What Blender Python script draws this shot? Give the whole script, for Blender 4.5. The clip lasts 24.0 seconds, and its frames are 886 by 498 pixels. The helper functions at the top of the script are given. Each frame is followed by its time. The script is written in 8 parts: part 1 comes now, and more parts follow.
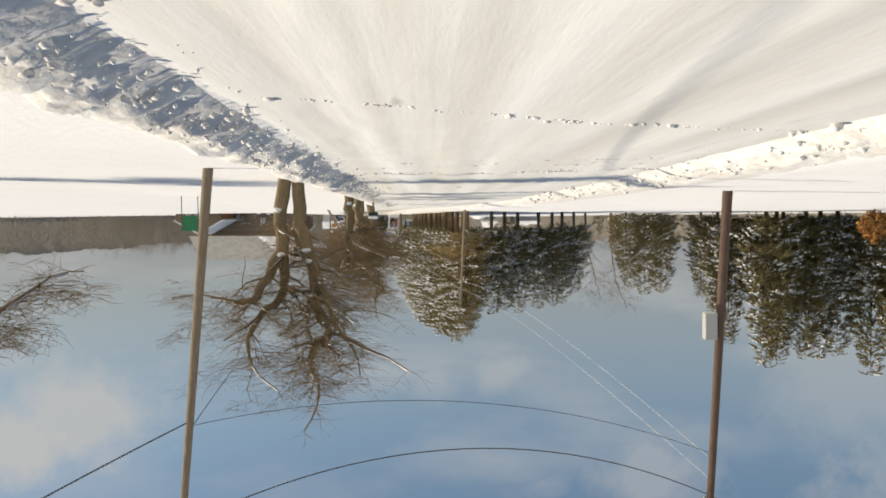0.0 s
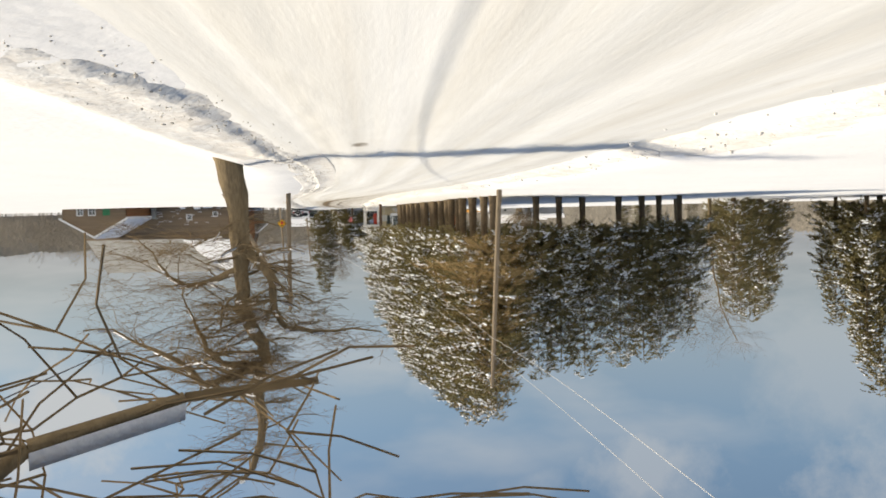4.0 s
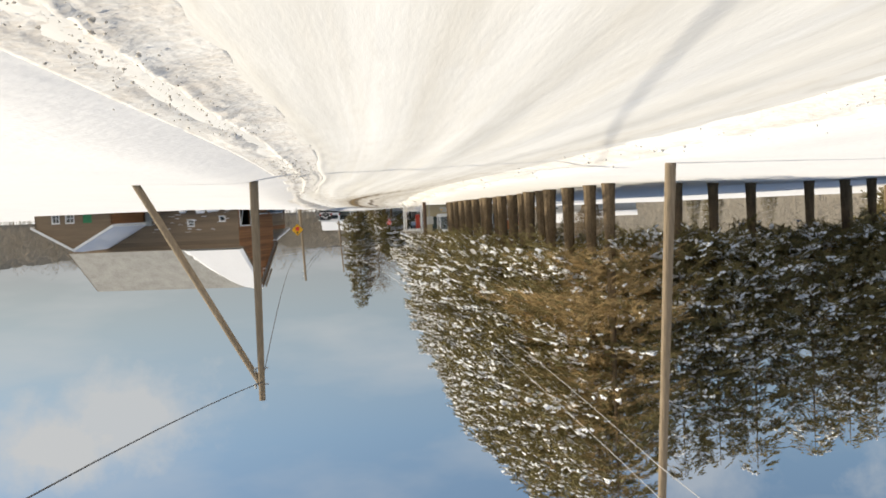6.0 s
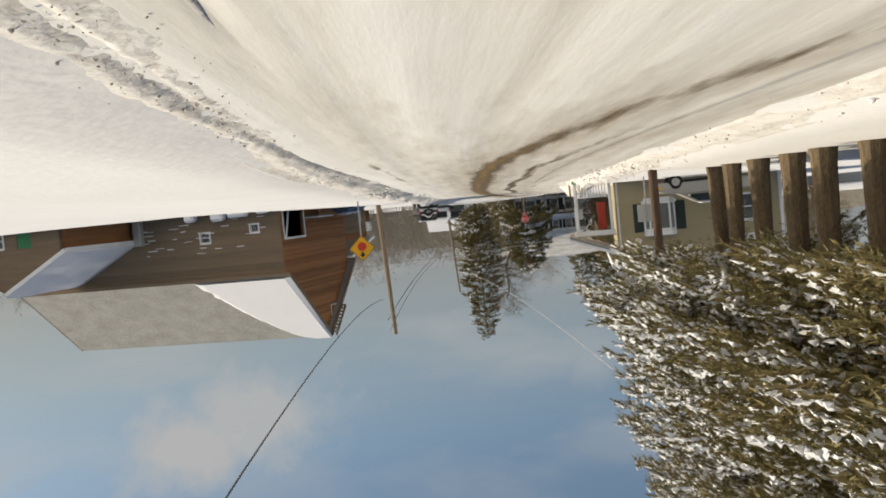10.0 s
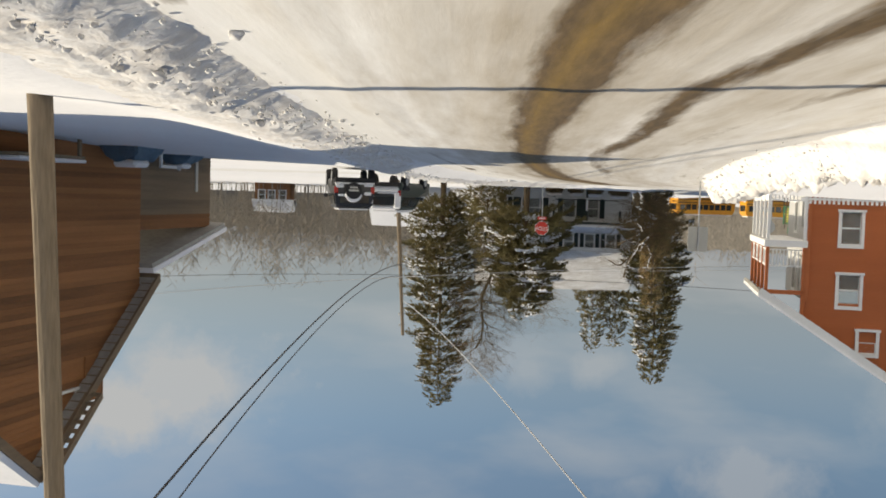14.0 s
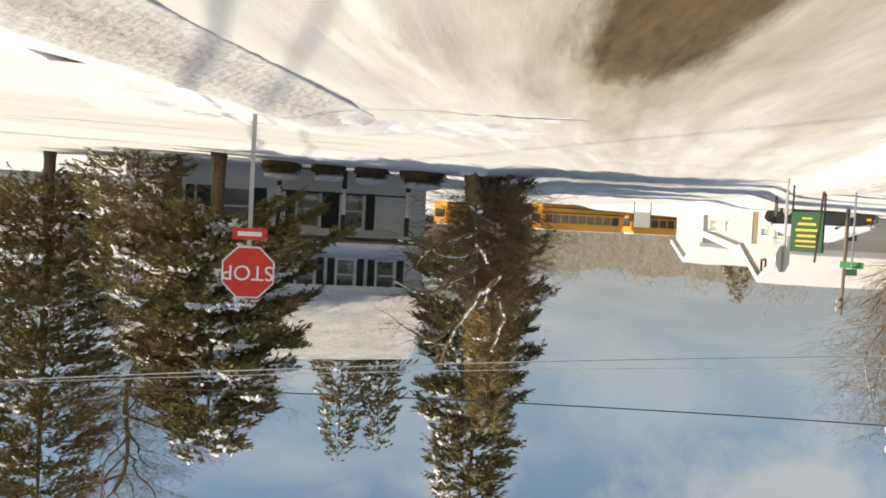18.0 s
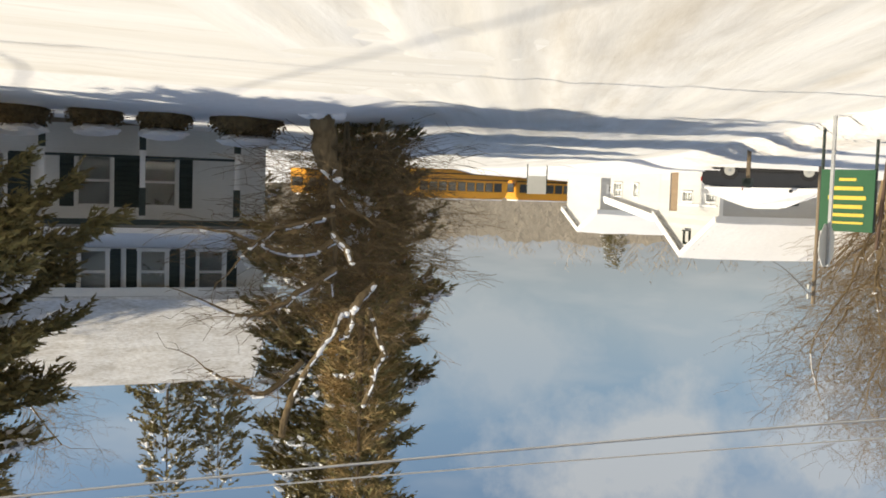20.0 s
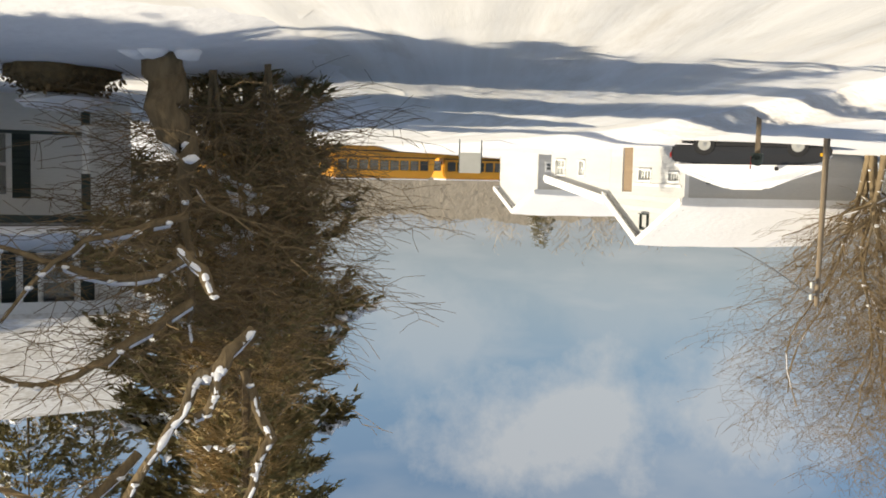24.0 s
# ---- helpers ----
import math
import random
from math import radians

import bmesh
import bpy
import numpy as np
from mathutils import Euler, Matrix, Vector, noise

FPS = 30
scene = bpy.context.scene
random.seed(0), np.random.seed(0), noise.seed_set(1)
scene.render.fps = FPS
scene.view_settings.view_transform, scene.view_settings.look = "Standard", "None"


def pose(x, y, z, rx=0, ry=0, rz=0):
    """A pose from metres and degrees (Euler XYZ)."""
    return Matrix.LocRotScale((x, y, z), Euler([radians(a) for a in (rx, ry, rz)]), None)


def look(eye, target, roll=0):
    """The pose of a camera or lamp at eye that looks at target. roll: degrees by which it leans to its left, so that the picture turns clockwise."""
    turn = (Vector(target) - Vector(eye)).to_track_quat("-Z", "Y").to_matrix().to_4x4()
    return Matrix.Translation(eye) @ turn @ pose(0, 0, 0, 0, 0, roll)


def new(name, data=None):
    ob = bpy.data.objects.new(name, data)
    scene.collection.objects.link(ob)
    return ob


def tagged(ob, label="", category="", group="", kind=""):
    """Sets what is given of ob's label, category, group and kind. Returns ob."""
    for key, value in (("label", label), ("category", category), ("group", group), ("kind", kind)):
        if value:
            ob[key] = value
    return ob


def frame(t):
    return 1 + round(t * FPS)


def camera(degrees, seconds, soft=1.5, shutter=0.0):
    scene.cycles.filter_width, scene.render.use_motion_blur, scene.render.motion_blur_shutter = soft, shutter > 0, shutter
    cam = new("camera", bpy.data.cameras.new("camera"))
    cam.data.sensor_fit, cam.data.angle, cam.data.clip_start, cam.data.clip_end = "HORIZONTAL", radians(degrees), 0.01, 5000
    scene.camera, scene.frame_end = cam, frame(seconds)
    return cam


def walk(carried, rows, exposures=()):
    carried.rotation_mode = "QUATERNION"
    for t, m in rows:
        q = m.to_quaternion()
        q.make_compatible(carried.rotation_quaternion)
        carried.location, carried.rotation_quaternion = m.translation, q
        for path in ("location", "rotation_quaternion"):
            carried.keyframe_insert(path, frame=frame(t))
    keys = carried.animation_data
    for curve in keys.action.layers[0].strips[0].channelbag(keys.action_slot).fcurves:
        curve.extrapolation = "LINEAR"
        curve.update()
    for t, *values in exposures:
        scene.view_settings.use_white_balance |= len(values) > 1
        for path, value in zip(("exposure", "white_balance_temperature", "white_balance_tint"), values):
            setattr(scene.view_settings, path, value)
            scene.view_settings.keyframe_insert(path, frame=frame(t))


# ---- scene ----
cam = camera(49.2, 24.0, 1.75)
PATH = [
    (0, (1.074, 2.2, 0.60), (1.067, 4.198, 0.683), 179.4),
    (0.5, (1.26, 9.3, 0.70), (1.247, 11.298, 0.793), 179.5),
    (1, (1.352, 16.4, 0.78), (1.33, 18.398, 0.869), 179.7),
    (1.5, (1.42, 23.7, 0.85), (1.38, 25.698, 0.937), 179.7),
    (2, (1.465, 31.1, 0.99), (1.4, 33.097, 1.087), 179.4),
    (2.5, (1.534, 38.2, 1.10), (1.473, 40.196, 1.197), 178.9),
    (4.5, (2.233, 66.471, 1.422), (2.221, 68.468, 1.516), 178.6),
    (5, (2.631, 73.49, 1.298), (2.631, 75.488, 1.402), 178.3),
    (5.5, (2.994, 80.141, 1.449), (3.024, 82.139, 1.548), 178.1),
    (6, (3.474, 86.686, 1.549), (3.541, 88.683, 1.642), 177.6),
    (6.5, (4.068, 93.166, 1.644), (4.172, 95.161, 1.731), 176.8),
    (7, (4.75, 99.509, 1.715), (4.885, 101.503, 1.8), 176.7),
    (7.5, (5.491, 105.692, 1.751), (5.659, 107.684, 1.832), 176.8),
    (8, (6.288, 111.82, 1.709), (6.491, 113.808, 1.791), 176.2),
    (8.5, (7.078, 117.76, 1.679), (7.313, 119.744, 1.764), 175.8),
    (9, (8.119, 123.643, 1.717), (8.377, 125.625, 1.806), 174.8),
    (9.5, (9.204, 129.517, 1.782), (9.484, 131.495, 1.873), 175.1),
    (10, (10.311, 135.33, 1.846), (10.607, 137.306, 1.937), 174.4),
    (10.5, (11.302, 141.083, 1.886), (11.57, 143.063, 1.985), 174.4),
    (11, (12.269, 146.796, 1.95), (12.517, 148.778, 2.058), 175.8),
    (11.5, (13.093, 152.505, 2.11), (13.351, 154.485, 2.217), 177.0),
    (13.5, (15.537, 175.28, 2.458), (15.778, 177.262, 2.572), 180.8),
    (14, (16.312, 181.084, 2.511), (16.51, 183.071, 2.62), 181.7),
    (14.5, (16.886, 186.609, 2.54), (17.036, 188.601, 2.644), -177.6),
    (15, (17.336, 191.815, 2.628), (17.439, 193.809, 2.734), -177.1),
    (15.5, (17.622, 196.698, 2.735), (17.674, 198.695, 2.833), -176.5),
    (16, (17.79, 201.382, 2.813), (17.772, 203.38, 2.899), -176.5),
    (16.5, (17.662, 205.877, 2.87), (17.545, 207.872, 2.961), -177.4),
    (17, (17.351, 210.211, 3.008), (17.137, 212.198, 3.092), -177.4),
    (17.5, (16.841, 214.405, 3.094), (16.532, 216.38, 3.169), -177.1),
    (18, (16.177, 218.201, 3.109), (15.792, 220.163, 3.179), -177.0),
    (18.5, (15.56, 221.447, 3.077), (15.101, 223.393, 3.126), -177.6),
    (19, (14.867, 224.275, 3.073), (14.342, 226.203, 3.152), -177.7),
    (19.5, (14.211, 226.625, 3.066), (13.62, 228.533, 3.172), -178.0),
    (21.5, (12.184, 232.76, 2.984), (11.414, 234.598, 3.157), -178.1),
    (22, (11.952, 233.537, 3.001), (11.162, 235.366, 3.181), -178.2),
    (22.5, (11.781, 233.966, 2.979), (10.981, 235.791, 3.149), -178.4),
    (23, (11.675, 234.207, 2.991), (10.869, 236.03, 3.155), -178.5),
    (23.5, (11.564, 234.39, 3.006), (10.763, 236.215, 3.17), -178.4),
    (24, (11.545, 234.526, 2.989), (10.746, 236.351, 3.157), -178.6),
]
# the clip's own camera brightens and darkens a little on the way
EXPOSURES = [(0, 0.34, 7320, 7), (2, 0.44, 7340, 7), (5, 0.56, 7240, 7), (7, 0.44, 7220, 7), (8, 0.29, 7340, 7), (10, 0.19, 7370, 7), (12, 0.22, 7340, 7), (14, 0.30, 7400, 7), (16, 0.58, 7520, 7), (18, 0.58, 7540, 7), (19.5, 0.59, 7480, 7), (22, 0.61, 7420, 7), (23, 0.60, 7420, 7), (24, 0.60, 7420, 7)]
walk(cam, [(t, look(eye, target, roll)) for t, eye, target, roll in PATH], EXPOSURES)
from collections import namedtuple

# ---- sky, sun ----
SUN_EL, SUN_AZ = 30.5, 10.5          # elevation; degrees from +x towards +y
world = bpy.data.worlds.new("world")
scene.world = world
world.use_nodes = True


def build_sky():
    nt = world.node_tree
    nt.nodes.clear()
    N, L = nt.nodes.new, nt.links.new
    out, bg = N("ShaderNodeOutputWorld"), N("ShaderNodeBackground")
    sky = N("ShaderNodeTexSky")
    sky.sky_type, sky.sun_disc = "NISHITA", False
    sky.sun_elevation, sky.sun_rotation = radians(SUN_EL), radians(90 - SUN_AZ)
    sky.air_density, sky.dust_density, sky.ozone_density = 1.0, 1.1, 3.2
    tc, sep = N("ShaderNodeTexCoord"), N("ShaderNodeSeparateXYZ")
    L(tc.outputs["Generated"], sep.inputs[0])
    # clouds lie on a flat layer high above: direction divided by its height
    up = N("ShaderNodeMath"); up.operation = "MAXIMUM"; up.inputs[1].default_value = 0.0
    L(sep.outputs[2], up.inputs[0])
    h = N("ShaderNodeMath"); h.operation = "ADD"; h.inputs[1].default_value = 0.16
    L(up.outputs[0], h.inputs[0])
    div = N("ShaderNodeVectorMath"); div.operation = "DIVIDE"
    comb = N("ShaderNodeCombineXYZ")
    for i in range(3):
        L(h.outputs[0], comb.inputs[i])
    L(tc.outputs["Generated"], div.inputs[0]); L(comb.outputs[0], div.inputs[1])
    noi = N("ShaderNodeTexNoise")
    noi.inputs["Scale"].default_value, noi.inputs["Detail"].default_value, noi.inputs["Roughness"].default_value = 1.55, 5.0, 0.5
    L(div.outputs[0], noi.inputs["Vector"])
    ramp = N("ShaderNodeValToRGB")
    ramp.color_ramp.elements[0].position, ramp.color_ramp.elements[1].position = 0.47, 0.76
    L(noi.outputs["Fac"], ramp.inputs[0])
    # pale haze near the horizon
    hz = N("ShaderNodeMapRange"); hz.inputs[1].default_value, hz.inputs[2].default_value = 0.03, 0.23
    hz.inputs[3].default_value, hz.inputs[4].default_value = 0.85, 0.0
    L(sep.outputs[2], hz.inputs[0])
    cov = N("ShaderNodeMath"); cov.operation = "MULTIPLY"; cov.inputs[1].default_value = 0.52
    L(ramp.outputs[0], cov.inputs[0])
    # the few heaped clouds: az from +y, height, width, strength
    last = cov
    shape = N("ShaderNodeTexNoise")
    shape.inputs["Scale"].default_value, shape.inputs["Detail"].default_value, shape.inputs["Roughness"].default_value = 8.0, 7.0, 0.62
    L(tc.outputs["Generated"], shape.inputs["Vector"])
    for az, el, wide, power in ((20.5, 11.0, 0.12, 0.9), (25.0, 12.3, 0.11, 1.0), (-3.5, 9.5, 0.05, 0.5), (-11.5, 15.6, 0.085, 0.5), (0.5, 10, 0.05, 0.4), (-31.0, 14.3, 0.17, 0.72), (-23.3, 9.8, 0.14, 0.36), (-40, 13.3, 0.15, 0.65), (-34, 8.0, 0.12, 0.2), (-6, 16, 0.05, 0.3)):
        a, e = radians(az), radians(el)
        dist = N("ShaderNodeVectorMath"); dist.operation = "DISTANCE"
        sq = N("ShaderNodeVectorMath"); sq.operation = "MULTIPLY"; sq.inputs[1].default_value = (1, 1, 1.7)
        L(tc.outputs["Generated"], sq.inputs[0])
        L(sq.outputs[0], dist.inputs[0])
        dist.inputs[1].default_value = (math.sin(a) * math.cos(e), math.cos(a) * math.cos(e), math.sin(e) * 1.7)
        core = N("ShaderNodeMapRange"); core.inputs[1].default_value, core.inputs[2].default_value = wide * 1.5, 0.0
        core.inputs[3].default_value, core.inputs[4].default_value = -0.30, 0.30
        L(dist.outputs["Value"], core.inputs[0])
        sm = N("ShaderNodeMath"); sm.operation = "ADD"
        L(core.outputs[0], sm.inputs[0]); L(shape.outputs["Fac"], sm.inputs[1])
        edge = N("ShaderNodeMapRange"); edge.inputs[1].default_value, edge.inputs[2].default_value = 0.45, 0.69
        edge.inputs[3].default_value, edge.inputs[4].default_value = 0.0, power * 0.9
        L(sm.outputs[0], edge.inputs[0])
        nx = N("ShaderNodeMath"); nx.operation = "MAXIMUM"
        L(last.outputs[0], nx.inputs[0]); L(edge.outputs[0], nx.inputs[1])
        last = nx
    mix = N("ShaderNodeMix"); mix.data_type = "RGBA"
    L(last.outputs[0], mix.inputs["Factor"])
    haze = N("ShaderNodeMix"); haze.data_type = "RGBA"
    haze.inputs["B"].default_value = (2.75, 2.95, 3.65, 1)
    L(hz.outputs[0], haze.inputs["Factor"])
    L(sky.outputs[0], haze.inputs["A"])
    L(haze.outputs["Result"], mix.inputs["A"])
    mix.inputs["B"].default_value = (4.9, 5.1, 5.6, 1)
    L(mix.outputs["Result"], bg.inputs["Color"])
    bg.inputs["Strength"].default_value = 0.079
    L(bg.outputs[0], out.inputs[0])


build_sky()
sun = new("sun", bpy.data.lights.new("sun", "SUN"))
sun.data.energy, sun.data.angle, sun.data.color = 4.1, radians(0.7), (1.0, 0.922, 0.80)
_e, _a = radians(SUN_EL), radians(SUN_AZ)
SUN_DIR = Vector((math.cos(_e) * math.cos(_a), math.cos(_e) * math.sin(_a), math.sin(_e)))
sun.matrix_world = Matrix.Translation((60, 120, 60)) @ SUN_DIR.to_track_quat("Z", "Y").to_matrix().to_4x4()


# ---- materials ----
def mat(name, color, rough=0.8, metal=0.0, vary=0.25, scale=3.0, fine=40.0, bump=0.15, bump_scale=25.0, color2=None, spec=0.4, stretch=(1, 1, 1), coord="Object", islands=0.0, each=0.0):
    """A plain surface varied at two scales, with fine relief."""
    m = bpy.data.materials.new(name)
    m.use_nodes = True
    nt = m.node_tree
    N, L = nt.nodes.new, nt.links.new
    b = nt.nodes["Principled BSDF"]
    b.inputs["Roughness"].default_value, b.inputs["Metallic"].default_value = rough, metal
    b.inputs["Specular IOR Level"].default_value = spec
    tc, mp = N("ShaderNodeTexCoord"), N("ShaderNodeMapping")
    mp.inputs["Scale"].default_value = stretch
    L(tc.outputs[coord], mp.inputs["Vector"])
    big, small = N("ShaderNodeTexNoise"), N("ShaderNodeTexNoise")
    big.inputs["Scale"].default_value, big.inputs["Detail"].default_value = scale, 4
    small.inputs["Scale"].default_value, small.inputs["Detail"].default_value = fine, 3
    L(mp.outputs[0], big.inputs["Vector"]); L(mp.outputs[0], small.inputs["Vector"])
    add = N("ShaderNodeMath"); add.operation = "ADD"
    L(big.outputs["Fac"], add.inputs[0]); L(small.outputs["Fac"], add.inputs[1])
    last = add
    if islands:
        geo, k = N("ShaderNodeNewGeometry"), N("ShaderNodeMath")
        k.operation = "MULTIPLY_ADD"; k.inputs[1].default_value = islands
        L(geo.outputs["Random Per Island"], k.inputs[0]); L(add.outputs[0], k.inputs[2])
        last = k
    if each:
        oi, k = N("ShaderNodeObjectInfo"), N("ShaderNodeMath")
        k.operation = "MULTIPLY_ADD"; k.inputs[1].default_value = each
        L(oi.outputs["Random"], k.inputs[0]); L(last.outputs[0], k.inputs[2])
        last = k
    mr = N("ShaderNodeMapRange")
    mr.inputs[1].default_value, mr.inputs[2].default_value = 0.7, 1.3 + islands + each
    L(last.outputs[0], mr.inputs[0])
    mix = N("ShaderNodeMix"); mix.data_type = "RGBA"
    c2 = color2 or tuple(c * (1 - vary) for c in color)
    mix.inputs["A"].default_value, mix.inputs["B"].default_value = (*c2, 1), (*color, 1)
    L(mr.outputs[0], mix.inputs["Factor"])
    L(mix.outputs["Result"], b.inputs["Base Color"])
    if bump:
        bn, bp = N("ShaderNodeTexNoise"), N("ShaderNodeBump")
        bn.inputs["Scale"].default_value, bn.inputs["Detail"].default_value = bump_scale, 4
        L(mp.outputs[0], bn.inputs["Vector"])
        bp.inputs["Strength"].default_value, bp.inputs["Distance"].default_value = bump, 0.05
        L(bn.outputs["Fac"], bp.inputs["Height"]); L(bp.outputs[0], b.inputs["Normal"])
    return m


M_SNOW = mat("fresh_snow", (0.86, 0.86, 0.88), 0.9, vary=0.06, scale=0.35, fine=6, bump=0.35, bump_scale=5, spec=0.2)
M_CLOD = mat("ploughed_snow", (0.84, 0.835, 0.83), 0.9, color2=(0.68, 0.64, 0.60), scale=1.3, fine=9, bump=0.5, bump_scale=9, spec=0.2)
M_THINSNOW = mat("thin_wind_blown_snow", (0.84, 0.84, 0.85), 0.9, color2=(0.52, 0.49, 0.45), scale=0.9, fine=7, stretch=(1.0, 2.2, 2.2), bump=0.4, bump_scale=6, spec=0.2)
M_GRIT = mat("dirty_snow_crumbs", (0.68, 0.64, 0.59), 0.95, color2=(0.44, 0.40, 0.35), scale=2.5, fine=14, islands=0.6, bump=0.4, bump_scale=14, spec=0.15)
M_TREESNOW = mat("snow_on_branches", (0.84, 0.85, 0.88), 0.9, vary=0.08, scale=3, fine=9, bump=0.2, spec=0.2)
M_NEEDLE = mat("spruce_needles", (0.19, 0.18, 0.080), 0.75, scale=0.9, fine=14, color2=(0.20, 0.145, 0.065), bump=0, islands=0.5, spec=0.25)
M_DEAD = mat("dead_spruce_twigs", (0.50, 0.36, 0.18), 0.9, vary=0.5, scale=1.5, fine=14, bump=0, islands=0.4, spec=0.1)
M_BARK = mat("bark", (0.27, 0.205, 0.125), 0.95, vary=0.45, scale=2.0, fine=18, stretch=(1, 1, 0.25), bump=0.8, bump_scale=14, spec=0.15)
M_SPRUCEBARK = mat("spruce_bark", (0.20, 0.15, 0.10), 0.95, vary=0.5, scale=3.0, fine=20, stretch=(1, 1, 0.4), bump=0.9, bump_scale=18, spec=0.1)
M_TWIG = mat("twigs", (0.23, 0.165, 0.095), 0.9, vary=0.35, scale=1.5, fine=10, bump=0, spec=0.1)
# distant woods and rise: pale haze is put into both base colours
M_FARWOOD_HAZED = mat("far_woods_hazed", (0.39, 0.345, 0.285), 0.95, vary=0.35, scale=0.05, fine=0.6, bump=0, islands=0.5, spec=0.05)
M_RISE_HAZED = mat("wooded_rise_hazed", (0.33, 0.295, 0.245), 1.0, color2=(0.22, 0.195, 0.16), scale=0.09, fine=0.9, stretch=(1, 1, 0.45), bump=0, spec=0.0)
M_POLE = mat("weathered_pole", (0.30, 0.235, 0.165), 0.9, vary=0.4, scale=1.2, fine=22, stretch=(1, 1, 0.12), bump=0.5, bump_scale=20, spec=0.15)
M_POLE_DARK = mat("dark_creosote_pole", (0.15, 0.10, 0.075), 0.85, vary=0.4, scale=1.2, fine=22, stretch=(1, 1, 0.12), bump=0.5, bump_scale=20, spec=0.2)
M_WIRE = mat("cable", (0.06, 0.06, 0.065), 0.6, vary=0.1, bump=0)
M_WIRE_PALE = mat("pale_cable", (0.5, 0.5, 0.5), 0.5, vary=0.1, bump=0)
M_BARN = mat("barn_boards", (0.44, 0.20, 0.085), 0.85, each=0.9, color2=(0.16, 0.08, 0.04), scale=0.9, fine=16, stretch=(0.35, 0.35, 6.0), bump=0.4, bump_scale=30, spec=0.2)
M_BARN_DARK = mat("barn_weathered_boards", (0.29, 0.215, 0.145), 0.9, each=0.6, color2=(0.16, 0.12, 0.085), scale=0.9, fine=12, stretch=(0.35, 0.35, 6.0), bump=0.4, bump_scale=30, spec=0.15)
M_RED = mat("red_siding", (0.45, 0.13, 0.042), 0.65, vary=0.15, scale=0.7, fine=20, stretch=(0.4, 0.4, 3.0), bump=0.2, bump_scale=18)
M_TAN = mat("tan_siding", (0.40, 0.335, 0.21), 0.7, vary=0.12, scale=0.7, fine=18, stretch=(0.4, 0.4, 3.0), bump=0.2, bump_scale=18)
M_WHITE = mat("white_paint", (0.80, 0.80, 0.79), 0.6, vary=0.10, scale=1.0, fine=14, bump=0.1)
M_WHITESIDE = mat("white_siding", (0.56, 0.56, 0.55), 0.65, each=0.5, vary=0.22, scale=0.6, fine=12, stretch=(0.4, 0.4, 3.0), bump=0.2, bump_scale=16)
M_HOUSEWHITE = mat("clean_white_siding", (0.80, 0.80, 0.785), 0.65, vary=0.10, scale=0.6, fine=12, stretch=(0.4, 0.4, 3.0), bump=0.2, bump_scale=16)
M_SHUTTER = mat("dark_shutter", (0.035, 0.05, 0.045), 0.6, vary=0.3, scale=2, fine=30, bump=0.2)
M_SHINGLE = mat("shingles_thin_snow", (0.42, 0.41, 0.385), 0.95, color2=(0.30, 0.29, 0.27), scale=0.8, fine=5, bump=0.4, bump_scale=12, spec=0.15)
# near-black colour that stands in for the shade indoors
M_INSIDE_SHADE = mat("inside_shade", (0.03, 0.028, 0.026), 0.9, vary=0.3, bump=0)
M_RUBBER = mat("rubber", (0.025, 0.025, 0.027), 0.8, vary=0.3, scale=6, bump=0.2)
M_METAL = mat("galvanised_metal", (0.45, 0.46, 0.47), 0.45, metal=0.8, vary=0.2, scale=5, bump=0.05)
M_CHROME = mat("chrome", (0.6, 0.6, 0.62), 0.2, metal=1.0, vary=0.1, bump=0)
M_GREENCAR = mat("dark_green_paint", (0.025, 0.045, 0.04), 0.3, vary=0.25, scale=2, bump=0.02, spec=0.6)
M_BLACKCAR = mat("black_paint", (0.028, 0.028, 0.03), 0.3, vary=0.2, scale=2, bump=0.02, spec=0.6)
M_GREYCAR = mat("grey_truck_paint", (0.42, 0.41, 0.37), 0.35, vary=0.12, scale=2, bump=0.02, spec=0.6)
M_REDLAMP = mat("red_lamp", (0.45, 0.02, 0.015), 0.25, vary=0.2, bump=0, spec=0.6)
M_BUS = mat("bus_yellow", (0.75, 0.34, 0.03), 0.4, vary=0.12, scale=1, bump=0.02)
M_SIGNYEL = mat("sign_yellow", (0.80, 0.42, 0.015), 0.5, vary=0.08, scale=3, bump=0)
M_SIGNRED = mat("sign_red", (0.62, 0.045, 0.03), 0.5, vary=0.08, scale=3, bump=0)
M_BLACK = mat("black_print", (0.02, 0.02, 0.02), 0.6, vary=0.1, bump=0)
M_SIGNBACK = mat("sign_back", (0.50, 0.50, 0.47), 0.5, metal=0.3, vary=0.12, scale=3, bump=0.05)
M_SIGNGREEN = mat("sign_green", (0.02, 0.10, 0.045), 0.5, vary=0.15, scale=3, bump=0)
M_GOLD = mat("gold_print", (0.65, 0.5, 0.08), 0.5, vary=0.1, bump=0)
M_GREENMETAL = mat("green_metal", (0.03, 0.22, 0.09), 0.5, vary=0.2, scale=2, bump=0.05)
M_HEDGE = mat("evergreen_shrub", (0.22, 0.15, 0.07), 0.9, vary=0.5, scale=3, fine=14, bump=0.6, bump_scale=20)
M_REDDOOR = mat("red_door", (0.45, 0.06, 0.04), 0.5, vary=0.12, bump=0.05)


M_CARGLASS = mat("dark_car_glass", (0.035, 0.04, 0.042), 0.08, vary=0.2, scale=2, bump=0, spec=0.8)


def glass_material():
    m = bpy.data.materials.new("window_glass")
    m.use_nodes = True
    b = m.node_tree.nodes["Principled BSDF"]
    b.inputs["Base Color"].default_value = (0.75, 0.8, 0.8, 1)
    b.inputs["Roughness"].default_value = 0.04
    b.inputs["Transmission Weight"].default_value = 0.85
    b.inputs["IOR"].default_value = 1.45
    return m


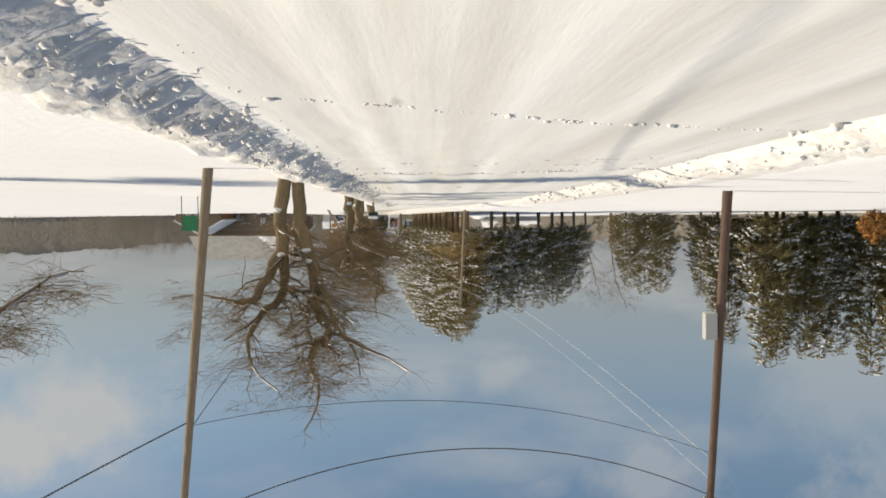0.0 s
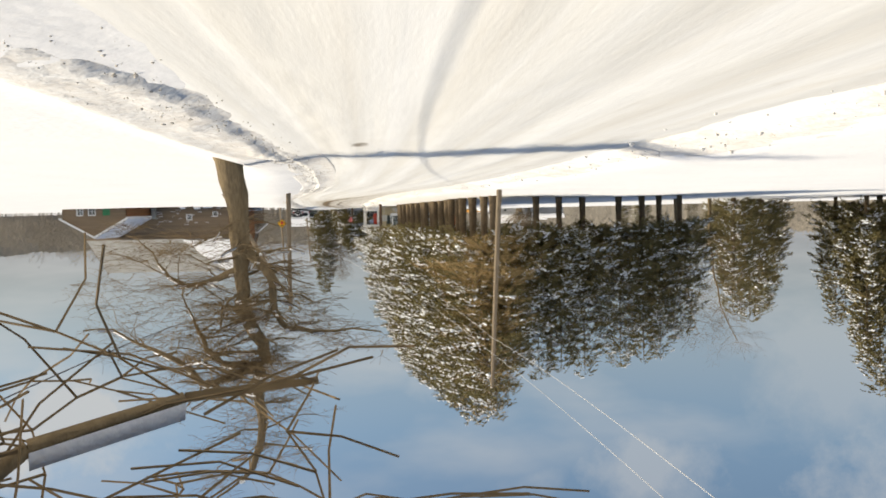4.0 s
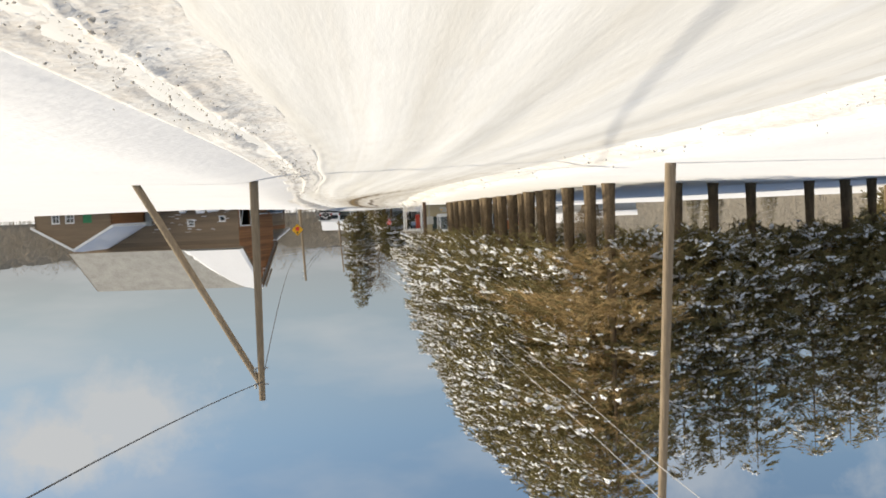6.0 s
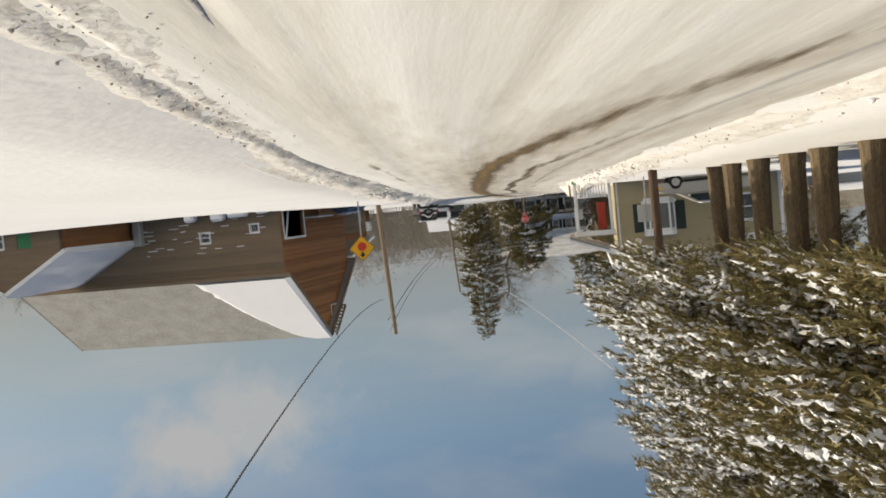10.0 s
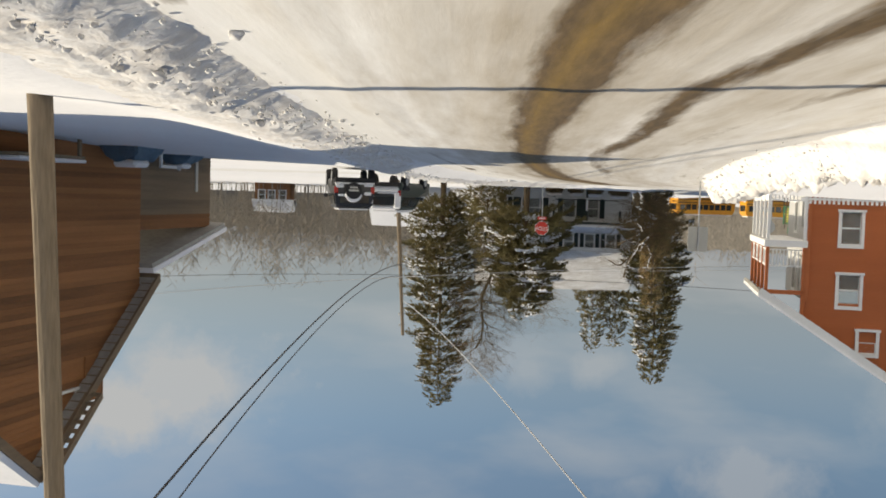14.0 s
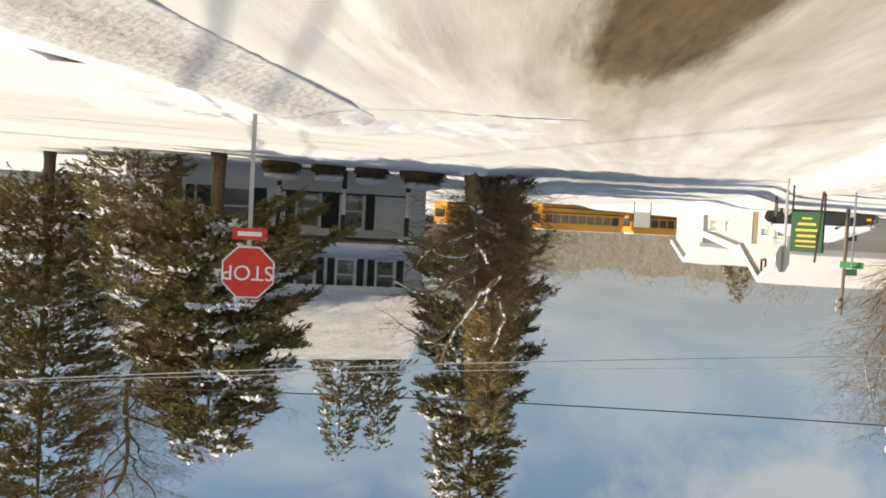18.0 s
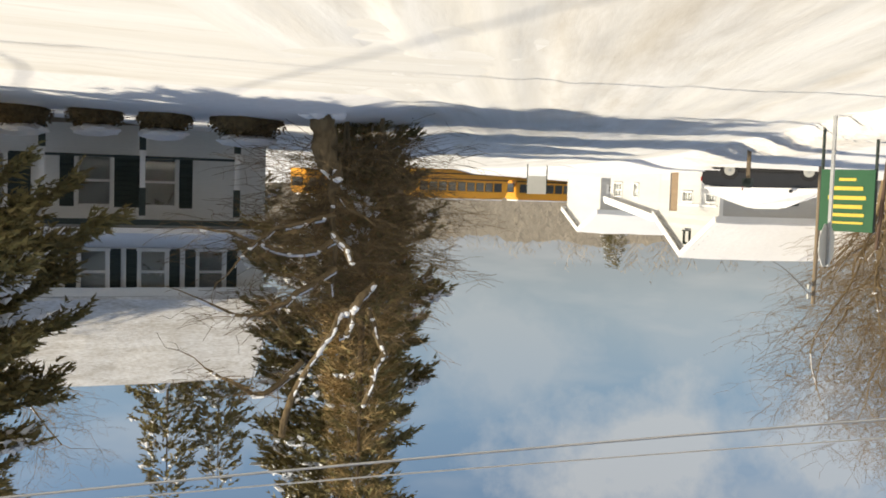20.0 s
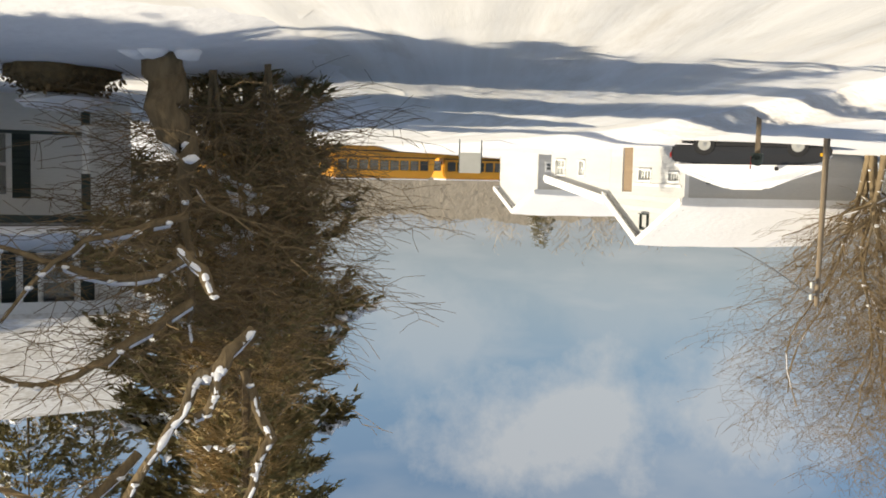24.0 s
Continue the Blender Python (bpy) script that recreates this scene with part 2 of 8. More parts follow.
M_GLASS = glass_material()


def road_material():
    """Packed snow with wheel streaks; the mud attribute lets wet grit and asphalt through, with a yellow double line."""
    m = bpy.data.materials.new("packed_snow_road")
    m.use_nodes = True
    nt = m.node_tree
    N, L = nt.nodes.new, nt.links.new
    b = nt.nodes["Principled BSDF"]
    uv, mp, mp2 = N("ShaderNodeUVMap"), N("ShaderNodeMapping"), N("ShaderNodeMapping")
    uv.uv_map = "UVMap"
    mp.inputs["Scale"].default_value = (0.9, 0.022, 1)
    mp2.inputs["Scale"].default_value = (2.6, 0.35, 1)
    L(uv.outputs[0], mp.inputs[0]); L(uv.outputs[0], mp2.inputs[0])

    def noi(src, scale, detail=4, rough=0.55):
        n = N("ShaderNodeTexNoise")
        n.inputs["Scale"].default_value, n.inputs["Detail"].default_value, n.inputs["Roughness"].default_value = scale, detail, rough
        L(src.outputs[0], n.inputs["Vector"])
        return n

    def ramp(src, lo, hi, a=0.0, c=1.0):
        r = N("ShaderNodeMapRange")
        r.inputs[1].default_value, r.inputs[2].default_value, r.inputs[3].default_value, r.inputs[4].default_value = lo, hi, a, c
        L(src, r.inputs[0])
        return r.outputs[0]

    def mixc(fac, a, c):
        x = N("ShaderNodeMix"); x.data_type = "RGBA"
        if hasattr(fac, "node"):
            L(fac, x.inputs["Factor"])
        else:
            x.inputs["Factor"].default_value = fac
        for key, v in (("A", a), ("B", c)):
            if hasattr(v, "node"):
                L(v, x.inputs[key])
            else:
                x.inputs[key].default_value = (*v, 1)
        return x.outputs["Result"]

    mp3 = N("ShaderNodeMapping")
    mp3.inputs["Scale"].default_value = (9.0, 1.3, 1)
    L(uv.outputs[0], mp3.inputs[0])
    streak, grain, fine = noi(mp, 1.0, 5), noi(mp2, 1.0, 5, 0.65), noi(mp3, 1.0, 5, 0.7)
    patch = noi(uv, 0.45, 4)
    att = N("ShaderNodeAttribute"); att.attribute_name = "mud"
    sepc = N("ShaderNodeSeparateColor")
    L(att.outputs["Color"], sepc.inputs[0])
    col = mixc(ramp(streak.outputs["Fac"], 0.34, 0.66), (0.70, 0.685, 0.655), (0.85, 0.85, 0.85))
    col = mixc(ramp(grain.outputs["Fac"], 0.54, 0.78, 0.0, 0.35), col, (0.66, 0.63, 0.58))
    col = mixc(ramp(patch.outputs["Fac"], 0.55, 0.75, 0.0, 0.35), col, (0.84, 0.84, 0.85))
    # narrow tyre lines drawn out along the road
    mp4 = N("ShaderNodeMapping")
    mp4.inputs["Scale"].default_value = (1.9, 0.03, 1)
    L(uv.outputs[0], mp4.inputs[0])
    lines = noi(mp4, 1.0, 3, 0.6)
    col = mixc(ramp(lines.outputs["Fac"], 0.50, 0.72, 0.0, 0.40), col, (0.68, 0.64, 0.58))
    col = mixc(ramp(lines.outputs["Fac"], 0.46, 0.30, 0.0, 0.5), col, (0.88, 0.88, 0.885))
    # light dirt (green channel), then mud (red channel)
    def masked(ch, lo, hi):
        s = N("ShaderNodeMath"); s.operation = "MULTIPLY_ADD"; s.inputs[1].default_value = 0.9
        L(grain.outputs["Fac"], s.inputs[0]); L(ch, s.inputs[2])
        t = N("ShaderNodeMath"); t.operation = "MULTIPLY_ADD"; t.inputs[1].default_value = 0.6
        L(streak.outputs["Fac"], t.inputs[0]); L(s.outputs[0], t.inputs[2])
        return ramp(t.outputs[0], lo, hi)
    col = mixc(masked(sepc.outputs[1], 1.0, 1.9), col, (0.33, 0.27, 0.19))
    mud = masked(sepc.outputs[0], 1.08, 1.42)
    wet = mixc(ramp(fine.outputs["Fac"], 0.34, 0.72), (0.080, 0.053, 0.024), (0.19, 0.125, 0.055))
    line = N("ShaderNodeMath"); line.operation = "MULTIPLY"
    L(sepc.outputs[2], line.inputs[0]); L(ramp(grain.outputs["Fac"], 0.33, 0.55, 0.35, 1.0), line.inputs[1])
    wet = mixc(line.outputs[0], wet, (0.36, 0.22, 0.03))
    col = mixc(mud, col, wet)
    L(col, b.inputs["Base Color"])
    L(ramp(mud, 0.0, 1.0, 0.75, 0.6), b.inputs["Roughness"])
    b.inputs["Specular IOR Level"].default_value = 0.3
    bp, bp2 = N("ShaderNodeBump"), N("ShaderNodeBump")
    bp.inputs["Strength"].default_value, bp.inputs["Distance"].default_value = 0.35, 0.05
    bp2.inputs["Strength"].default_value, bp2.inputs["Distance"].default_value = 0.18, 0.02
    L(streak.outputs["Fac"], bp.inputs["Height"]); L(fine.outputs["Fac"], bp2.inputs["Height"])
    bp3, bp4 = N("ShaderNodeBump"), N("ShaderNodeBump")
    bp3.inputs["Strength"].default_value, bp3.inputs["Distance"].default_value = 0.22, 0.03
    bp4.inputs["Strength"].default_value, bp4.inputs["Distance"].default_value = 0.18, 0.04
    L(lines.outputs["Fac"], bp3.inputs["Height"]); L(grain.outputs["Fac"], bp4.inputs["Height"])
    L(bp.outputs[0], bp2.inputs["Normal"]); L(bp2.outputs[0], bp3.inputs["Normal"])
    L(bp3.outputs[0], bp4.inputs["Normal"]); L(bp4.outputs[0], b.inputs["Normal"])
    return m


M_ROAD = road_material()


# ---- mesh helpers ----
def link_mesh(name, me, material, parent=None, label=""):
    if material and not me.materials:
        me.materials.append(material)
    ob = new(name, me)
    ob.parent = parent
    if label:
        ob["label"] = label
    return ob


def part(name, bm, material, parent=None, label=""):
    me = bpy.data.meshes.new(name)
    bm.normal_update()
    bm.to_mesh(me)
    bm.free()
    return link_mesh(name, me, material, parent, label)


def py_mesh(name, verts, faces, smooth=False):
    me = bpy.data.meshes.new(name)
    me.from_pydata([tuple(v) for v in verts], [], faces)
    me.update()
    if smooth:
        me.polygons.foreach_set("use_smooth", [True] * len(me.polygons))
    return me


def box(bm, x0, x1, y0, y1, z0, z1, m=None, bevel=0.0):
    r = bmesh.ops.create_cube(bm, size=1.0, matrix=Matrix.LocRotScale(((x0 + x1) / 2, (y0 + y1) / 2, (z0 + z1) / 2), None, (x1 - x0, y1 - y0, z1 - z0)))
    if bevel:
        es = list({e for v in r["verts"] for e in v.link_edges})
        r = bmesh.ops.bevel(bm, geom=es, offset=bevel, segments=1, affect="EDGES")
    if m is not None:
        bmesh.ops.transform(bm, matrix=m, verts=r["verts"])
    return r["verts"]


def boxes(*specs, bevel=0.0):
    bm = bmesh.new()
    for s in specs:
        box(bm, *s, bevel=bevel)
    return bm


def tube(bm, p, q, r0, r1, seg=10):
    p, q = Vector(p), Vector(q)
    d = q - p
    m = Matrix.Translation((p + q) / 2) @ d.to_track_quat("Z", "Y").to_matrix().to_4x4()
    return bmesh.ops.create_cone(bm, cap_ends=True, segments=seg, radius1=r0, radius2=r1, depth=d.length, matrix=m)["verts"]


def rod(p, q, r0, r1=None, seg=10):
    bm = bmesh.new()
    tube(bm, p, q, r0, r0 if r1 is None else r1, seg)
    return bm


def slab(bm, corners, thick):
    """A plate: the given corners are its top, thick below them."""
    top = [bm.verts.new(c) for c in corners]
    n = (top[1].co - top[0].co).cross(top[2].co - top[0].co).normalized()
    if n.z < 0 and abs(n.z) > 1e-4:
        n = -n
    low = [bm.verts.new(v.co - n * thick) for v in top]
    bm.faces.new(top)
    bm.faces.new(low[::-1])
    k = len(top)
    for i in range(k):
        bm.faces.new((top[i], low[i], low[(i + 1) % k], top[(i + 1) % k]))
    bmesh.ops.recalc_face_normals(bm, faces=bm.faces[:])


def thing(name, m, label, category, group="", kind=""):
    ob = new(name)
    ob.matrix_world = m
    ob.empty_display_size = 0.3
    return tagged(ob, label, category, group, kind)


def lerp_table(table, v):
    return float(np.interp(v, [a for a, _ in table], [c for _, c in table]))


# ---- the lie of the land ----
CENTRE = [(-300, -1.2), (-40, -0.8), (2, -0.55), (38, -0.1), (66, 0.6), (86, 1.9), (105, 3.8), (123.6, 6.5), (141, 9.7), (152.5, 11.5), (175, 13.9), (187, 15.3), (197, 16.0), (206, 16.1),
          (214, 15.3), (221.5, 14.0), (227, 12.4), (233, 10.3), (240, 7.2), (248, 3.4), (256, 0.0), (266, -3.5), (280, -5.5), (296, -6.0), (330, -6.0), (2500, -6.0)]
LEVEL = [(-300, -2.0), (-40, -1.1), (2, -0.7), (38, -0.2), (66, 0.1), (86, 0.25), (105, 0.42), (123, 0.45), (141, 0.6), (152, 0.8), (175, 1.15), (187, 1.25), (197, 1.4), (206, 1.55), (214, 1.75),
         (221, 1.78), (227, 1.77), (234, 1.7), (260, 1.65), (300, 1.7), (400, 1.9), (2500, 2.0)]
HALF_R, HALF_L = 3.85, 4.4
_cy, _cx = np.array([a for a, _ in CENTRE]), np.array([c for _, c in CENTRE])
_ly, _lz = np.array([a for a, _ in LEVEL]), np.array([c for _, c in LEVEL])


def soften(ys, vs, width):
    """A table smoothed by a moving mean, every metre."""
    g = np.arange(-300, 700, 1.0)
    v = np.interp(g, ys, vs)
    k = np.ones(width) / width
    return g, np.convolve(np.pad(v, width // 2, mode="edge"), k, mode="valid")[:len(g)]


_gy, _gx = soften(_cy, _cx, 9)
_hy, _hz = soften(_ly, _lz, 9)


def centre(y):
    return np.interp(y, _gy, _gx)


def level(y):
    return np.interp(y, _hy, _hz)


def step(v, a, c):
    t = np.clip((v - a) / (c - a), 0, 1)
    return t * t * (3 - 2 * t)


# the side street that leaves to the right
SIDE_Y0, SIDE_SLOPE, SIDE_HALF = 239.5, 0.08, 4.0


def side_gap(x, y):
    """How far a place is from the side street's middle (large to the left of the junction)."""
    d = np.abs(y - (SIDE_Y0 + SIDE_SLOPE * (x - 14)))
    return np.where(x > 8, d, 99.0)


def ground_height(x, y):
    o = x - centre(y)
    a = np.abs(o)
    z = level(y) + np.where(o > 0, -np.minimum(np.maximum(o - HALF_R, 0) * 0.03, 0.45), np.minimum(np.maximum(a - HALF_L, 0) * 0.03, 0.4))
    edge = np.minimum(a - np.where(o > 0, HALF_R, HALF_L), np.where(x > 8, side_gap(x, y) - SIDE_HALF, 99.0))
    z = z + 0.24 * step(edge, -0.1, 1.6) - 0.10 * (1 - step(edge, -0.35, 0.05))
    far = np.hypot(x - 10, y - 120)
    z = z - 0.36 * step(o, 4.7, 5.7) * (1 - step(y, 86, 102))
    z = z - 0.38 * step(o, 4.8, 8.0) * step(y, 188, 200) * (1 - step(y, 230, 240))
    return z + step(far, 260, 900) * 7.0


def ground_z(x, y):
    return float(ground_height(np.array([float(x)]), np.array([float(y)]))[0])


def axis(fine_lo, fine_hi, stepsize, lo, hi):
    a = list(np.arange(fine_lo, fine_hi, stepsize))
    s, v = stepsize, fine_lo
    left = []
    while v > lo:
        s *= 1.22; v -= s; left.append(v)
    s, v = stepsize, a[-1]
    right = []
    while v < hi:
        s *= 1.22; v += s; right.append(v)
    return np.array(left[::-1] + a + right)


def build_ground():
    xs, ys = axis(-14, 34, 0.6, -1800, 1800), axis(-2, 262, 0.75, -500, 2600)
    X, Y = np.meshgrid(xs, ys)
    Z = ground_height(X, Y)
    for j in range(len(ys)):
        for i in range(len(xs)):
            if abs(xs[i]) < 400:
                Z[j, i] += 0.10 * noise.noise((xs[i] * 0.12, ys[j] * 0.12, 3.0)) + 0.025 * noise.noise((xs[i] * 0.7, ys[j] * 0.7, 7.0))
    n, k = len(xs), len(ys)
    me = bpy.data.meshes.new("ground")
    me.vertices.add(n * k)
    me.vertices.foreach_set("co", np.stack([X, Y, Z], -1).astype(np.float32).ravel())
    idx = np.arange(n * k).reshape(k, n)
    quads = np.stack([idx[:-1, :-1], idx[:-1, 1:], idx[1:, 1:], idx[1:, :-1]], -1).reshape(-1, 4)
    me.loops.add(quads.size)
    me.loops.foreach_set("vertex_index", quads.ravel())
    me.polygons.add(len(quads))
    me.polygons.foreach_set("loop_start", np.arange(0, quads.size, 4))
    me.update(calc_edges=True)
    me.polygons.foreach_set("use_smooth", np.ones(len(quads), bool))
    tagged(link_mesh("ground", me, M_SNOW), "snow-covered ground with soft drifts and ploughed edges", "ground", kind="structure")


build_ground()


def groove(o, y):
    """A rut frozen into the right-hand lane, with the snow it threw up beside it."""
    if not 104 < y < 143:
        return 0.0
    mid = 2.72 + 0.05 * math.sin(y * 0.4)
    k = min(1.0, (y - 104) / 8, (143 - y) / 6) * (0.8 + 0.4 * noise.noise((y * 0.6, 0.0, 9.0)))
    return k * (0.014 * math.exp(-((o - mid + 0.16) / 0.08) ** 2) - 0.07 * math.exp(-((o - mid) / 0.07) ** 2))


def strip(name, label, ys, place, offs, dirt):
    """A road laid along its middle: rows of points over offsets, with the dirt channels and a map in metres."""
    mid = np.array([place(v) for v in ys])                       # x, y, z
    d = np.gradient(mid[:, :2], axis=0)
    d /= np.linalg.norm(d, axis=1)[:, None]
    nrm = np.stack([d[:, 1], -d[:, 0]], 1)
    run = np.concatenate([[0], np.cumsum(np.linalg.norm(np.diff(mid[:, :2], axis=0), axis=1))])
    k, n = len(ys), len(offs)
    co, uvs, cols = np.zeros((k, n, 3)), np.zeros((k, n, 2)), np.ones((k, n, 4))
    for j in range(k):
        for i, o in enumerate(offs):
            x, y = mid[j, 0] + nrm[j, 0] * o, mid[j, 1] + nrm[j, 1] * o
            lump = groove(o, y) + 0.030 * noise.noise((o * 1.6, run[j] * 0.06, 1.0)) + 0.012 * noise.noise((o * 4.0, run[j] * 1.2, 2.0))
            if y > 216:
                lump += min(1.0, (y - 216) / 6) * (0.035 * noise.noise((o * 2.2, run[j] * 0.25, 11.0)) + 0.022 * noise.noise((o * 3.0, run[j] * 1.3, 12.0)))
            if 20 < y < 31:
                lump += 0.05 * noise.noise((o * 0.7, y * 1.9, 6.0)) * min(1.0, (y - 20) / 2, (31 - y) / 2)
            co[j, i] = x, y, mid[j, 2] + lump - 0.035 * abs(o) * 0.3
            uvs[j, i] = o, run[j]
            cols[j, i, :3] = dirt(o, y, x)
    me = bpy.data.meshes.new(name)
    me.vertices.add(k * n)
    me.vertices.foreach_set("co", co.astype(np.float32).ravel())
    idx = np.arange(n * k).reshape(k, n)
    quads = np.stack([idx[:-1, :-1], idx[:-1, 1:], idx[1:, 1:], idx[1:, :-1]], -1).reshape(-1, 4)
    me.loops.add(quads.size)
    me.loops.foreach_set("vertex_index", quads.ravel())
    me.polygons.add(len(quads))
    me.polygons.foreach_set("loop_start", np.arange(0, quads.size, 4))
    me.update(calc_edges=True)
    layer = me.uv_layers.new(name="UVMap")
    layer.data.foreach_set("uv", uvs.reshape(-1, 2)[quads.ravel()].astype(np.float32).ravel())
    attr = me.color_attributes.new("mud", "FLOAT_COLOR", "POINT")
    attr.data.foreach_set("color", cols.astype(np.float32).ravel())
    me.polygons.foreach_set("use_smooth", np.ones(len(quads), bool))
    return tagged(link_mesh(name, me, M_ROAD), label, "road", kind="structure")


def bump1(v, mid, w):
    return math.exp(-((v - mid) / w) ** 2)


MUD_LINE = [(120, -3.7), (143, -3.1), (149, -1.5), (153.5, -0.85), (156.5, -0.35), (159, 0.05), (164.5, 0.4), (176, 0.55), (190, 0.5), (208, 0.5), (215, 0.52), (222, 0.3), (240, 0.3)]
THAWED = [(3.0, 38.8, 0.5), (3.03, 40.4, 0.8), (3.0, 42.8, 0.9), (0.43, 38.0, 0.45), (2.2, 39.0, 0.25), (3.3, 184.2, 0.7), (3.5, 187.0, 0.8), (2.9, 211.0, 0.35), (0.1, 52.0, 0.3)]


def main_dirt(o, y, x):
    mid = lerp_table(MUD_LINE, y)
    grow = lerp_table([(118, 0.0), (140, 0.30), (150, 0.62), (160, 0.85), (175, 0.95), (222, 1.1), (225.5, 0.9), (228, 0.0)], y)
    wide = lerp_table([(130, 0.28), (155, 0.46), (175, 0.52), (190, 0.48), (198, 0.42), (208, 0.44), (215, 0.54), (226, 0.66)], y)
    mud = grow * bump1(o, mid, wide)
    mud += 0.85 * grow * bump1(o, mid - 1.6 + 0.12 * math.sin(y * 0.5), 0.29) * lerp_table([(150, 0.5), (165, 1), (195, 0.9), (206, 0.66), (213, 0.4), (220, 0)], y)
    mud += 0.50 * grow * bump1(o, mid - 2.9 + 0.2 * math.sin(y * 0.13), 0.26) * lerp_table([(165, 0.2), (180, 1), (200, 0.8), (212, 0)], y)
    mud += 0.48 * bump1(o, 2.9, 0.13) * lerp_table([(152, 0), (157, 1), (166, 0.8), (172, 0.2), (200, 0.2), (205, 1), (214, 1), (219, 0)], y)
    light = lerp_table([(-20, 0.16), (60, 0.14), (120, 0.28), (150, 0.5), (228, 0.62), (240, 0.3), (300, 0.25)], y)
    light *= 0.3 + 0.5 * lerp_table([(140, 0), (155, 1), (225, 1), (232, 0)], y) * (o < 2.2) + 0.9 * (bump1(o, mid, 1.2) + 0.5 * bump1(o, 2.6, 0.4) + 0.6 * bump1(o, mid - 2.4, 0.6))
    paint = 0.55 * bump1(o, mid + 0.05, 0.10) * lerp_table([(152, 0), (158, 1), (220, 1), (225, 0)], y)
    # slush drawn out by turning wheels before the junction
    turn = lerp_table([(204, 0), (212, 1), (224, 1), (231, 0)], y)
    mud += turn * (0.42 * bump1(o, 1.5 + 0.012 * (y - 212) ** 1.0, 0.16) + 0.36 * bump1(o, 2.35, 0.13) + 0.34 * bump1(o, -3.5, 0.3)) if turn else 0.0
    # thawed spots on the wheel line
    mud += 0.55 * bump1(o, 1.9, 0.22) * max(0.0, noise.noise((4.0, y * 0.35, 0.0)) - 0.18) * 3 * lerp_table([(30, 1), (75, 1), (90, 0.2), (130, 0.3), (160, 0)], y)
    for to, ty, size in THAWED:
        if abs(y - ty) < 3:
            mud += 0.85 * math.exp(-((o - to) / 0.13) ** 2 - ((y - ty) / size) ** 2)
    return min(mud, 1.0), min(light, 1.0), paint


OFFS = sorted([-4.7 + 0.19 * i for i in range(47)] + [2.36 + 0.07 * i for i in range(9)])
strip("road", "snow-packed road with wheel streaks and muddy bare centre", np.arange(-40, 330, 0.4), lambda y: (float(centre(y)), y, float(level(y)) + 0.02), OFFS, main_dirt)
strip("side_road", "ploughed side street covered in packed snow", np.arange(9.5, 140, 0.6),
      lambda x: (x, SIDE_Y0 + SIDE_SLOPE * (x - 14), ground_z(x, SIDE_Y0 + SIDE_SLOPE * (x - 14)) + 0.11), [-4.2 + 0.3 * i for i in range(29)],
      lambda o, y, x: (0.25 * (bump1(o, 1.2, 0.3) + bump1(o, -1.0, 0.3)), 0.2, 0.0))


BANK_R = [(-20, 0.30), (28, 0.27), (38, 0.17), (46, 0.12), (70, 0.12), (85, 0.12), (115, 0.105), (125, 0.08), (150, 0.08), (178, 0.24), (192, 0.24), (198, 0.12), (204, 0.07), (212, 0.08), (222, 0.06), (233, 0.0)]
BANK_L = [(-20, 0.20), (40, 0.14), (80, 0.07), (120, 0.05), (165, 0.07), (176, 0.2), (186, 0.40), (196, 0.70), (226, 0.70), (234, 0.25), (252, 0.18), (262, 0.0)]


# how far the right-hand bank creeps onto the road, or away from it
CREEP = [(62, 0.0), (90, -0.85), (138, -0.78), (144, -0.55), (150, -0.35), (157, -0.08), (165, 0.0), (203, 0.0), (211, 0.75), (223, 0.5)]


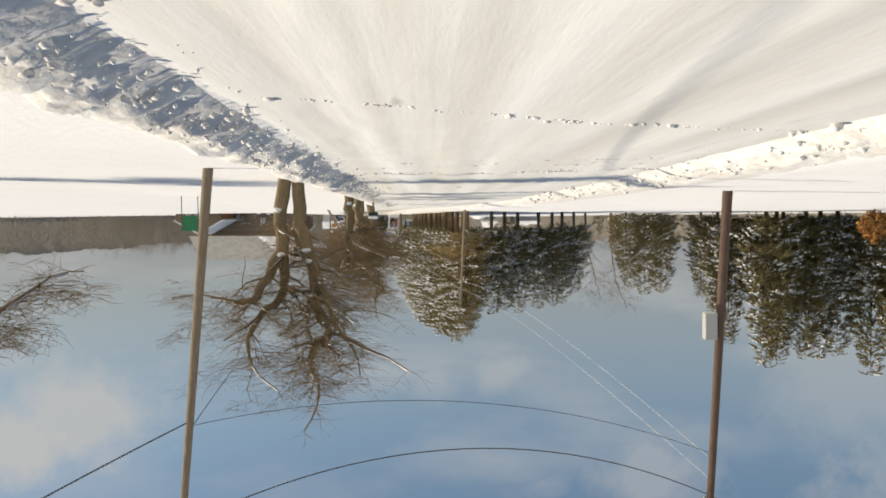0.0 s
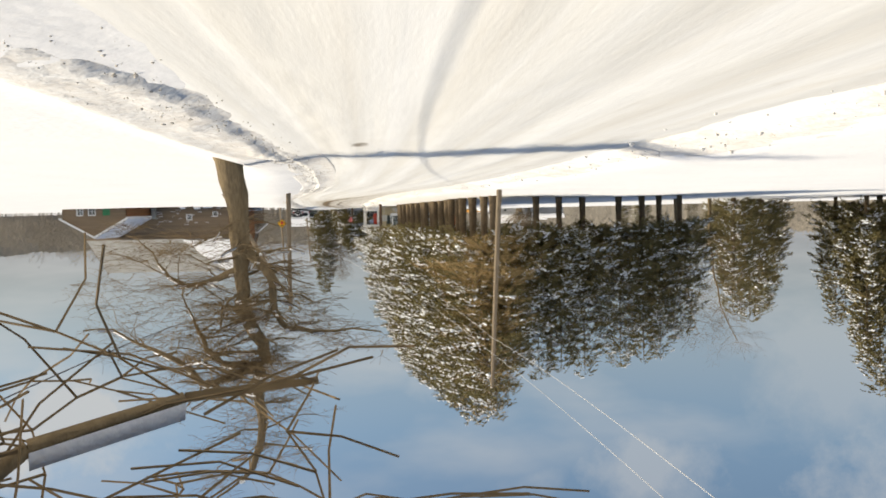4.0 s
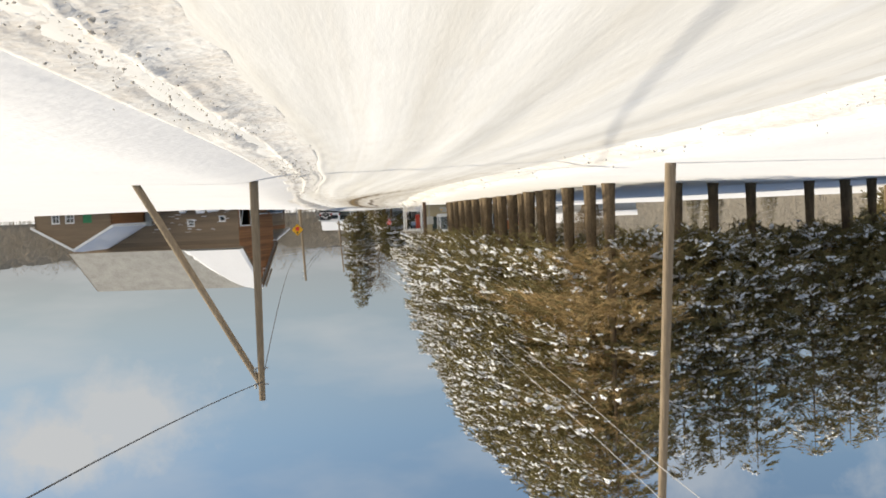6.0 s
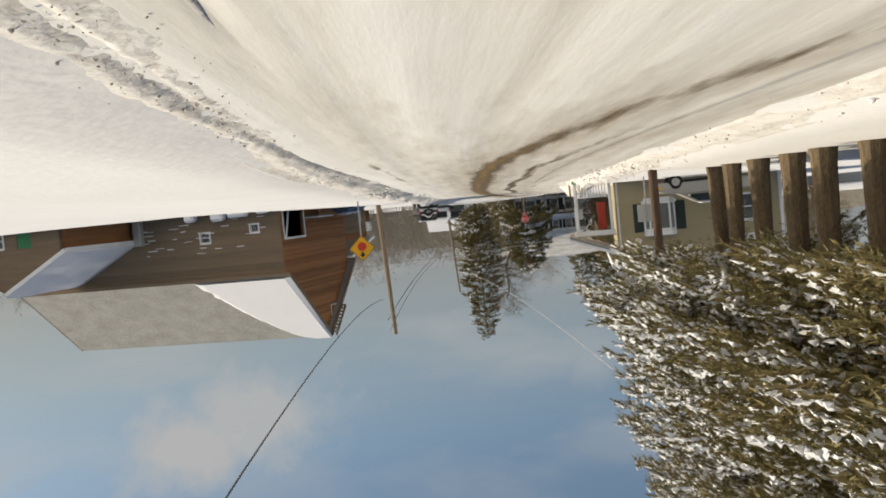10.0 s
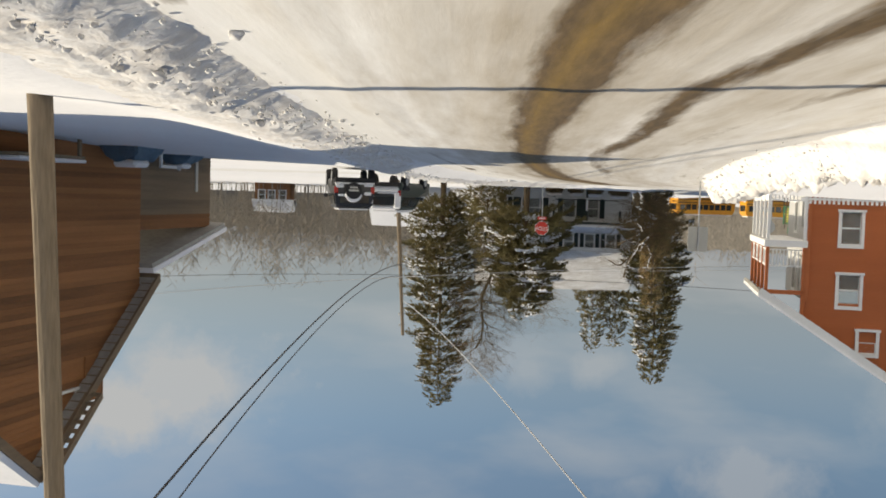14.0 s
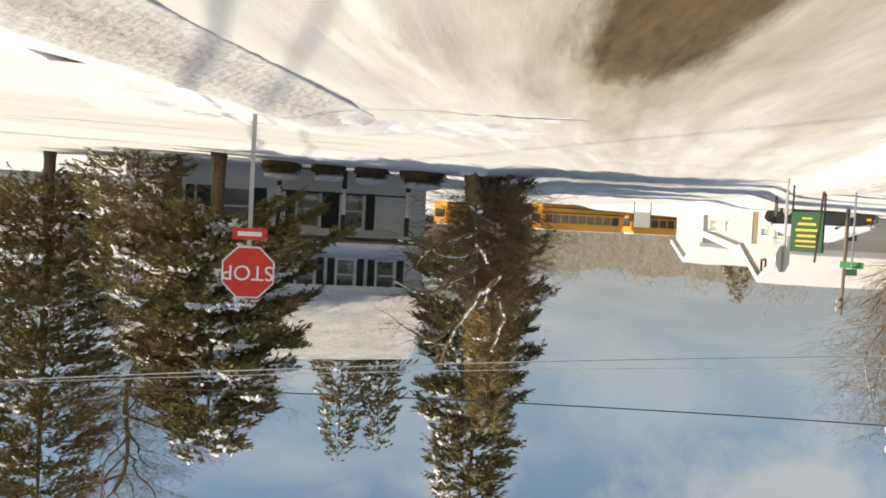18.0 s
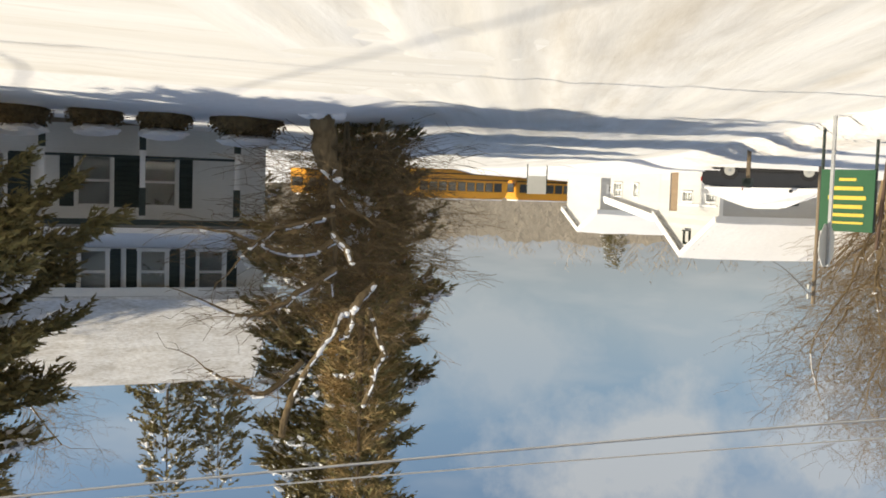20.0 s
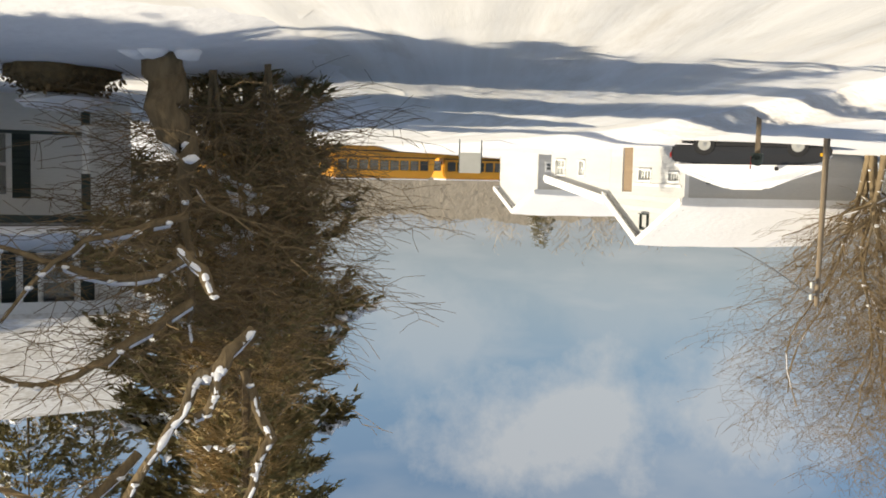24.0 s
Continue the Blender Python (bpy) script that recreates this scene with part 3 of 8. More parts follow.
def build_banks():
    """The ploughed-up banks along both edges: ragged ridges of lumps, dirty towards the road."""
    for name, side, edge0, tall in (("snowbank_right", 1, HALF_R, BANK_R), ("snowbank_left", -1, HALF_L, BANK_L)):
        ys = np.concatenate([np.arange(-4, 50, 0.11), np.arange(50, 80, 0.3), np.arange(80, 150, 0.14), np.arange(150, 168, 0.3), np.arange(168, 224 if side > 0 else 232, 0.12), np.arange(232, 233 if side > 0 else 262, 0.3)])
        os_ = np.arange(-0.75, 1.9, 0.085)
        V, Fc = [], []
        n = len(os_)
        for j, y in enumerate(ys):
            amp = lerp_table(tall, y)
            c = float(centre(y))
            wob = 0.28 * noise.noise((side * 3.0, y * 0.22, 0.0)) + 0.10 * noise.noise((side * 5.0, y * 1.1, 0.0))
            slim = lerp_table([(60, 1.0), (90, 0.6), (170, 0.6), (185, 1.0), (194, 0.9), (205, 0.5 if side > 0 else 1.0)], y)
            creep = lerp_table(CREEP, y) if side > 0 else 0.0
            crumb = side > 0 and 70 < y < 160
            for i, e in enumerate(os_):
                e = e * slim
                o = edge0 + e + creep
                x = c + side * o
                base = ground_z(x, y)
                if e < 0.35:
                    base = max(base, float(level(y)) - 0.012 * o + 0.0)
                u = e - 0.45 - wob
                bell = math.exp(-(u / (0.38 if u < 0 else lerp_table([(60, 0.75), (90, 0.24), (155, 0.24), (180, 0.75)], y))) ** 2)
                lum = 0.72 + 0.28 * noise.noise((x * 1.0, y * 0.6, 1.0)) + (0.22 if y > 70 else 0.5) * noise.noise((x * 2.6, y * 2.2, 2.0)) + (0.24 if y < 50 else 0.34 if y > 168 else 0.38 if crumb else 0.2) * noise.noise((x * 6.0, y * 5.0, 4.0)) + (0.14 if y < 50 else 0.2 if y > 168 else 0.25 if crumb else 0.1) * noise.noise((x * 13.0, y * 11.0, 6.0))
                end = 0.0 if i in (0, n - 1) else 1.0
                V.append((x, y, base - 0.04 + end * (0.03 + abs(creep) * 0.03 + amp * bell * max(0.0, lum))))
            if j:
                q = j * n
                for i in range(n - 1):
                    f = (q - n + i, q - n + i + 1, q + i + 1, q + i)
                    Fc.append(f if side > 0 else f[::-1])
        tagged(link_mesh(name, py_mesh(name, V, Fc, True), M_CLOD), "ragged bank of ploughed snow along the road", "snow bank", kind="structure")


build_banks()


def build_clods():
    """Lumps thrown up by the plough along both edges of the road."""
    rng = random.Random(5)
    ico = bmesh.new()
    bmesh.ops.create_icosphere(ico, subdivisions=1, radius=1.0)
    base_v = [v.co.copy() for v in ico.verts]
    base_f = [tuple(v.index for v in f.verts) for f in ico.faces]
    ico.free()
    for side, snow, zones in ((1, M_CLOD, ((2600, -2, 46, 0.62), (1500, 165, 204, 0.6), (900, 204, 222, 0.75))), (1, M_GRIT, ((4600, 46, 165, 0.24),)), (-1, M_CLOD, ((500, -2, 60, 1.3), (500, 60, 168, 0.6), (2600, 168, 230, 0.6)))):
        V, Fc = [], []
        spots = [(rng.uniform(y0, y1), big) for many, y0, y1, big in zones for i in range(many)]
        for y, big in spots:
            if noise.noise((side * 9.0, y * 0.13, 0.0)) < (-0.12 if big < 0.6 else -0.4):
                continue
            e = rng.gauss(0.45, 0.28 if big < 0.6 else 0.4)
            o = HALF_R + lerp_table(CREEP, y) + e if side > 0 else HALF_L + e
            x = float(centre(y)) + side * o
            if x > 8 and side_gap(np.array(x), np.array(y)) < SIDE_HALF:
                continue
            s = min(0.10, abs(rng.gauss(0, 0.024)) ** 1.3 * 3.0 + 0.008) * big
            heap = lerp_table(BANK_R if side > 0 else BANK_L, y) * 0.7 * math.exp(-((e - 0.45) / 0.5) ** 2)
            z = (ground_z(x, y) if o > 4.6 else max(ground_z(x, y), float(level(y)) - 0.01)) + heap + s * 0.1
            rot = Euler((rng.random() * 6, rng.random() * 6, rng.random() * 6)).to_matrix()
            n0 = len(V)
            for v in base_v:
                p = rot @ Vector((v.x * rng.uniform(0.7, 1.25), v.y * rng.uniform(0.7, 1.25), v.z * rng.uniform(0.5, 0.9)))
                V.append((x + p.x * s * 1.3, y + p.y * s * 1.3, z + p.z * s))
            Fc += [tuple(n0 + k for k in f) for f in base_f]
        tagged(link_mesh("snow_clods", py_mesh("snow_clods", V, Fc, True), snow), "gritty crumbs of ploughed snow along the road edge" if snow is M_GRIT else "lumps of ploughed snow along the road edge", "snow", kind="stuff")


build_clods()


def build_ridges():
    """Two low ridges of lumps that a plough left across the road."""
    rng = random.Random(15)
    V, Fc = [], []
    rows = [(26, ((3.4, 12.2), (1.9, 12.95), (-0.2, 14.65), (-4.3, 17.1))), (26, ((3.4, 27.9), (0.0, 27.6), (-4.7, 26.7)))]
    rows += [(7, ((3.6, y), (0.0, y + 0.1), (-4.7, y + 0.4))) for y in (22.6, 23.6, 24.5, 25.4, 26.4, 29.2)]
    for many, line in rows:
        for (oa, ya), (ob, yb) in zip(line, line[1:]):
            for i in range(int(abs(oa - ob) * many)):
                t = rng.random()
                o, y = oa + (ob - oa) * t + rng.gauss(0, 0.05), ya + (yb - ya) * t + rng.gauss(0, 0.07)
                x, s = float(centre(y)) + o, min(0.05, abs(rng.gauss(0, 0.014)) + 0.006) * (1.0 if many > 7 else 0.55)
                z = float(level(y)) - 0.0105 * abs(o) + 0.015
                n0, m = len(V), 6
                V.append((x, y, z + s * (1.1 if many > 7 else 0.9)))
                turn, ex = rng.uniform(0, 1), rng.uniform(0.9, 1.7) if many > 7 else rng.uniform(2.5, 7.0)
                for f, w in ((0.75, 0.75), (-0.4, 1.15)):
                    for k in range(m):
                        a, q = turn + 1.047 * k, rng.uniform(0.8, 1.25) * s * w
                        V.append((x + math.cos(a) * q * ex, y + math.sin(a) * q, z + f * s))
                for k in range(m):
                    k2 = (k + 1) % m
                    Fc += [(n0, n0 + 1 + k, n0 + 1 + k2), (n0 + 1 + k, n0 + 1 + m + k, n0 + 1 + m + k2, n0 + 1 + k2)]
    tagged(link_mesh("snow_ridge", py_mesh("snow_ridge", V, Fc, True), M_CLOD), "low ridges of snow lumps across the road", "snow", kind="stuff")


build_ridges()


def build_churned_corner():
    """Churned snow, rutted by turning wheels, in the mouth of the junction."""
    xs, ys = np.arange(10.8, 19.0, 0.085), np.arange(229.6, 237.0, 0.085)
    V, Fc = [], []
    n = len(xs)
    for j, y in enumerate(ys):
        for i, x in enumerate(xs):
            o = float(x) - float(centre(y))
            base = max(ground_z(x, y), float(level(y)) - 0.0105 * abs(o) + 0.012)
            u = (x - 14.6) * 0.8 + (y - 233) * 0.6                 # ruts run aslant
            v = -(x - 14.6) * 0.6 + (y - 233) * 0.8
            fade = max(0.0, 1 - ((x - 14.8) / 3.9) ** 4) * max(0.0, 1 - ((y - 233.2) / 3.4) ** 4)
            big = noise.noise((u * 0.9, v * 0.35, 7.0)) + 0.5 * noise.noise((u * 2.4, v * 1.3, 2.0))
            lump = 0.35 * noise.noise((x * 5.0, y * 5.0, 4.0)) + 0.2 * noise.noise((x * 10.0, y * 10.0, 9.0))
            V.append((float(x), float(y), base - 0.05 + fade * (0.052 + 0.16 * max(0.0, big - 0.05) * (1 + lump * 1.6) + 0.05 * max(0.0, lump - 0.08))))
        if j:
            q = j * n
            Fc += [(q - n + i, q - n + i + 1, q + i + 1, q + i) for i in range(n - 1)]
    tagged(link_mesh("churned_snow", py_mesh("churned_snow", V, Fc, True), M_SNOW), "lumpy churned snow in the mouth of the junction", "snow", kind="stuff")


build_churned_corner()


# ---- trees ----
def flat_mesh(name, tri, material):
    """A mesh from an array of triangles (n, 3, 3)."""
    me = bpy.data.meshes.new(name)
    n = len(tri)
    me.vertices.add(n * 3)
    me.vertices.foreach_set("co", tri.astype(np.float32).ravel())
    me.loops.add(n * 3)
    me.loops.foreach_set("vertex_index", np.arange(n * 3))
    me.polygons.add(n)
    me.polygons.foreach_set("loop_start", np.arange(0, n * 3, 3))
    me.update(calc_edges=True)
    me.materials.append(material)
    return me


def waves(p, seed):
    """A cheap smooth field over space, about -1 to 1."""
    q = p * 1.0 + seed
    return (np.sin(q[:, 0] * 1.3 + 1.7 * np.sin(q[:, 1] * 0.9)) + np.sin(q[:, 1] * 1.6 + 1.3 * np.sin(q[:, 2] * 1.4)) + np.sin(q[:, 2] * 1.9 + 1.5 * np.sin(q[:, 0] * 1.1))) / 2.2


def spruce_meshes(seed, h, r, bare, count, size=1.0, brown=0.45, bald=0.34, lump=1.0, full=0.56, front=0.0, fat=1.4):
    """Trunk, needle sprays, dead inner twigs and lying snow of one spruce, its foot at the origin.
    front: how far the growth has died back on the side towards -y."""
    rng = np.random.default_rng(seed)
    bm = bmesh.new()
    tube(bm, (0, 0, -0.3), (0, 0, 0.35), r * 0.072 + 0.07, r * 0.06 + 0.045, 10)
    tube(bm, (0, 0, 0.35), (0, 0, h * 0.5), r * 0.06 + 0.045, 0.11, 10)
    tube(bm, (0, 0, h * 0.5), (0, 0, h - 0.2), 0.11, 0.015, 6)
    nb = int(h * 17)
    f = ((np.arange(nb) + rng.random(nb)) / nb) ** 1.12
    z = bare + (h - bare) * f + rng.normal(0, 0.10, nb)
    prof = (1 - f) ** full * np.minimum(1.0, 0.66 + f * 2.6)
    az = np.arange(nb) * 2.39996 + rng.normal(0, 0.3, nb)
    L = r * prof * rng.uniform(0.55, 1.26, nb) + 0.25
    droop, lift, curl = rng.uniform(0.22, 0.55, nb) * (1 - 0.65 * f), rng.uniform(0.0, 0.25, nb), rng.uniform(-0.25, 0.25, nb)
    # bare sticks low on the trunk, left from shaded branches
    for k in range(int(bare * 3)):
        zz, aa, ll = rng.uniform(bare * 0.55, bare + 0.6), rng.uniform(0, 6.283), rng.uniform(0.3, 1.1)
        tube(bm, (0, 0, zz), (math.cos(aa) * ll, math.sin(aa) * ll, zz - 0.25 * ll), 0.022, 0.008, 3)
    trunk = bpy.data.meshes.new("trunk")
    bm.to_mesh(trunk); bm.free()
    trunk.materials.append(M_SPRUCEBARK)
    # sprays hang from the branches; each carries a dozen needled twigs in one flattened fan
    per = 16
    n = count // per
    pick = rng.choice(nb, n, p=L ** 1.5 / np.sum(L ** 1.5))
    s = np.sqrt(rng.uniform(0.03, 1.0, n))
    sign = rng.choice([-1.0, 1.0], n)
    Lp, a = L[pick], az[pick]
    out = np.stack([np.cos(a), np.sin(a), 0 * a], 1)
    side = np.stack([-np.sin(a), np.cos(a), 0 * a], 1)
    lat = sign * rng.random(n) * (0.30 * Lp * (1.12 - s) * np.minimum(1, s * 3) + 0.04)
    p = out * (Lp * s)[:, None] + side * (lat + curl[pick] * Lp * s * s)[:, None]
    p[:, 2] = z[pick] + lift[pick] * Lp * s - droop[pick] * Lp * s ** 2 - 0.30 * np.abs(lat) + rng.normal(0, 0.03, n)
    d = out * rng.uniform(0.5, 1.0, n)[:, None] + side * (sign * rng.uniform(0.1, 0.8, n))[:, None] + rng.normal(0, 0.15, (n, 3))
    d[:, 2] -= rng.uniform(0.05, 0.55, n)
    d /= np.linalg.norm(d, axis=1)[:, None]
    ln = rng.uniform(0.38, 0.78, n) * size
    flat = np.cross(d, [0.0, 0.0, 1.0])
    flat /= np.linalg.norm(flat, axis=1)[:, None] + 1e-6
    dead = (s < brown + 0.18 * waves(p, seed) + front * np.clip(-np.sin(a) * 1.2, 0, 1) * np.clip(1.25 - p[:, 2] / (0.7 * h), 0, 1)) & (rng.random(n) < 0.85)
    u = rng.random((n, per))
    q = p[:, None] + d[:, None] * (u * ln[:, None])[:, :, None]
    q[:, :, 2] -= 0.18 * ln[:, None] * u ** 2
    fan = rng.choice([-1.0, 1.0], (n, per)) * rng.uniform(0.25, 0.9, (n, per))
    e = d[:, None] * 0.75 + flat[:, None] * fan[:, :, None] + rng.normal(0, 0.22, (n, per, 3))
    e /= np.linalg.norm(e, axis=2)[:, :, None]
    el = rng.uniform(0.14, 0.30, (n, per)) * size
    w = np.cross(e, rng.normal(0, 1, (n, per, 3)))
    w /= np.linalg.norm(w, axis=2)[:, :, None]
    wd = el * rng.uniform(0.055, 0.125, (n, per)) * fat
    wd[dead] *= 0.35
    el[dead] *= 1.7
    tri = np.stack([q - w * wd[:, :, None], q + w * wd[:, :, None], q + e * el[:, :, None]], 2)
    # snow: long heaps that lie on the sprays where it has held on
    hold = (waves(p * 1.15, seed + 5) + 0.35 * waves(p * 3.1, seed) + 0.25 * np.cos(a) > bald) & (s > 0.40) & (~dead) & (rng.random(n) < 0.80)
    clump = np.repeat(np.flatnonzero(hold), 2)                # two crumbling lumps to a spray
    m = len(clump)
    dd, ff, ls = d[clump], flat[clump], ln[clump]
    c = p[clump] + dd * (ls * rng.uniform(0.15, 0.85, m))[:, None] + ff * rng.normal(0, 0.09 * size, m)[:, None]
    c[:, 2] += 0.075 * size - 0.05 * ls
    long, wide, high = ls * rng.uniform(0.10, 0.34, m) * lump, rng.uniform(0.05, 0.15, m) * size * lump, rng.uniform(0.05, 0.15, m) * size * lump
    ring = []
    for k in range(6):
        t = 6.283 * k / 6
        j = rng.uniform(0.55, 1.4, m)
        ring.append(c + dd * (math.cos(t) * long * j)[:, None] + ff * (math.sin(t) * wide * j)[:, None] + rng.normal(0, 0.02, (m, 3)) * size)
    peak = c + dd * (long * rng.uniform(-0.3, 0.3, m))[:, None]
    peak[:, 2] += high
    snow = np.concatenate([np.stack([ring[k], ring[(k + 1) % 6], peak], 1) for k in range(6)])
    return trunk, flat_mesh("crown", tri[~dead].reshape(-1, 3, 3), M_NEEDLE), flat_mesh("snow_load", snow, M_TREESNOW), flat_mesh("inner_growth", tri[dead].reshape(-1, 3, 3), M_DEAD)


def spruce(kit, x, y, h0, h, rz, label, group, spread=1.0, z=None):
    k = h / h0
    ob = thing("spruce_tree", Matrix.LocRotScale((x, y, ground_z(x, y) - 0.05 if z is None else z), Euler((0, 0, rz)), (k * spread, k * spread, k)), label, "tree", group)
    for name, me in zip(("trunk", "crown", "snow_load", "inner_growth"), kit):
        tagged(link_mesh(name, me, None, ob), kind="" if name == "trunk" else "stuff")
    return ob


ROW_KITS = [spruce_meshes(11 + i, 16.0, 4.3, 3.5, 56000, 1.0, 0.4, 0.22, 1.0, 0.68) for i in range(3)]
BROWN_KIT = spruce_meshes(15, 16.0, 4.0, 3.4, 60000, 0.95, 0.5, 0.34, 1.0, 0.66, 0.75)
END_KIT = spruce_meshes(17, 16.0, 4.3, 3.3, 66000, 0.9, 0.36, -0.35, 0.95, 0.56)
CLOSE_KIT = spruce_meshes(18, 16.0, 4.3, 3.3, 120000, 0.66, 0.36, -0.55, 1.1, 0.62, 0.0, 1.1)
FULL_KITS = [spruce_meshes(31 + i, 14.0, 3.4, 0.9, 30000, 1.2, 0.3) for i in range(2)]
SLIM_KITS = [spruce_meshes(51 + i, 18.0, 3.5, 1.4, 40000, 1.25, 0.25, 0.2, 0.9, 0.66, 0.0, 1.9) for i in range(2)]
NEAR_KIT = spruce_meshes(61, 18.0, 3.0, 1.6, 110000, 0.85, 0.22, 0.30, 1.0, 0.56, 0.0, 1.8)
DARK_KIT = spruce_meshes(64, 9.2, 3.1, 2.3, 120000, 0.75, 0.10, 0.5, 1.1, 0.45, 0.0, 2.0)
CEDAR_KIT = spruce_meshes(71, 13.5, 2.2, 2.0, 80000, 0.8, 0.16, 0.36, 1.1, 0.56, 0.0, 1.8)
DEAD_KIT = spruce_meshes(72, 8.5, 1.22, 0.35, 44000, 0.85, 0.8)


def build_spruces():
    rng = random.Random(3)
    row = [142.0, 144.1, 146.5, 148.8, 150.6, 153.0, 155.6, 157.5, 160.0, 162.5, 164.2, 166.6, 168.8, 171.1, 130.5, 133.4, 136.6, 139.4]
    for i, y in enumerate(row):
        x = -2.676 + (y - 130.4) * 0.205 + rng.uniform(-0.2, 0.2)
        h = lerp_table([(130, 17.0), (138, 18.0), (160, 18.0), (168, 17.4), (171, 16.2)], y) * rng.uniform(0.95, 1.04)
        kit = BROWN_KIT if y < 138 else CLOSE_KIT if y > 161 else END_KIT if y > 150 else ROW_KITS[i % 3]
        spruce(kit, x, y, 16.0, h, rng.uniform(-0.7, 0.7) if y > 138 else rng.uniform(-0.2, 0.3), "tall snow-dusted spruce in the roadside windbreak", "roadside spruces", 1.0)
    for i, (x, h) in enumerate(((-5.9, 14.2), (-7.7, 13.2), (-9.5, 14.0), (-12.3, 13.4), (-14.2, 12.6), (-15.6, 12.8), (-17.2, 11.0))):
        y = 131.5 + i * 0.4 + rng.uniform(-0.4, 0.4)
        spruce(ROW_KITS[(i + 1) % 3], x, y, 16.0, h + rng.uniform(-0.4, 0.4), rng.random() * 6.28, "snow-dusted spruce in the windbreak beside the field", "field spruces", 0.95)
    # a second, more distant group across the field
    for i in range(17):
        x, y = -43 - 3.1 * i + rng.uniform(-1.0, 1.0), 160 + rng.uniform(0, 14)
        spruce(SLIM_KITS[i % 2], x, y, 18.0, rng.uniform(23, 28.5) if i > 2 else (15, 19, 23)[i], rng.random() * 6.28, "tall spruce with snow on its drooping branches", "distant spruces", 0.95)
    for x, y, h in ((-31, 165, 13), (-34.5, 170, 14.5), (-38, 176, 13.5), (-41, 186, 15.5), (-29, 158, 11)):
        spruce(FULL_KITS[0], x, y, 14.0, h, rng.random() * 6.28, "spruce heavy with snow beyond the windbreak", "distant spruces", 1.0)
    # by the junction
    for x, y, h, kit, h0, s in ((24.1, 258.3, 18.3, NEAR_KIT, 18.0, 1.0), (17.3, 248.2, 9.2, DARK_KIT, 9.2, 1.0), (11.4, 268, 14.8, SLIM_KITS[0], 18.0, 0.75), (9.4, 268, 14.2, SLIM_KITS[1], 18.0, 0.75),
                                (7.6, 254.1, 14.3, CEDAR_KIT, 13.5, 0.95), (20.2, 252.5, 6.5, FULL_KITS[1], 14.0, 1.1)):
        spruce(kit, x, y, h0, h, rng.random() * 6.28, "dark spruce carrying snow beside the white house", "spruces round the white house", s)
    spruce(DEAD_KIT, 8.55, 248.4, 8.5, 8.2, 1.0, "dead brown conifer tangled with twigs before the house", "", 0.74)


build_spruces()


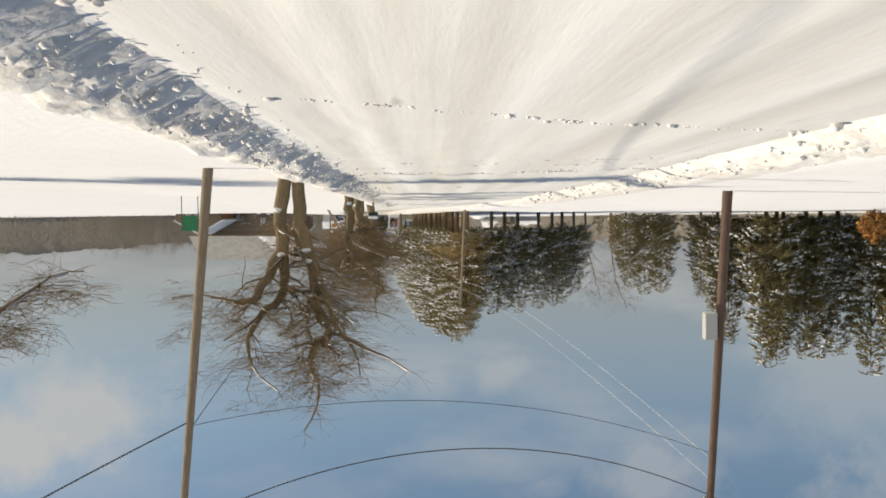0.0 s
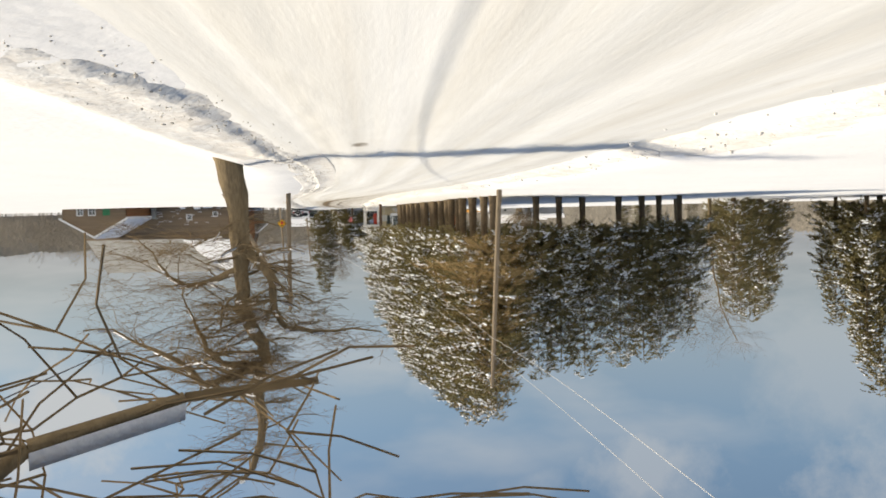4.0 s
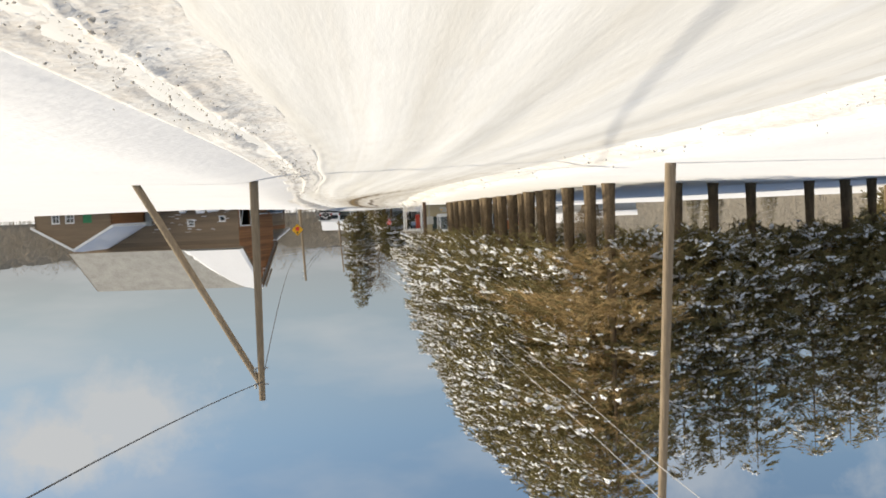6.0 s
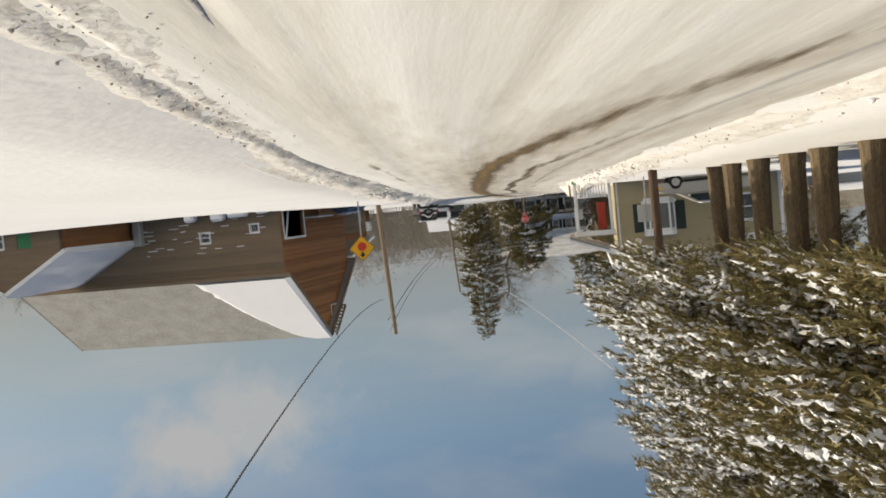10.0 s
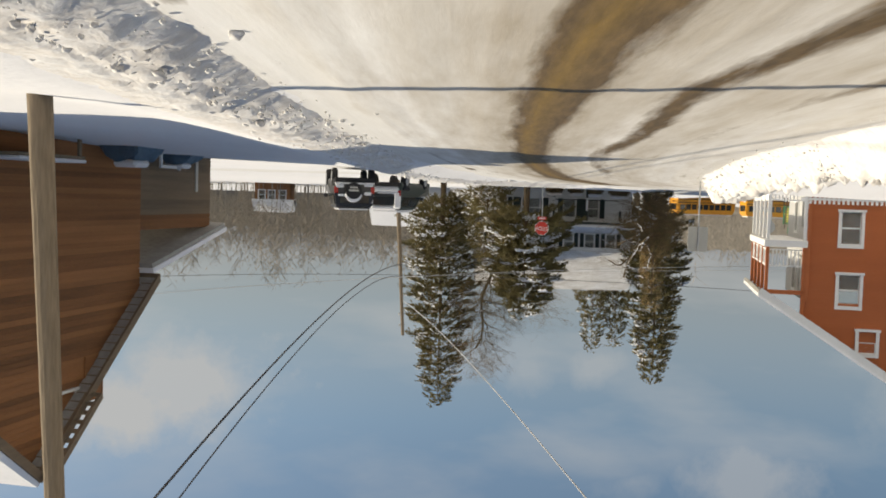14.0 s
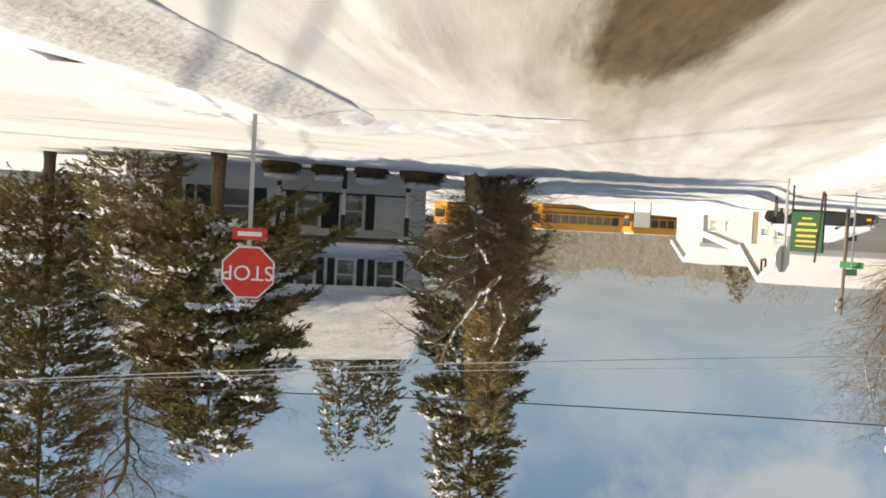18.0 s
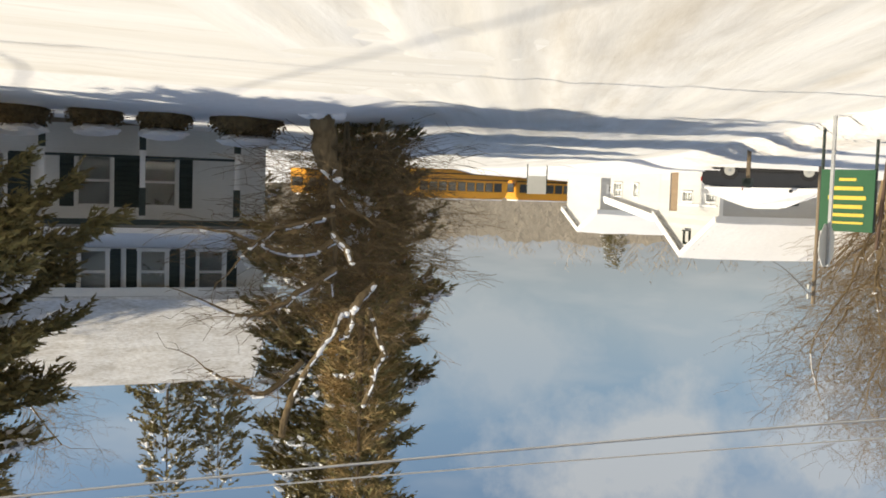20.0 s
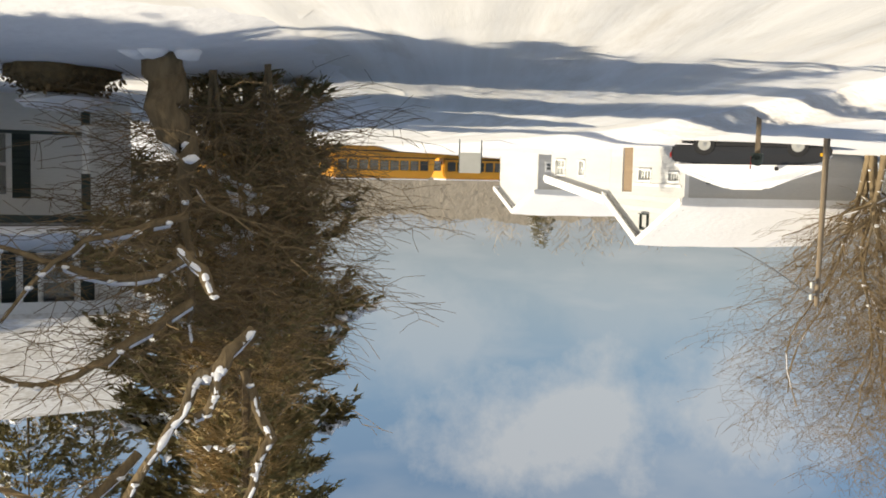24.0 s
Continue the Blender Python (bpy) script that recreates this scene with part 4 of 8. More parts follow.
def bare_tree_meshes(seed, h, girth, fork, lean=0.0, stems=1, spread=0.6, depth=6, snowy=0.5, wide=0.62, sag=0.0, thin=1.0, dense=0.35, lead=1.0, wild=1.0, bones=None, shoots=1.0, laden=()):
    """A leafless tree: a leader with side limbs that branch into fine twigs, and the snow that lies on the limbs."""
    rng = random.Random(seed)
    lv, lf, tv, tf, sv, sf = [], [], [], [], [], []

    def seg(p, q, r0, r1, V, Fc, sides):
        d = (q - p).normalized()
        a = d.cross(Vector((0.3, 0.2, 1.0) if abs(d.z) < 0.9 else (1, 0, 0))).normalized()
        b = d.cross(a)
        n0 = len(V)
        for c, rr in ((p, r0), (q, r1)):
            for k in range(sides):
                t = 6.283 * k / sides
                rk = rr * (1 + 0.12 * math.sin(3 * t + seed + c.z)) if sides > 8 else rr
                V.append(c + a * (math.cos(t) * rk) + b * (math.sin(t) * rk))
        for k in range(sides):
            k2 = (k + 1) % sides
            Fc.append((n0 + k, n0 + k2, n0 + sides + k2, n0 + sides + k))

    def snow_on(p, q, r):
        d = q - p
        w = Vector((-d.y, d.x, 0))
        if w.length < 0.35 * d.length or rng.random() > snowy * (1.0 if r > 0.05 else 0.35):
            return
        w = w.normalized() * r * 0.8
        u = Vector((0, 0, r * 0.7))
        t = Vector((0, 0, r * 0.75 + 0.035))
        n0 = len(sv)
        sv.extend([p + u * 0.7 + w, p + t + u * 0.4, p + u * 0.7 - w, q + u * 0.7 + w, q + t + u * 0.4, q + u * 0.7 - w])
        sf.extend([(n0, n0 + 3, n0 + 4, n0 + 1), (n0 + 1, n0 + 4, n0 + 5, n0 + 2)])

    def heap(p, r):
        """A lump of snow caught in a fork."""
        n0, m = len(sv), 7
        sv.append(p + Vector((0, 0, r * 0.6)))
        for z, w in ((0.42, 0.62), (0.0, 1.0), (-0.45, 0.6)):
            for k in range(m):
                t = 6.283 * (k + 3 * z) / m
                sv.append(p + Vector((math.cos(t) * r * w, math.sin(t) * r * w, z * r)) * rng.uniform(0.8, 1.2))
        for k in range(m):
            k2 = (k + 1) % m
            sf.append((n0, n0 + 1 + k, n0 + 1 + k2))
            for row in (1, 1 + m):
                sf.append((n0 + row + k, n0 + row + m + k, n0 + row + m + k2, n0 + row + k2))

    def limb(p, d, L, r, lvl):
        """One limb: it bends away from each shoot that it puts out, so that it zigzags, and ends in fine twigs."""
        n = min(11 if lvl or thin > 0.8 else 18, max(2 if lvl >= depth else 3, int(L / (0.55 if thin > 0.8 else 0.33, 0.42, 0.34, 0.3, 0.3)[min(lvl, 4)])))
        kink = (0.30 * wild, 0.62, 0.5, 0.38, 0.35)[min(lvl, 4)]
        for k in range(n):
            f = (k + 1) / n
            ang = rng.uniform(0, 6.283)
            away = Vector((math.cos(ang), math.sin(ang), rng.uniform(-0.45, 0.45)))
            rise = 0.10 if lvl == 0 else (-sag * 0.35 if f < 0.6 else 0.16) + (0.05 if lvl > 2 else 0.0)
            d = (d - away * kink * rng.uniform(0.5, 1.2) + Vector((0, 0, rise))).normalized()
            q = p + d * (L / n)
            r2 = max(r * (1 - (1.05 if lvl == 0 and thin <= 1 else 0.75) / n), 0.0035)
            if r > 0.018:
                seg(p, q, r, r2, lv, lf, 10 if r > 0.12 else 6 if r > 0.05 else 4)
                snow_on(p, q, r)
                if r > 0.03 and rng.random() < snowy * 0.3:
                    heap(q + Vector((0, 0, r * 0.8)), min(0.14, r * 1.1 + 0.03))
            else:
                seg(p, q, r, r2, tv, tf, 3)
            if lvl < depth and (k or lvl):
                for s in range(2 if lvl == 0 or (lvl and rng.random() < dense * (1.0 if lvl > 1 else 0.8)) else 1):
                    if s:
                        a2 = ang + rng.uniform(1.6, 4.4)
                        away = Vector((math.cos(a2), math.sin(a2), rng.uniform(-0.3, 0.4)))
                    nd = (d * rng.uniform(0.35, 0.8) + away * (0.55 + spread * 0.5)).normalized()
                    nl = L * rng.uniform(0.34, 0.62) * (1.15 - 0.6 * f) + 0.22
                    if lvl == 0:
                        nl = (L * rng.uniform(0.30, 0.50) * (1.1 - 0.55 * f) + 0.4) * (0.7 + 0.6 * spread)
                    limb(q, nd, min(nl, 3.4), max(r2 * rng.uniform(0.28, 0.48) * (thin if lvl == 0 else 1.0), 0.0042), lvl + 1)
            p, r = q, r2

    def bone(points, reach, heavy):
        """A great limb along a few bends (x, y, z, girth), gnarled, with boughs breaking from it all along."""
        pts = [Vector(c[:3]) for c in points]
        rad = [c[3] for c in points]
        ends = [pts[0] * 2 - pts[1]] + pts + [pts[-1] * 2 - pts[-2]]
        p, r = pts[0], rad[0]
        line = [(p, r)]
        for k in range(len(pts) - 1):
            p0, p1, p2, p3 = ends[k:k + 4]
            for j in (1, 2, 3):
                t = j / 3
                q = 0.5 * (2 * p1 + (p2 - p0) * t + (2 * p0 - 5 * p1 + 4 * p2 - p3) * t * t + (3 * p1 - p0 - 3 * p2 + p3) * t ** 3)
                r2 = rad[k] + (rad[k + 1] - rad[k]) * t
                if k or j > 1:
                    q = q + Vector((rng.uniform(-1, 1), rng.uniform(-1, 1), rng.uniform(-1, 1))) * min(0.09, r2 * 0.6)
                r2 *= rng.uniform(0.92, 1.1)
                line.append((q, r2))
                d = (q - p).normalized()
                snow_on(p, q, r2)
                if rng.random() < snowy * 0.2:
                    t2 = rng.uniform(-2.4, -0.7)
                    heap(q + Vector((math.cos(t2) * r2 * 0.7, math.sin(t2) * r2 * 0.7, r2 * 0.5)), max(0.05, min(0.16, r2 * 0.8)))
                if not heavy and q.z > 1.3:
                    for s in range(1 + int(rng.random() + shoots)):
                        ang = rng.uniform(0, 6.283)
                        nd = (d * rng.uniform(0.1, 0.6) + Vector((math.cos(ang), math.sin(ang) * 0.8, rng.uniform(-0.3, 0.45)))).normalized()
                        limb(q, nd, reach * rng.uniform(0.5, 1.25), min(0.05, r2 * 0.4) * rng.uniform(0.6, 1.0), 2 if rng.random() < 0.6 else 1)
                p, r = q, r2
        if pts[0].z < 0.05:                                   # the flare at the foot
            line.insert(0, (pts[0] - Vector((0, 0, 0.3)), rad[0] * 1.4))
        sleeve(line, lv, lf)
        if heavy:                                             # snow clings along the whole limb
            for k in range(1, len(line) - 1):
                (p0, r0), (p1, r1) = line[k - 1], line[k]
                load = [(p0.lerp(p1, t) + Vector((0, -r0 * 0.55, r0 * 0.25)), r0 * (0.28 + 0.6 * abs(noise.noise((p0.x * 3 + t, p0.z * 3, 1.0))) + 0.12 * math.sin(3.14 * t))) for t in (0.0, 0.35, 0.7, 1.0)]
                if rng.random() < 0.8:
                    sleeve(load, sv, sf)
        if not heavy:
            limb(p, (pts[-1] - pts[-2]).normalized(), reach, r, 2)

    def sleeve(line, V, Fc):
        """One unbroken round skin along a line of (place, girth), lumpy like old bark."""
        sides = 12
        n0 = len(V)
        a = Vector((1, 0, 0))
        for k, (c, r) in enumerate(line):
            d = (line[min(k + 1, len(line) - 1)][0] - line[max(k - 1, 0)][0]).normalized()
            a = (a - d * a.dot(d)).normalized()
            b = d.cross(a)
            for j in range(sides):
                t = 6.283 * j / sides
                rk = r * (1 + 0.10 * math.sin(3 * t + seed) + 0.14 * noise.noise((c + a * math.cos(t) + b * math.sin(t)) * 2.3))
                V.append(c + a * (math.cos(t) * rk) + b * (math.sin(t) * rk))
        for k in range(len(line) - 1):
            for j in range(sides):
                j2 = (j + 1) % sides
                q = n0 + k * sides
                Fc.append((q + j, q + j2, q + sides + j2, q + sides + j))

    if bones:
        for k, points in enumerate(bones):
            bone(points, spread, k in laden)
        if laden:                                             # the drift round its foot
            for dx, dy in ((-0.2, -0.3), (0.15, -0.32), (0.3, -0.1)):
                heap(Vector((dx, dy, -0.04)), 0.17)
        stems = 0
    for s in range(stems):
        a = 6.283 * s / max(stems, 1) + seed
        foot = Vector((math.cos(a), math.sin(a), 0)) * (girth * 1.05 if stems > 1 else 0)
        seg(foot + Vector((0, 0, -0.3)), foot + Vector((0, 0, 0.12)), girth * 1.6, girth * 1.22, lv, lf, 12)
        p, d, r = foot + Vector((0, 0, 0.12)), Vector((lean + 0.15 * math.cos(a) * (stems > 1), 0.15 * math.sin(a) * (stems > 1), 1)).normalized(), girth * 1.22
        n = 4
        for k in range(n):                                    # the clear bole
            d = (d + Vector((rng.uniform(-1, 1), rng.uniform(-1, 1), 0)) * 0.045).normalized()
            q, r2 = p + d * (fork / n), r * 0.94
            seg(p, q, r, r2, lv, lf, 12)
            if rng.random() < snowy:
                t = rng.uniform(-2.2, -0.9)
                heap(q + Vector((math.cos(t), math.sin(t), 0)) * r * 0.95, r * rng.uniform(0.25, 0.6))
            p, r = q, r2
        for k in range(3):                                    # the great limbs of the first fork
            ang = a + 2.1 * k + rng.uniform(-0.4, 0.4)
            nd = (d * rng.uniform(0.45, 0.9) + Vector((math.cos(ang), math.sin(ang), 0.1)) * wide * 1.5).normalized()
            limb(p - d * rng.uniform(0, fork * 0.3), nd, min((h - fork) * rng.uniform(0.62, 0.85), 3.4 if thin > 0.8 or h > 11 else 2.4), r * rng.uniform(0.36, 0.56) * thin, 1)
        limb(p, d, h - fork, r * 0.8 * lead, 0)
    limbs, twigs = py_mesh("trunk", lv, lf, True), py_mesh("crown", tv, tf)
    snow = py_mesh("snow_cover", sv, sf, True) if sv else None
    return limbs, twigs, snow


def bare_tree(kit, x, y, rz, label, group="", k=1.0, bark=None, z=None):
    ob = thing("bare_tree", Matrix.LocRotScale((x, y, ground_z(x, y) - 0.05 if z is None else z), Euler((0, 0, rz)), (k, k, k)), label, "tree", group)
    for name, me, m in (("trunk", kit[0], bark or M_BARK), ("crown", kit[1], M_TWIG), ("snow_cover", kit[2], M_TREESNOW)):
        if me:
            if not me.materials:
                me.materials.append(m)
            tagged(link_mesh(name, me, None, ob), kind="" if name == "trunk" else "stuff")
    return ob


TWIN_KIT = bare_tree_meshes(16, 7.4, 0.2, 1.5, depth=4, spread=1.7, sag=0.2, snowy=0.95, dense=0.55, shoots=0.9, bones=[
    [(0.26, 0, 0, 0.21), (0.41, 0.1, 1.0, 0.215), (0.46, 0.1, 2.4, 0.19), (1.03, 0.0, 3.6, 0.15), (1.6, -0.1, 4.1, 0.10), (2.3, -0.2, 4.0, 0.045)],
    [(0.45, 0.1, 2.4, 0.17), (0.3, 0.3, 3.2, 0.15), (0.62, 0.4, 4.0, 0.13), (1.2, 0.2, 4.6, 0.11), (1.6, 0.0, 5.3, 0.07), (1.5, 0.1, 6.2, 0.035)],
    [(-0.15, 0, 0, 0.215), (-0.2, 0, 1.5, 0.205), (-0.46, -0.1, 2.6, 0.22), (-0.72, 0.0, 3.6, 0.21), (-0.57, 0.2, 4.3, 0.18), (-1.0, 0.3, 4.8, 0.165), (-0.93, 0.2, 5.4, 0.145), (-0.46, 0.1, 6.0, 0.10), (-0.7, 0.0, 6.8, 0.05)],
    [(-0.65, 0, 3.2, 0.12), (-1.1, -0.3, 4.1, 0.10), (-1.45, -0.4, 5.0, 0.08), (-2.3, -0.5, 5.6, 0.045)],
    [(-0.7, 0, 3.5, 0.11), (-0.3, 0.8, 4.3, 0.09), (-0.2, 1.5, 5.4, 0.06)]])
MAPLE_KIT = bare_tree_meshes(4, 4.9, 0.21, 1.5, depth=4, spread=1.1, sag=0.3, snowy=0.95, dense=0.62, shoots=1.0, bones=[
    [(0, 0, 0, 0.235), (0.0, 0, 1.0, 0.2), (0.1, 0.1, 2.0, 0.14), (0.15, 0, 3.2, 0.10), (0.1, -0.1, 4.2, 0.05)],
    [(0.1, 0.05, 2.4, 0.09), (1.0, 0.1, 2.9, 0.075), (1.5, 0.0, 3.05, 0.06), (2.2, -0.2, 2.6, 0.04), (2.8, -0.2, 2.2, 0.025)],
    [(0.12, 0, 3.7, 0.08), (-0.6, 0.1, 3.9, 0.075), (-1.1, 0.2, 4.2, 0.07), (-1.6, 0.2, 4.5, 0.05), (-1.2, 0.2, 5.0, 0.03)],
    [(0.05, 0, 1.9, 0.10), (-0.6, -0.3, 2.4, 0.08), (-1.4, -0.4, 2.8, 0.06), (-2.4, -0.4, 2.95, 0.03)],
    [(0.1, 0.1, 2.6, 0.08), (0.2, 1.0, 3.1, 0.06), (0.5, 1.9, 3.3, 0.04)]])
STOUT_KIT = bare_tree_meshes(9, 9.0, 0.28, 2.3, depth=4, spread=1.45, sag=0.55, snowy=0.55, dense=0.6, shoots=0.7, bones=[
    [(0, 0, 0, 0.34), (-0.13, 0, 1.4, 0.26), (-0.18, 0.05, 2.8, 0.18), (-0.22, 0, 3.6, 0.165), (-0.53, 0, 4.2, 0.16), (-0.7, 0.1, 4.9, 0.16), (-0.53, 0.1, 5.7, 0.14), (-0.6, 0, 6.6, 0.10), (-0.3, 0, 7.6, 0.06)],
    [(-0.58, 0, 5.05, 0.12), (0.05, -0.2, 5.25, 0.10), (0.75, -0.3, 5.4, 0.085), (1.2, -0.3, 4.9, 0.07), (2.3, -0.2, 4.4, 0.04)],
    [(-0.55, 0, 5.0, 0.09), (0.4, 0.2, 5.0, 0.08), (0.9, 0.4, 4.4, 0.06), (1.1, 0.5, 3.9, 0.035)],
    [(-0.2, 0, 1.9, 0.13), (-0.7, -0.1, 2.5, 0.12), (-1.0, -0.2, 2.9, 0.11), (-1.05, -0.2, 3.6, 0.09), (-1.3, -0.1, 4.1, 0.07), (-2.2, 0, 4.2, 0.04)],
    [(-0.2, 0, 2.6, 0.10), (0.7, 0.4, 3.0, 0.07), (1.5, 0.6, 3.0, 0.05), (2.0, 0.6, 2.5, 0.03)]])
OPEN_KIT = bare_tree_meshes(27, 13.2, 0.24, 4.6, depth=4, spread=0.95, wide=0.5, snowy=0.3, dense=0.4, thin=1.35, lead=0.9)
SLENDER_KIT = bare_tree_meshes(21, 12.0, 0.13, 3.4, depth=3, spread=0.45, wide=0.4, snowy=0.25)
bare_tree(TWIN_KIT, 5.85, 34.0, 0.0, "gnarled two-stemmed maple with snow in its forks", "roadside maples", 1.0)
bare_tree(MAPLE_KIT, 5.35, 48.2, 0.0, "old leafless maple with snow patches on its bark", "roadside maples", 1.0)
bare_tree(MAPLE_KIT, 5.5, 54.6, 1.1, "leaning leafless maple beside the snow bank", "roadside maples", 0.95)
bare_tree(MAPLE_KIT, 5.8, 60.6, 2.9, "leafless maple with a snow-capped letterbox before it", "roadside maples", 1.0)
bare_tree(STOUT_KIT, 6.8, 83.0, 0.0, "thick-trunked leafless maple with sweeping low limbs", "roadside maples", 1.0)
bare_tree(MAPLE_KIT, 24.0, 42.0, 2.7, "leafless tree standing back from the verge", "roadside maples", 2.1)
bare_tree(SLENDER_KIT, -21.5, 152.0, 0.0, "tall slender leafless tree behind the spruces", "slender trees", 1.2)
bare_tree(SLENDER_KIT, -26.5, 158.0, 2.0, "tall slender leafless tree behind the spruces", "slender trees", 1.25)
bare_tree(SLENDER_KIT, 18.5, 266.0, 1.0, "spreading leafless tree behind the evergreens", "slender trees", 1.0)
bare_tree(SLENDER_KIT, 15.0, 272.0, 3.0, "spreading leafless tree behind the evergreens", "slender trees", 0.95)
bare_tree(OPEN_KIT, 19.3, 257.0, 4.0, "spreading leafless tree behind the evergreens", "slender trees", 1.0)


def build_far_woods():
    """Leafless woods on the skyline, each tree a stem with a broom of fine twigs."""
    rng = random.Random(8)
    V, Fc = [], []

    def stalk(p, q, w):
        n0 = len(V)
        d = Vector((rng.uniform(-1, 1), rng.uniform(-1, 1), 0)).normalized() * w
        V.extend([p - d, p + d, q]); Fc.append((n0, n0 + 1, n0 + 2))

    def tree(x, y, h, many=20, fine=0.8):
        p = Vector((x, y, ground_z(x, y) - 0.3))
        top = p + Vector((rng.uniform(-.5, .5), rng.uniform(-.5, .5), h))
        stalk(p, p.lerp(top, 0.8), 0.08 * fine)
        for k in range(many):
            f = rng.uniform(0.12, 0.82)
            b, a = p.lerp(top, f), rng.uniform(0, 6.283)
            run = h * rng.uniform(0.16, 0.34) * (1.15 - 0.7 * f)
            tip = b + Vector((math.cos(a) * run, math.sin(a) * run, h * rng.uniform(0.06, 0.2)))
            stalk(b, tip, rng.uniform(0.04, 0.08) * fine)
            for q in range(5):
                c = b.lerp(tip, rng.uniform(0.35, 0.95))
                e = rng.uniform(0.5, 1.3)
                stalk(c, c + Vector((rng.uniform(-e, e), rng.uniform(-e, e), rng.uniform(-0.1, 1.0) * e)), rng.uniform(0.03, 0.08) * fine)

    for i in range(950):                                   # the ridge behind the junction and round to the left
        a = rng.uniform(0.35, 3.0)
        d = rng.uniform(95, 200)
        x, y = 0 + math.cos(a) * d * 1.25, 235 + math.sin(a) * d
        tree(x, y, rng.uniform(4.0, 7.0) + 0.038 * d + 4.0 * noise.noise((x * 0.03, y * 0.03, 1)) + (4.0 if i % 17 == 0 else 0.0))
    for i in range(700):                                   # across the field to the right
        x, y = rng.uniform(95, 330), rng.uniform(215, 330)
        tree(x, y, rng.uniform(8.5, 12.5) + 1.5 * noise.noise((x * 0.03, y * 0.03, 4)))
    for i in range(350):                                    # across the field to the left
        x, y = rng.uniform(-260, -55), rng.uniform(240, 330)
        tree(x, y, rng.uniform(7, 11))
    for i in range(620):                                    # taller trees down the side street
        x, y = rng.uniform(26, 120), rng.uniform(300, 335)
        tree(x, y, rng.uniform(7.5, 12) + 5.0 * max(0.0, noise.noise((x * 0.09, y * 0.09, 5.0)) + 0.3), 20, 0.75)
    tagged(link_mesh("far_woods_hazed", py_mesh("far_woods_hazed", V, Fc), M_FARWOOD_HAZED), "leafless brown woods along the skyline, haze in their colour", "woods", kind="stuff")


build_far_woods()


def build_far_hills():
    """The low wooded rise that closes the view beyond the woods."""
    rng = random.Random(12)
    V, Fc = [], []
    n = 1800
    for i in range(n + 1):
        a = 6.2832 * i / n
        d = 330 + 40 * math.sin(a * 2 + 0.5)
        x, y = 10 + math.cos(a) * d, 200 + math.sin(a) * d
        h = 13.5 + 4.0 * max(0.0, math.cos(a - 0.9)) + 3.0 * noise.noise((x * 0.012, y * 0.012, 2.0)) + 1.6 * noise.noise((x * 0.07, y * 0.07, 3.0)) + 0.9 * noise.noise((x * 0.25, y * 0.25, 3.0)) + rng.uniform(-0.5, 0.5)
        g = ground_z(x, y)
        V += [(x, y, g - 1.0), (x + math.cos(a) * h * 0.3, y + math.sin(a) * h * 0.3, g - 1.0 + h), (x + math.cos(a) * 60, y + math.sin(a) * 60, g + h * 0.8)]
        if i:
            q = 3 * i
            Fc += [(q - 3, q, q + 1, q - 2), (q - 2, q + 1, q + 2, q - 1)]
    tagged(link_mesh("backdrop", py_mesh("backdrop", V, Fc), M_RISE_HAZED), "low wooded rise closing the view, haze in its colour", "backdrop", kind="structure")


build_far_hills()


# ---- poles and cables ----
def utility_pole(x, y, z, top, r, material, label, arm=None):
    ob = thing("utility_pole", Matrix.Translation((x, y, z)), label, "utility pole", "utility poles")
    t = Vector(top) - Vector((x, y, z))
    part("pole", rod((0, 0, -0.4), t, r, r * 0.68, 14), material, ob)
    for f in (0.86, 0.93):
        c = t * f
        part("bracket", rod(c + Vector((-0.22, 0, 0)), c + Vector((0.22, 0, 0)), 0.025, seg=6), M_METAL, ob)
        part("insulator", rod(c + Vector((0.2, 0, 0)), c + Vector((0.2, 0, 0.14)), 0.05, 0.035, 8), M_SIGNBACK, ob)
    if arm:
        c = t * arm
        part("crossarm", boxes((c.x - 0.9, c.x + 0.9, c.y - 0.06, c.y + 0.06, c.z - 0.07, c.z + 0.07), bevel=0.01), M_POLE_DARK, ob)
    return ob


TOPS = {"a": (8.6, 29.5, 10.6), "b": (-7.75, 34.0, 12.0), "c": (-1.25, 113.0, 11.7), "d": (10.5, 117.3, 7.6), "e": (7.72, 171.1, 11.9), "f": (22.33, 192.9, 9.4), "g": (25.5, 247.0, 12.2), "h": (-7.1, 253.2, 6.3), "i": (0.86, 238.7, 8.55)}
utility_pole(7.5, 29.5, -0.85, TOPS["a"], 0.15, M_POLE, "grey weathered utility pole leaning beside the road")
pl = utility_pole(-8.45, 34.0, -0.25, TOPS["b"], 0.17, M_POLE_DARK, "dark leaning utility pole with a grey box")
part("meter_box", boxes((0.42, 0.84, -0.2, 0.15, 4.35, 5.25), bevel=0.03), M_SIGNBACK, pl, "grey metal equipment box")
utility_pole(-1.9, 113.0, 0.5, TOPS["c"], 0.155, M_POLE, "pale leaning utility pole before the spruces")
pd = utility_pole(10.42, 117.3, 0.15, TOPS["d"], 0.15, M_POLE, "weathered pole propped by a slanting brace")
part("brace", rod((4.4, 0.4, -0.45), (0.08, 0.05, 7.0), 0.13, 0.10, 12), M_POLE, pd, "slanting timber prop")
utility_pole(7.79, 171.15, 0.7, TOPS["e"], 0.17, M_POLE_DARK, "dark utility pole at the end of the spruces")
utility_pole(22.62, 192.7, 1.2, TOPS["f"], 0.16, M_POLE, "pale timber utility pole beside the barn")
utility_pole(26.2, 247.0, 1.3, TOPS["g"], 0.16, M_POLE, "tall utility pole at the side street")
utility_pole(1.2, 238.7, ground_z(1.2, 238.7) - 0.1, TOPS["i"], 0.14, M_POLE, "brown timber utility pole across the junction")
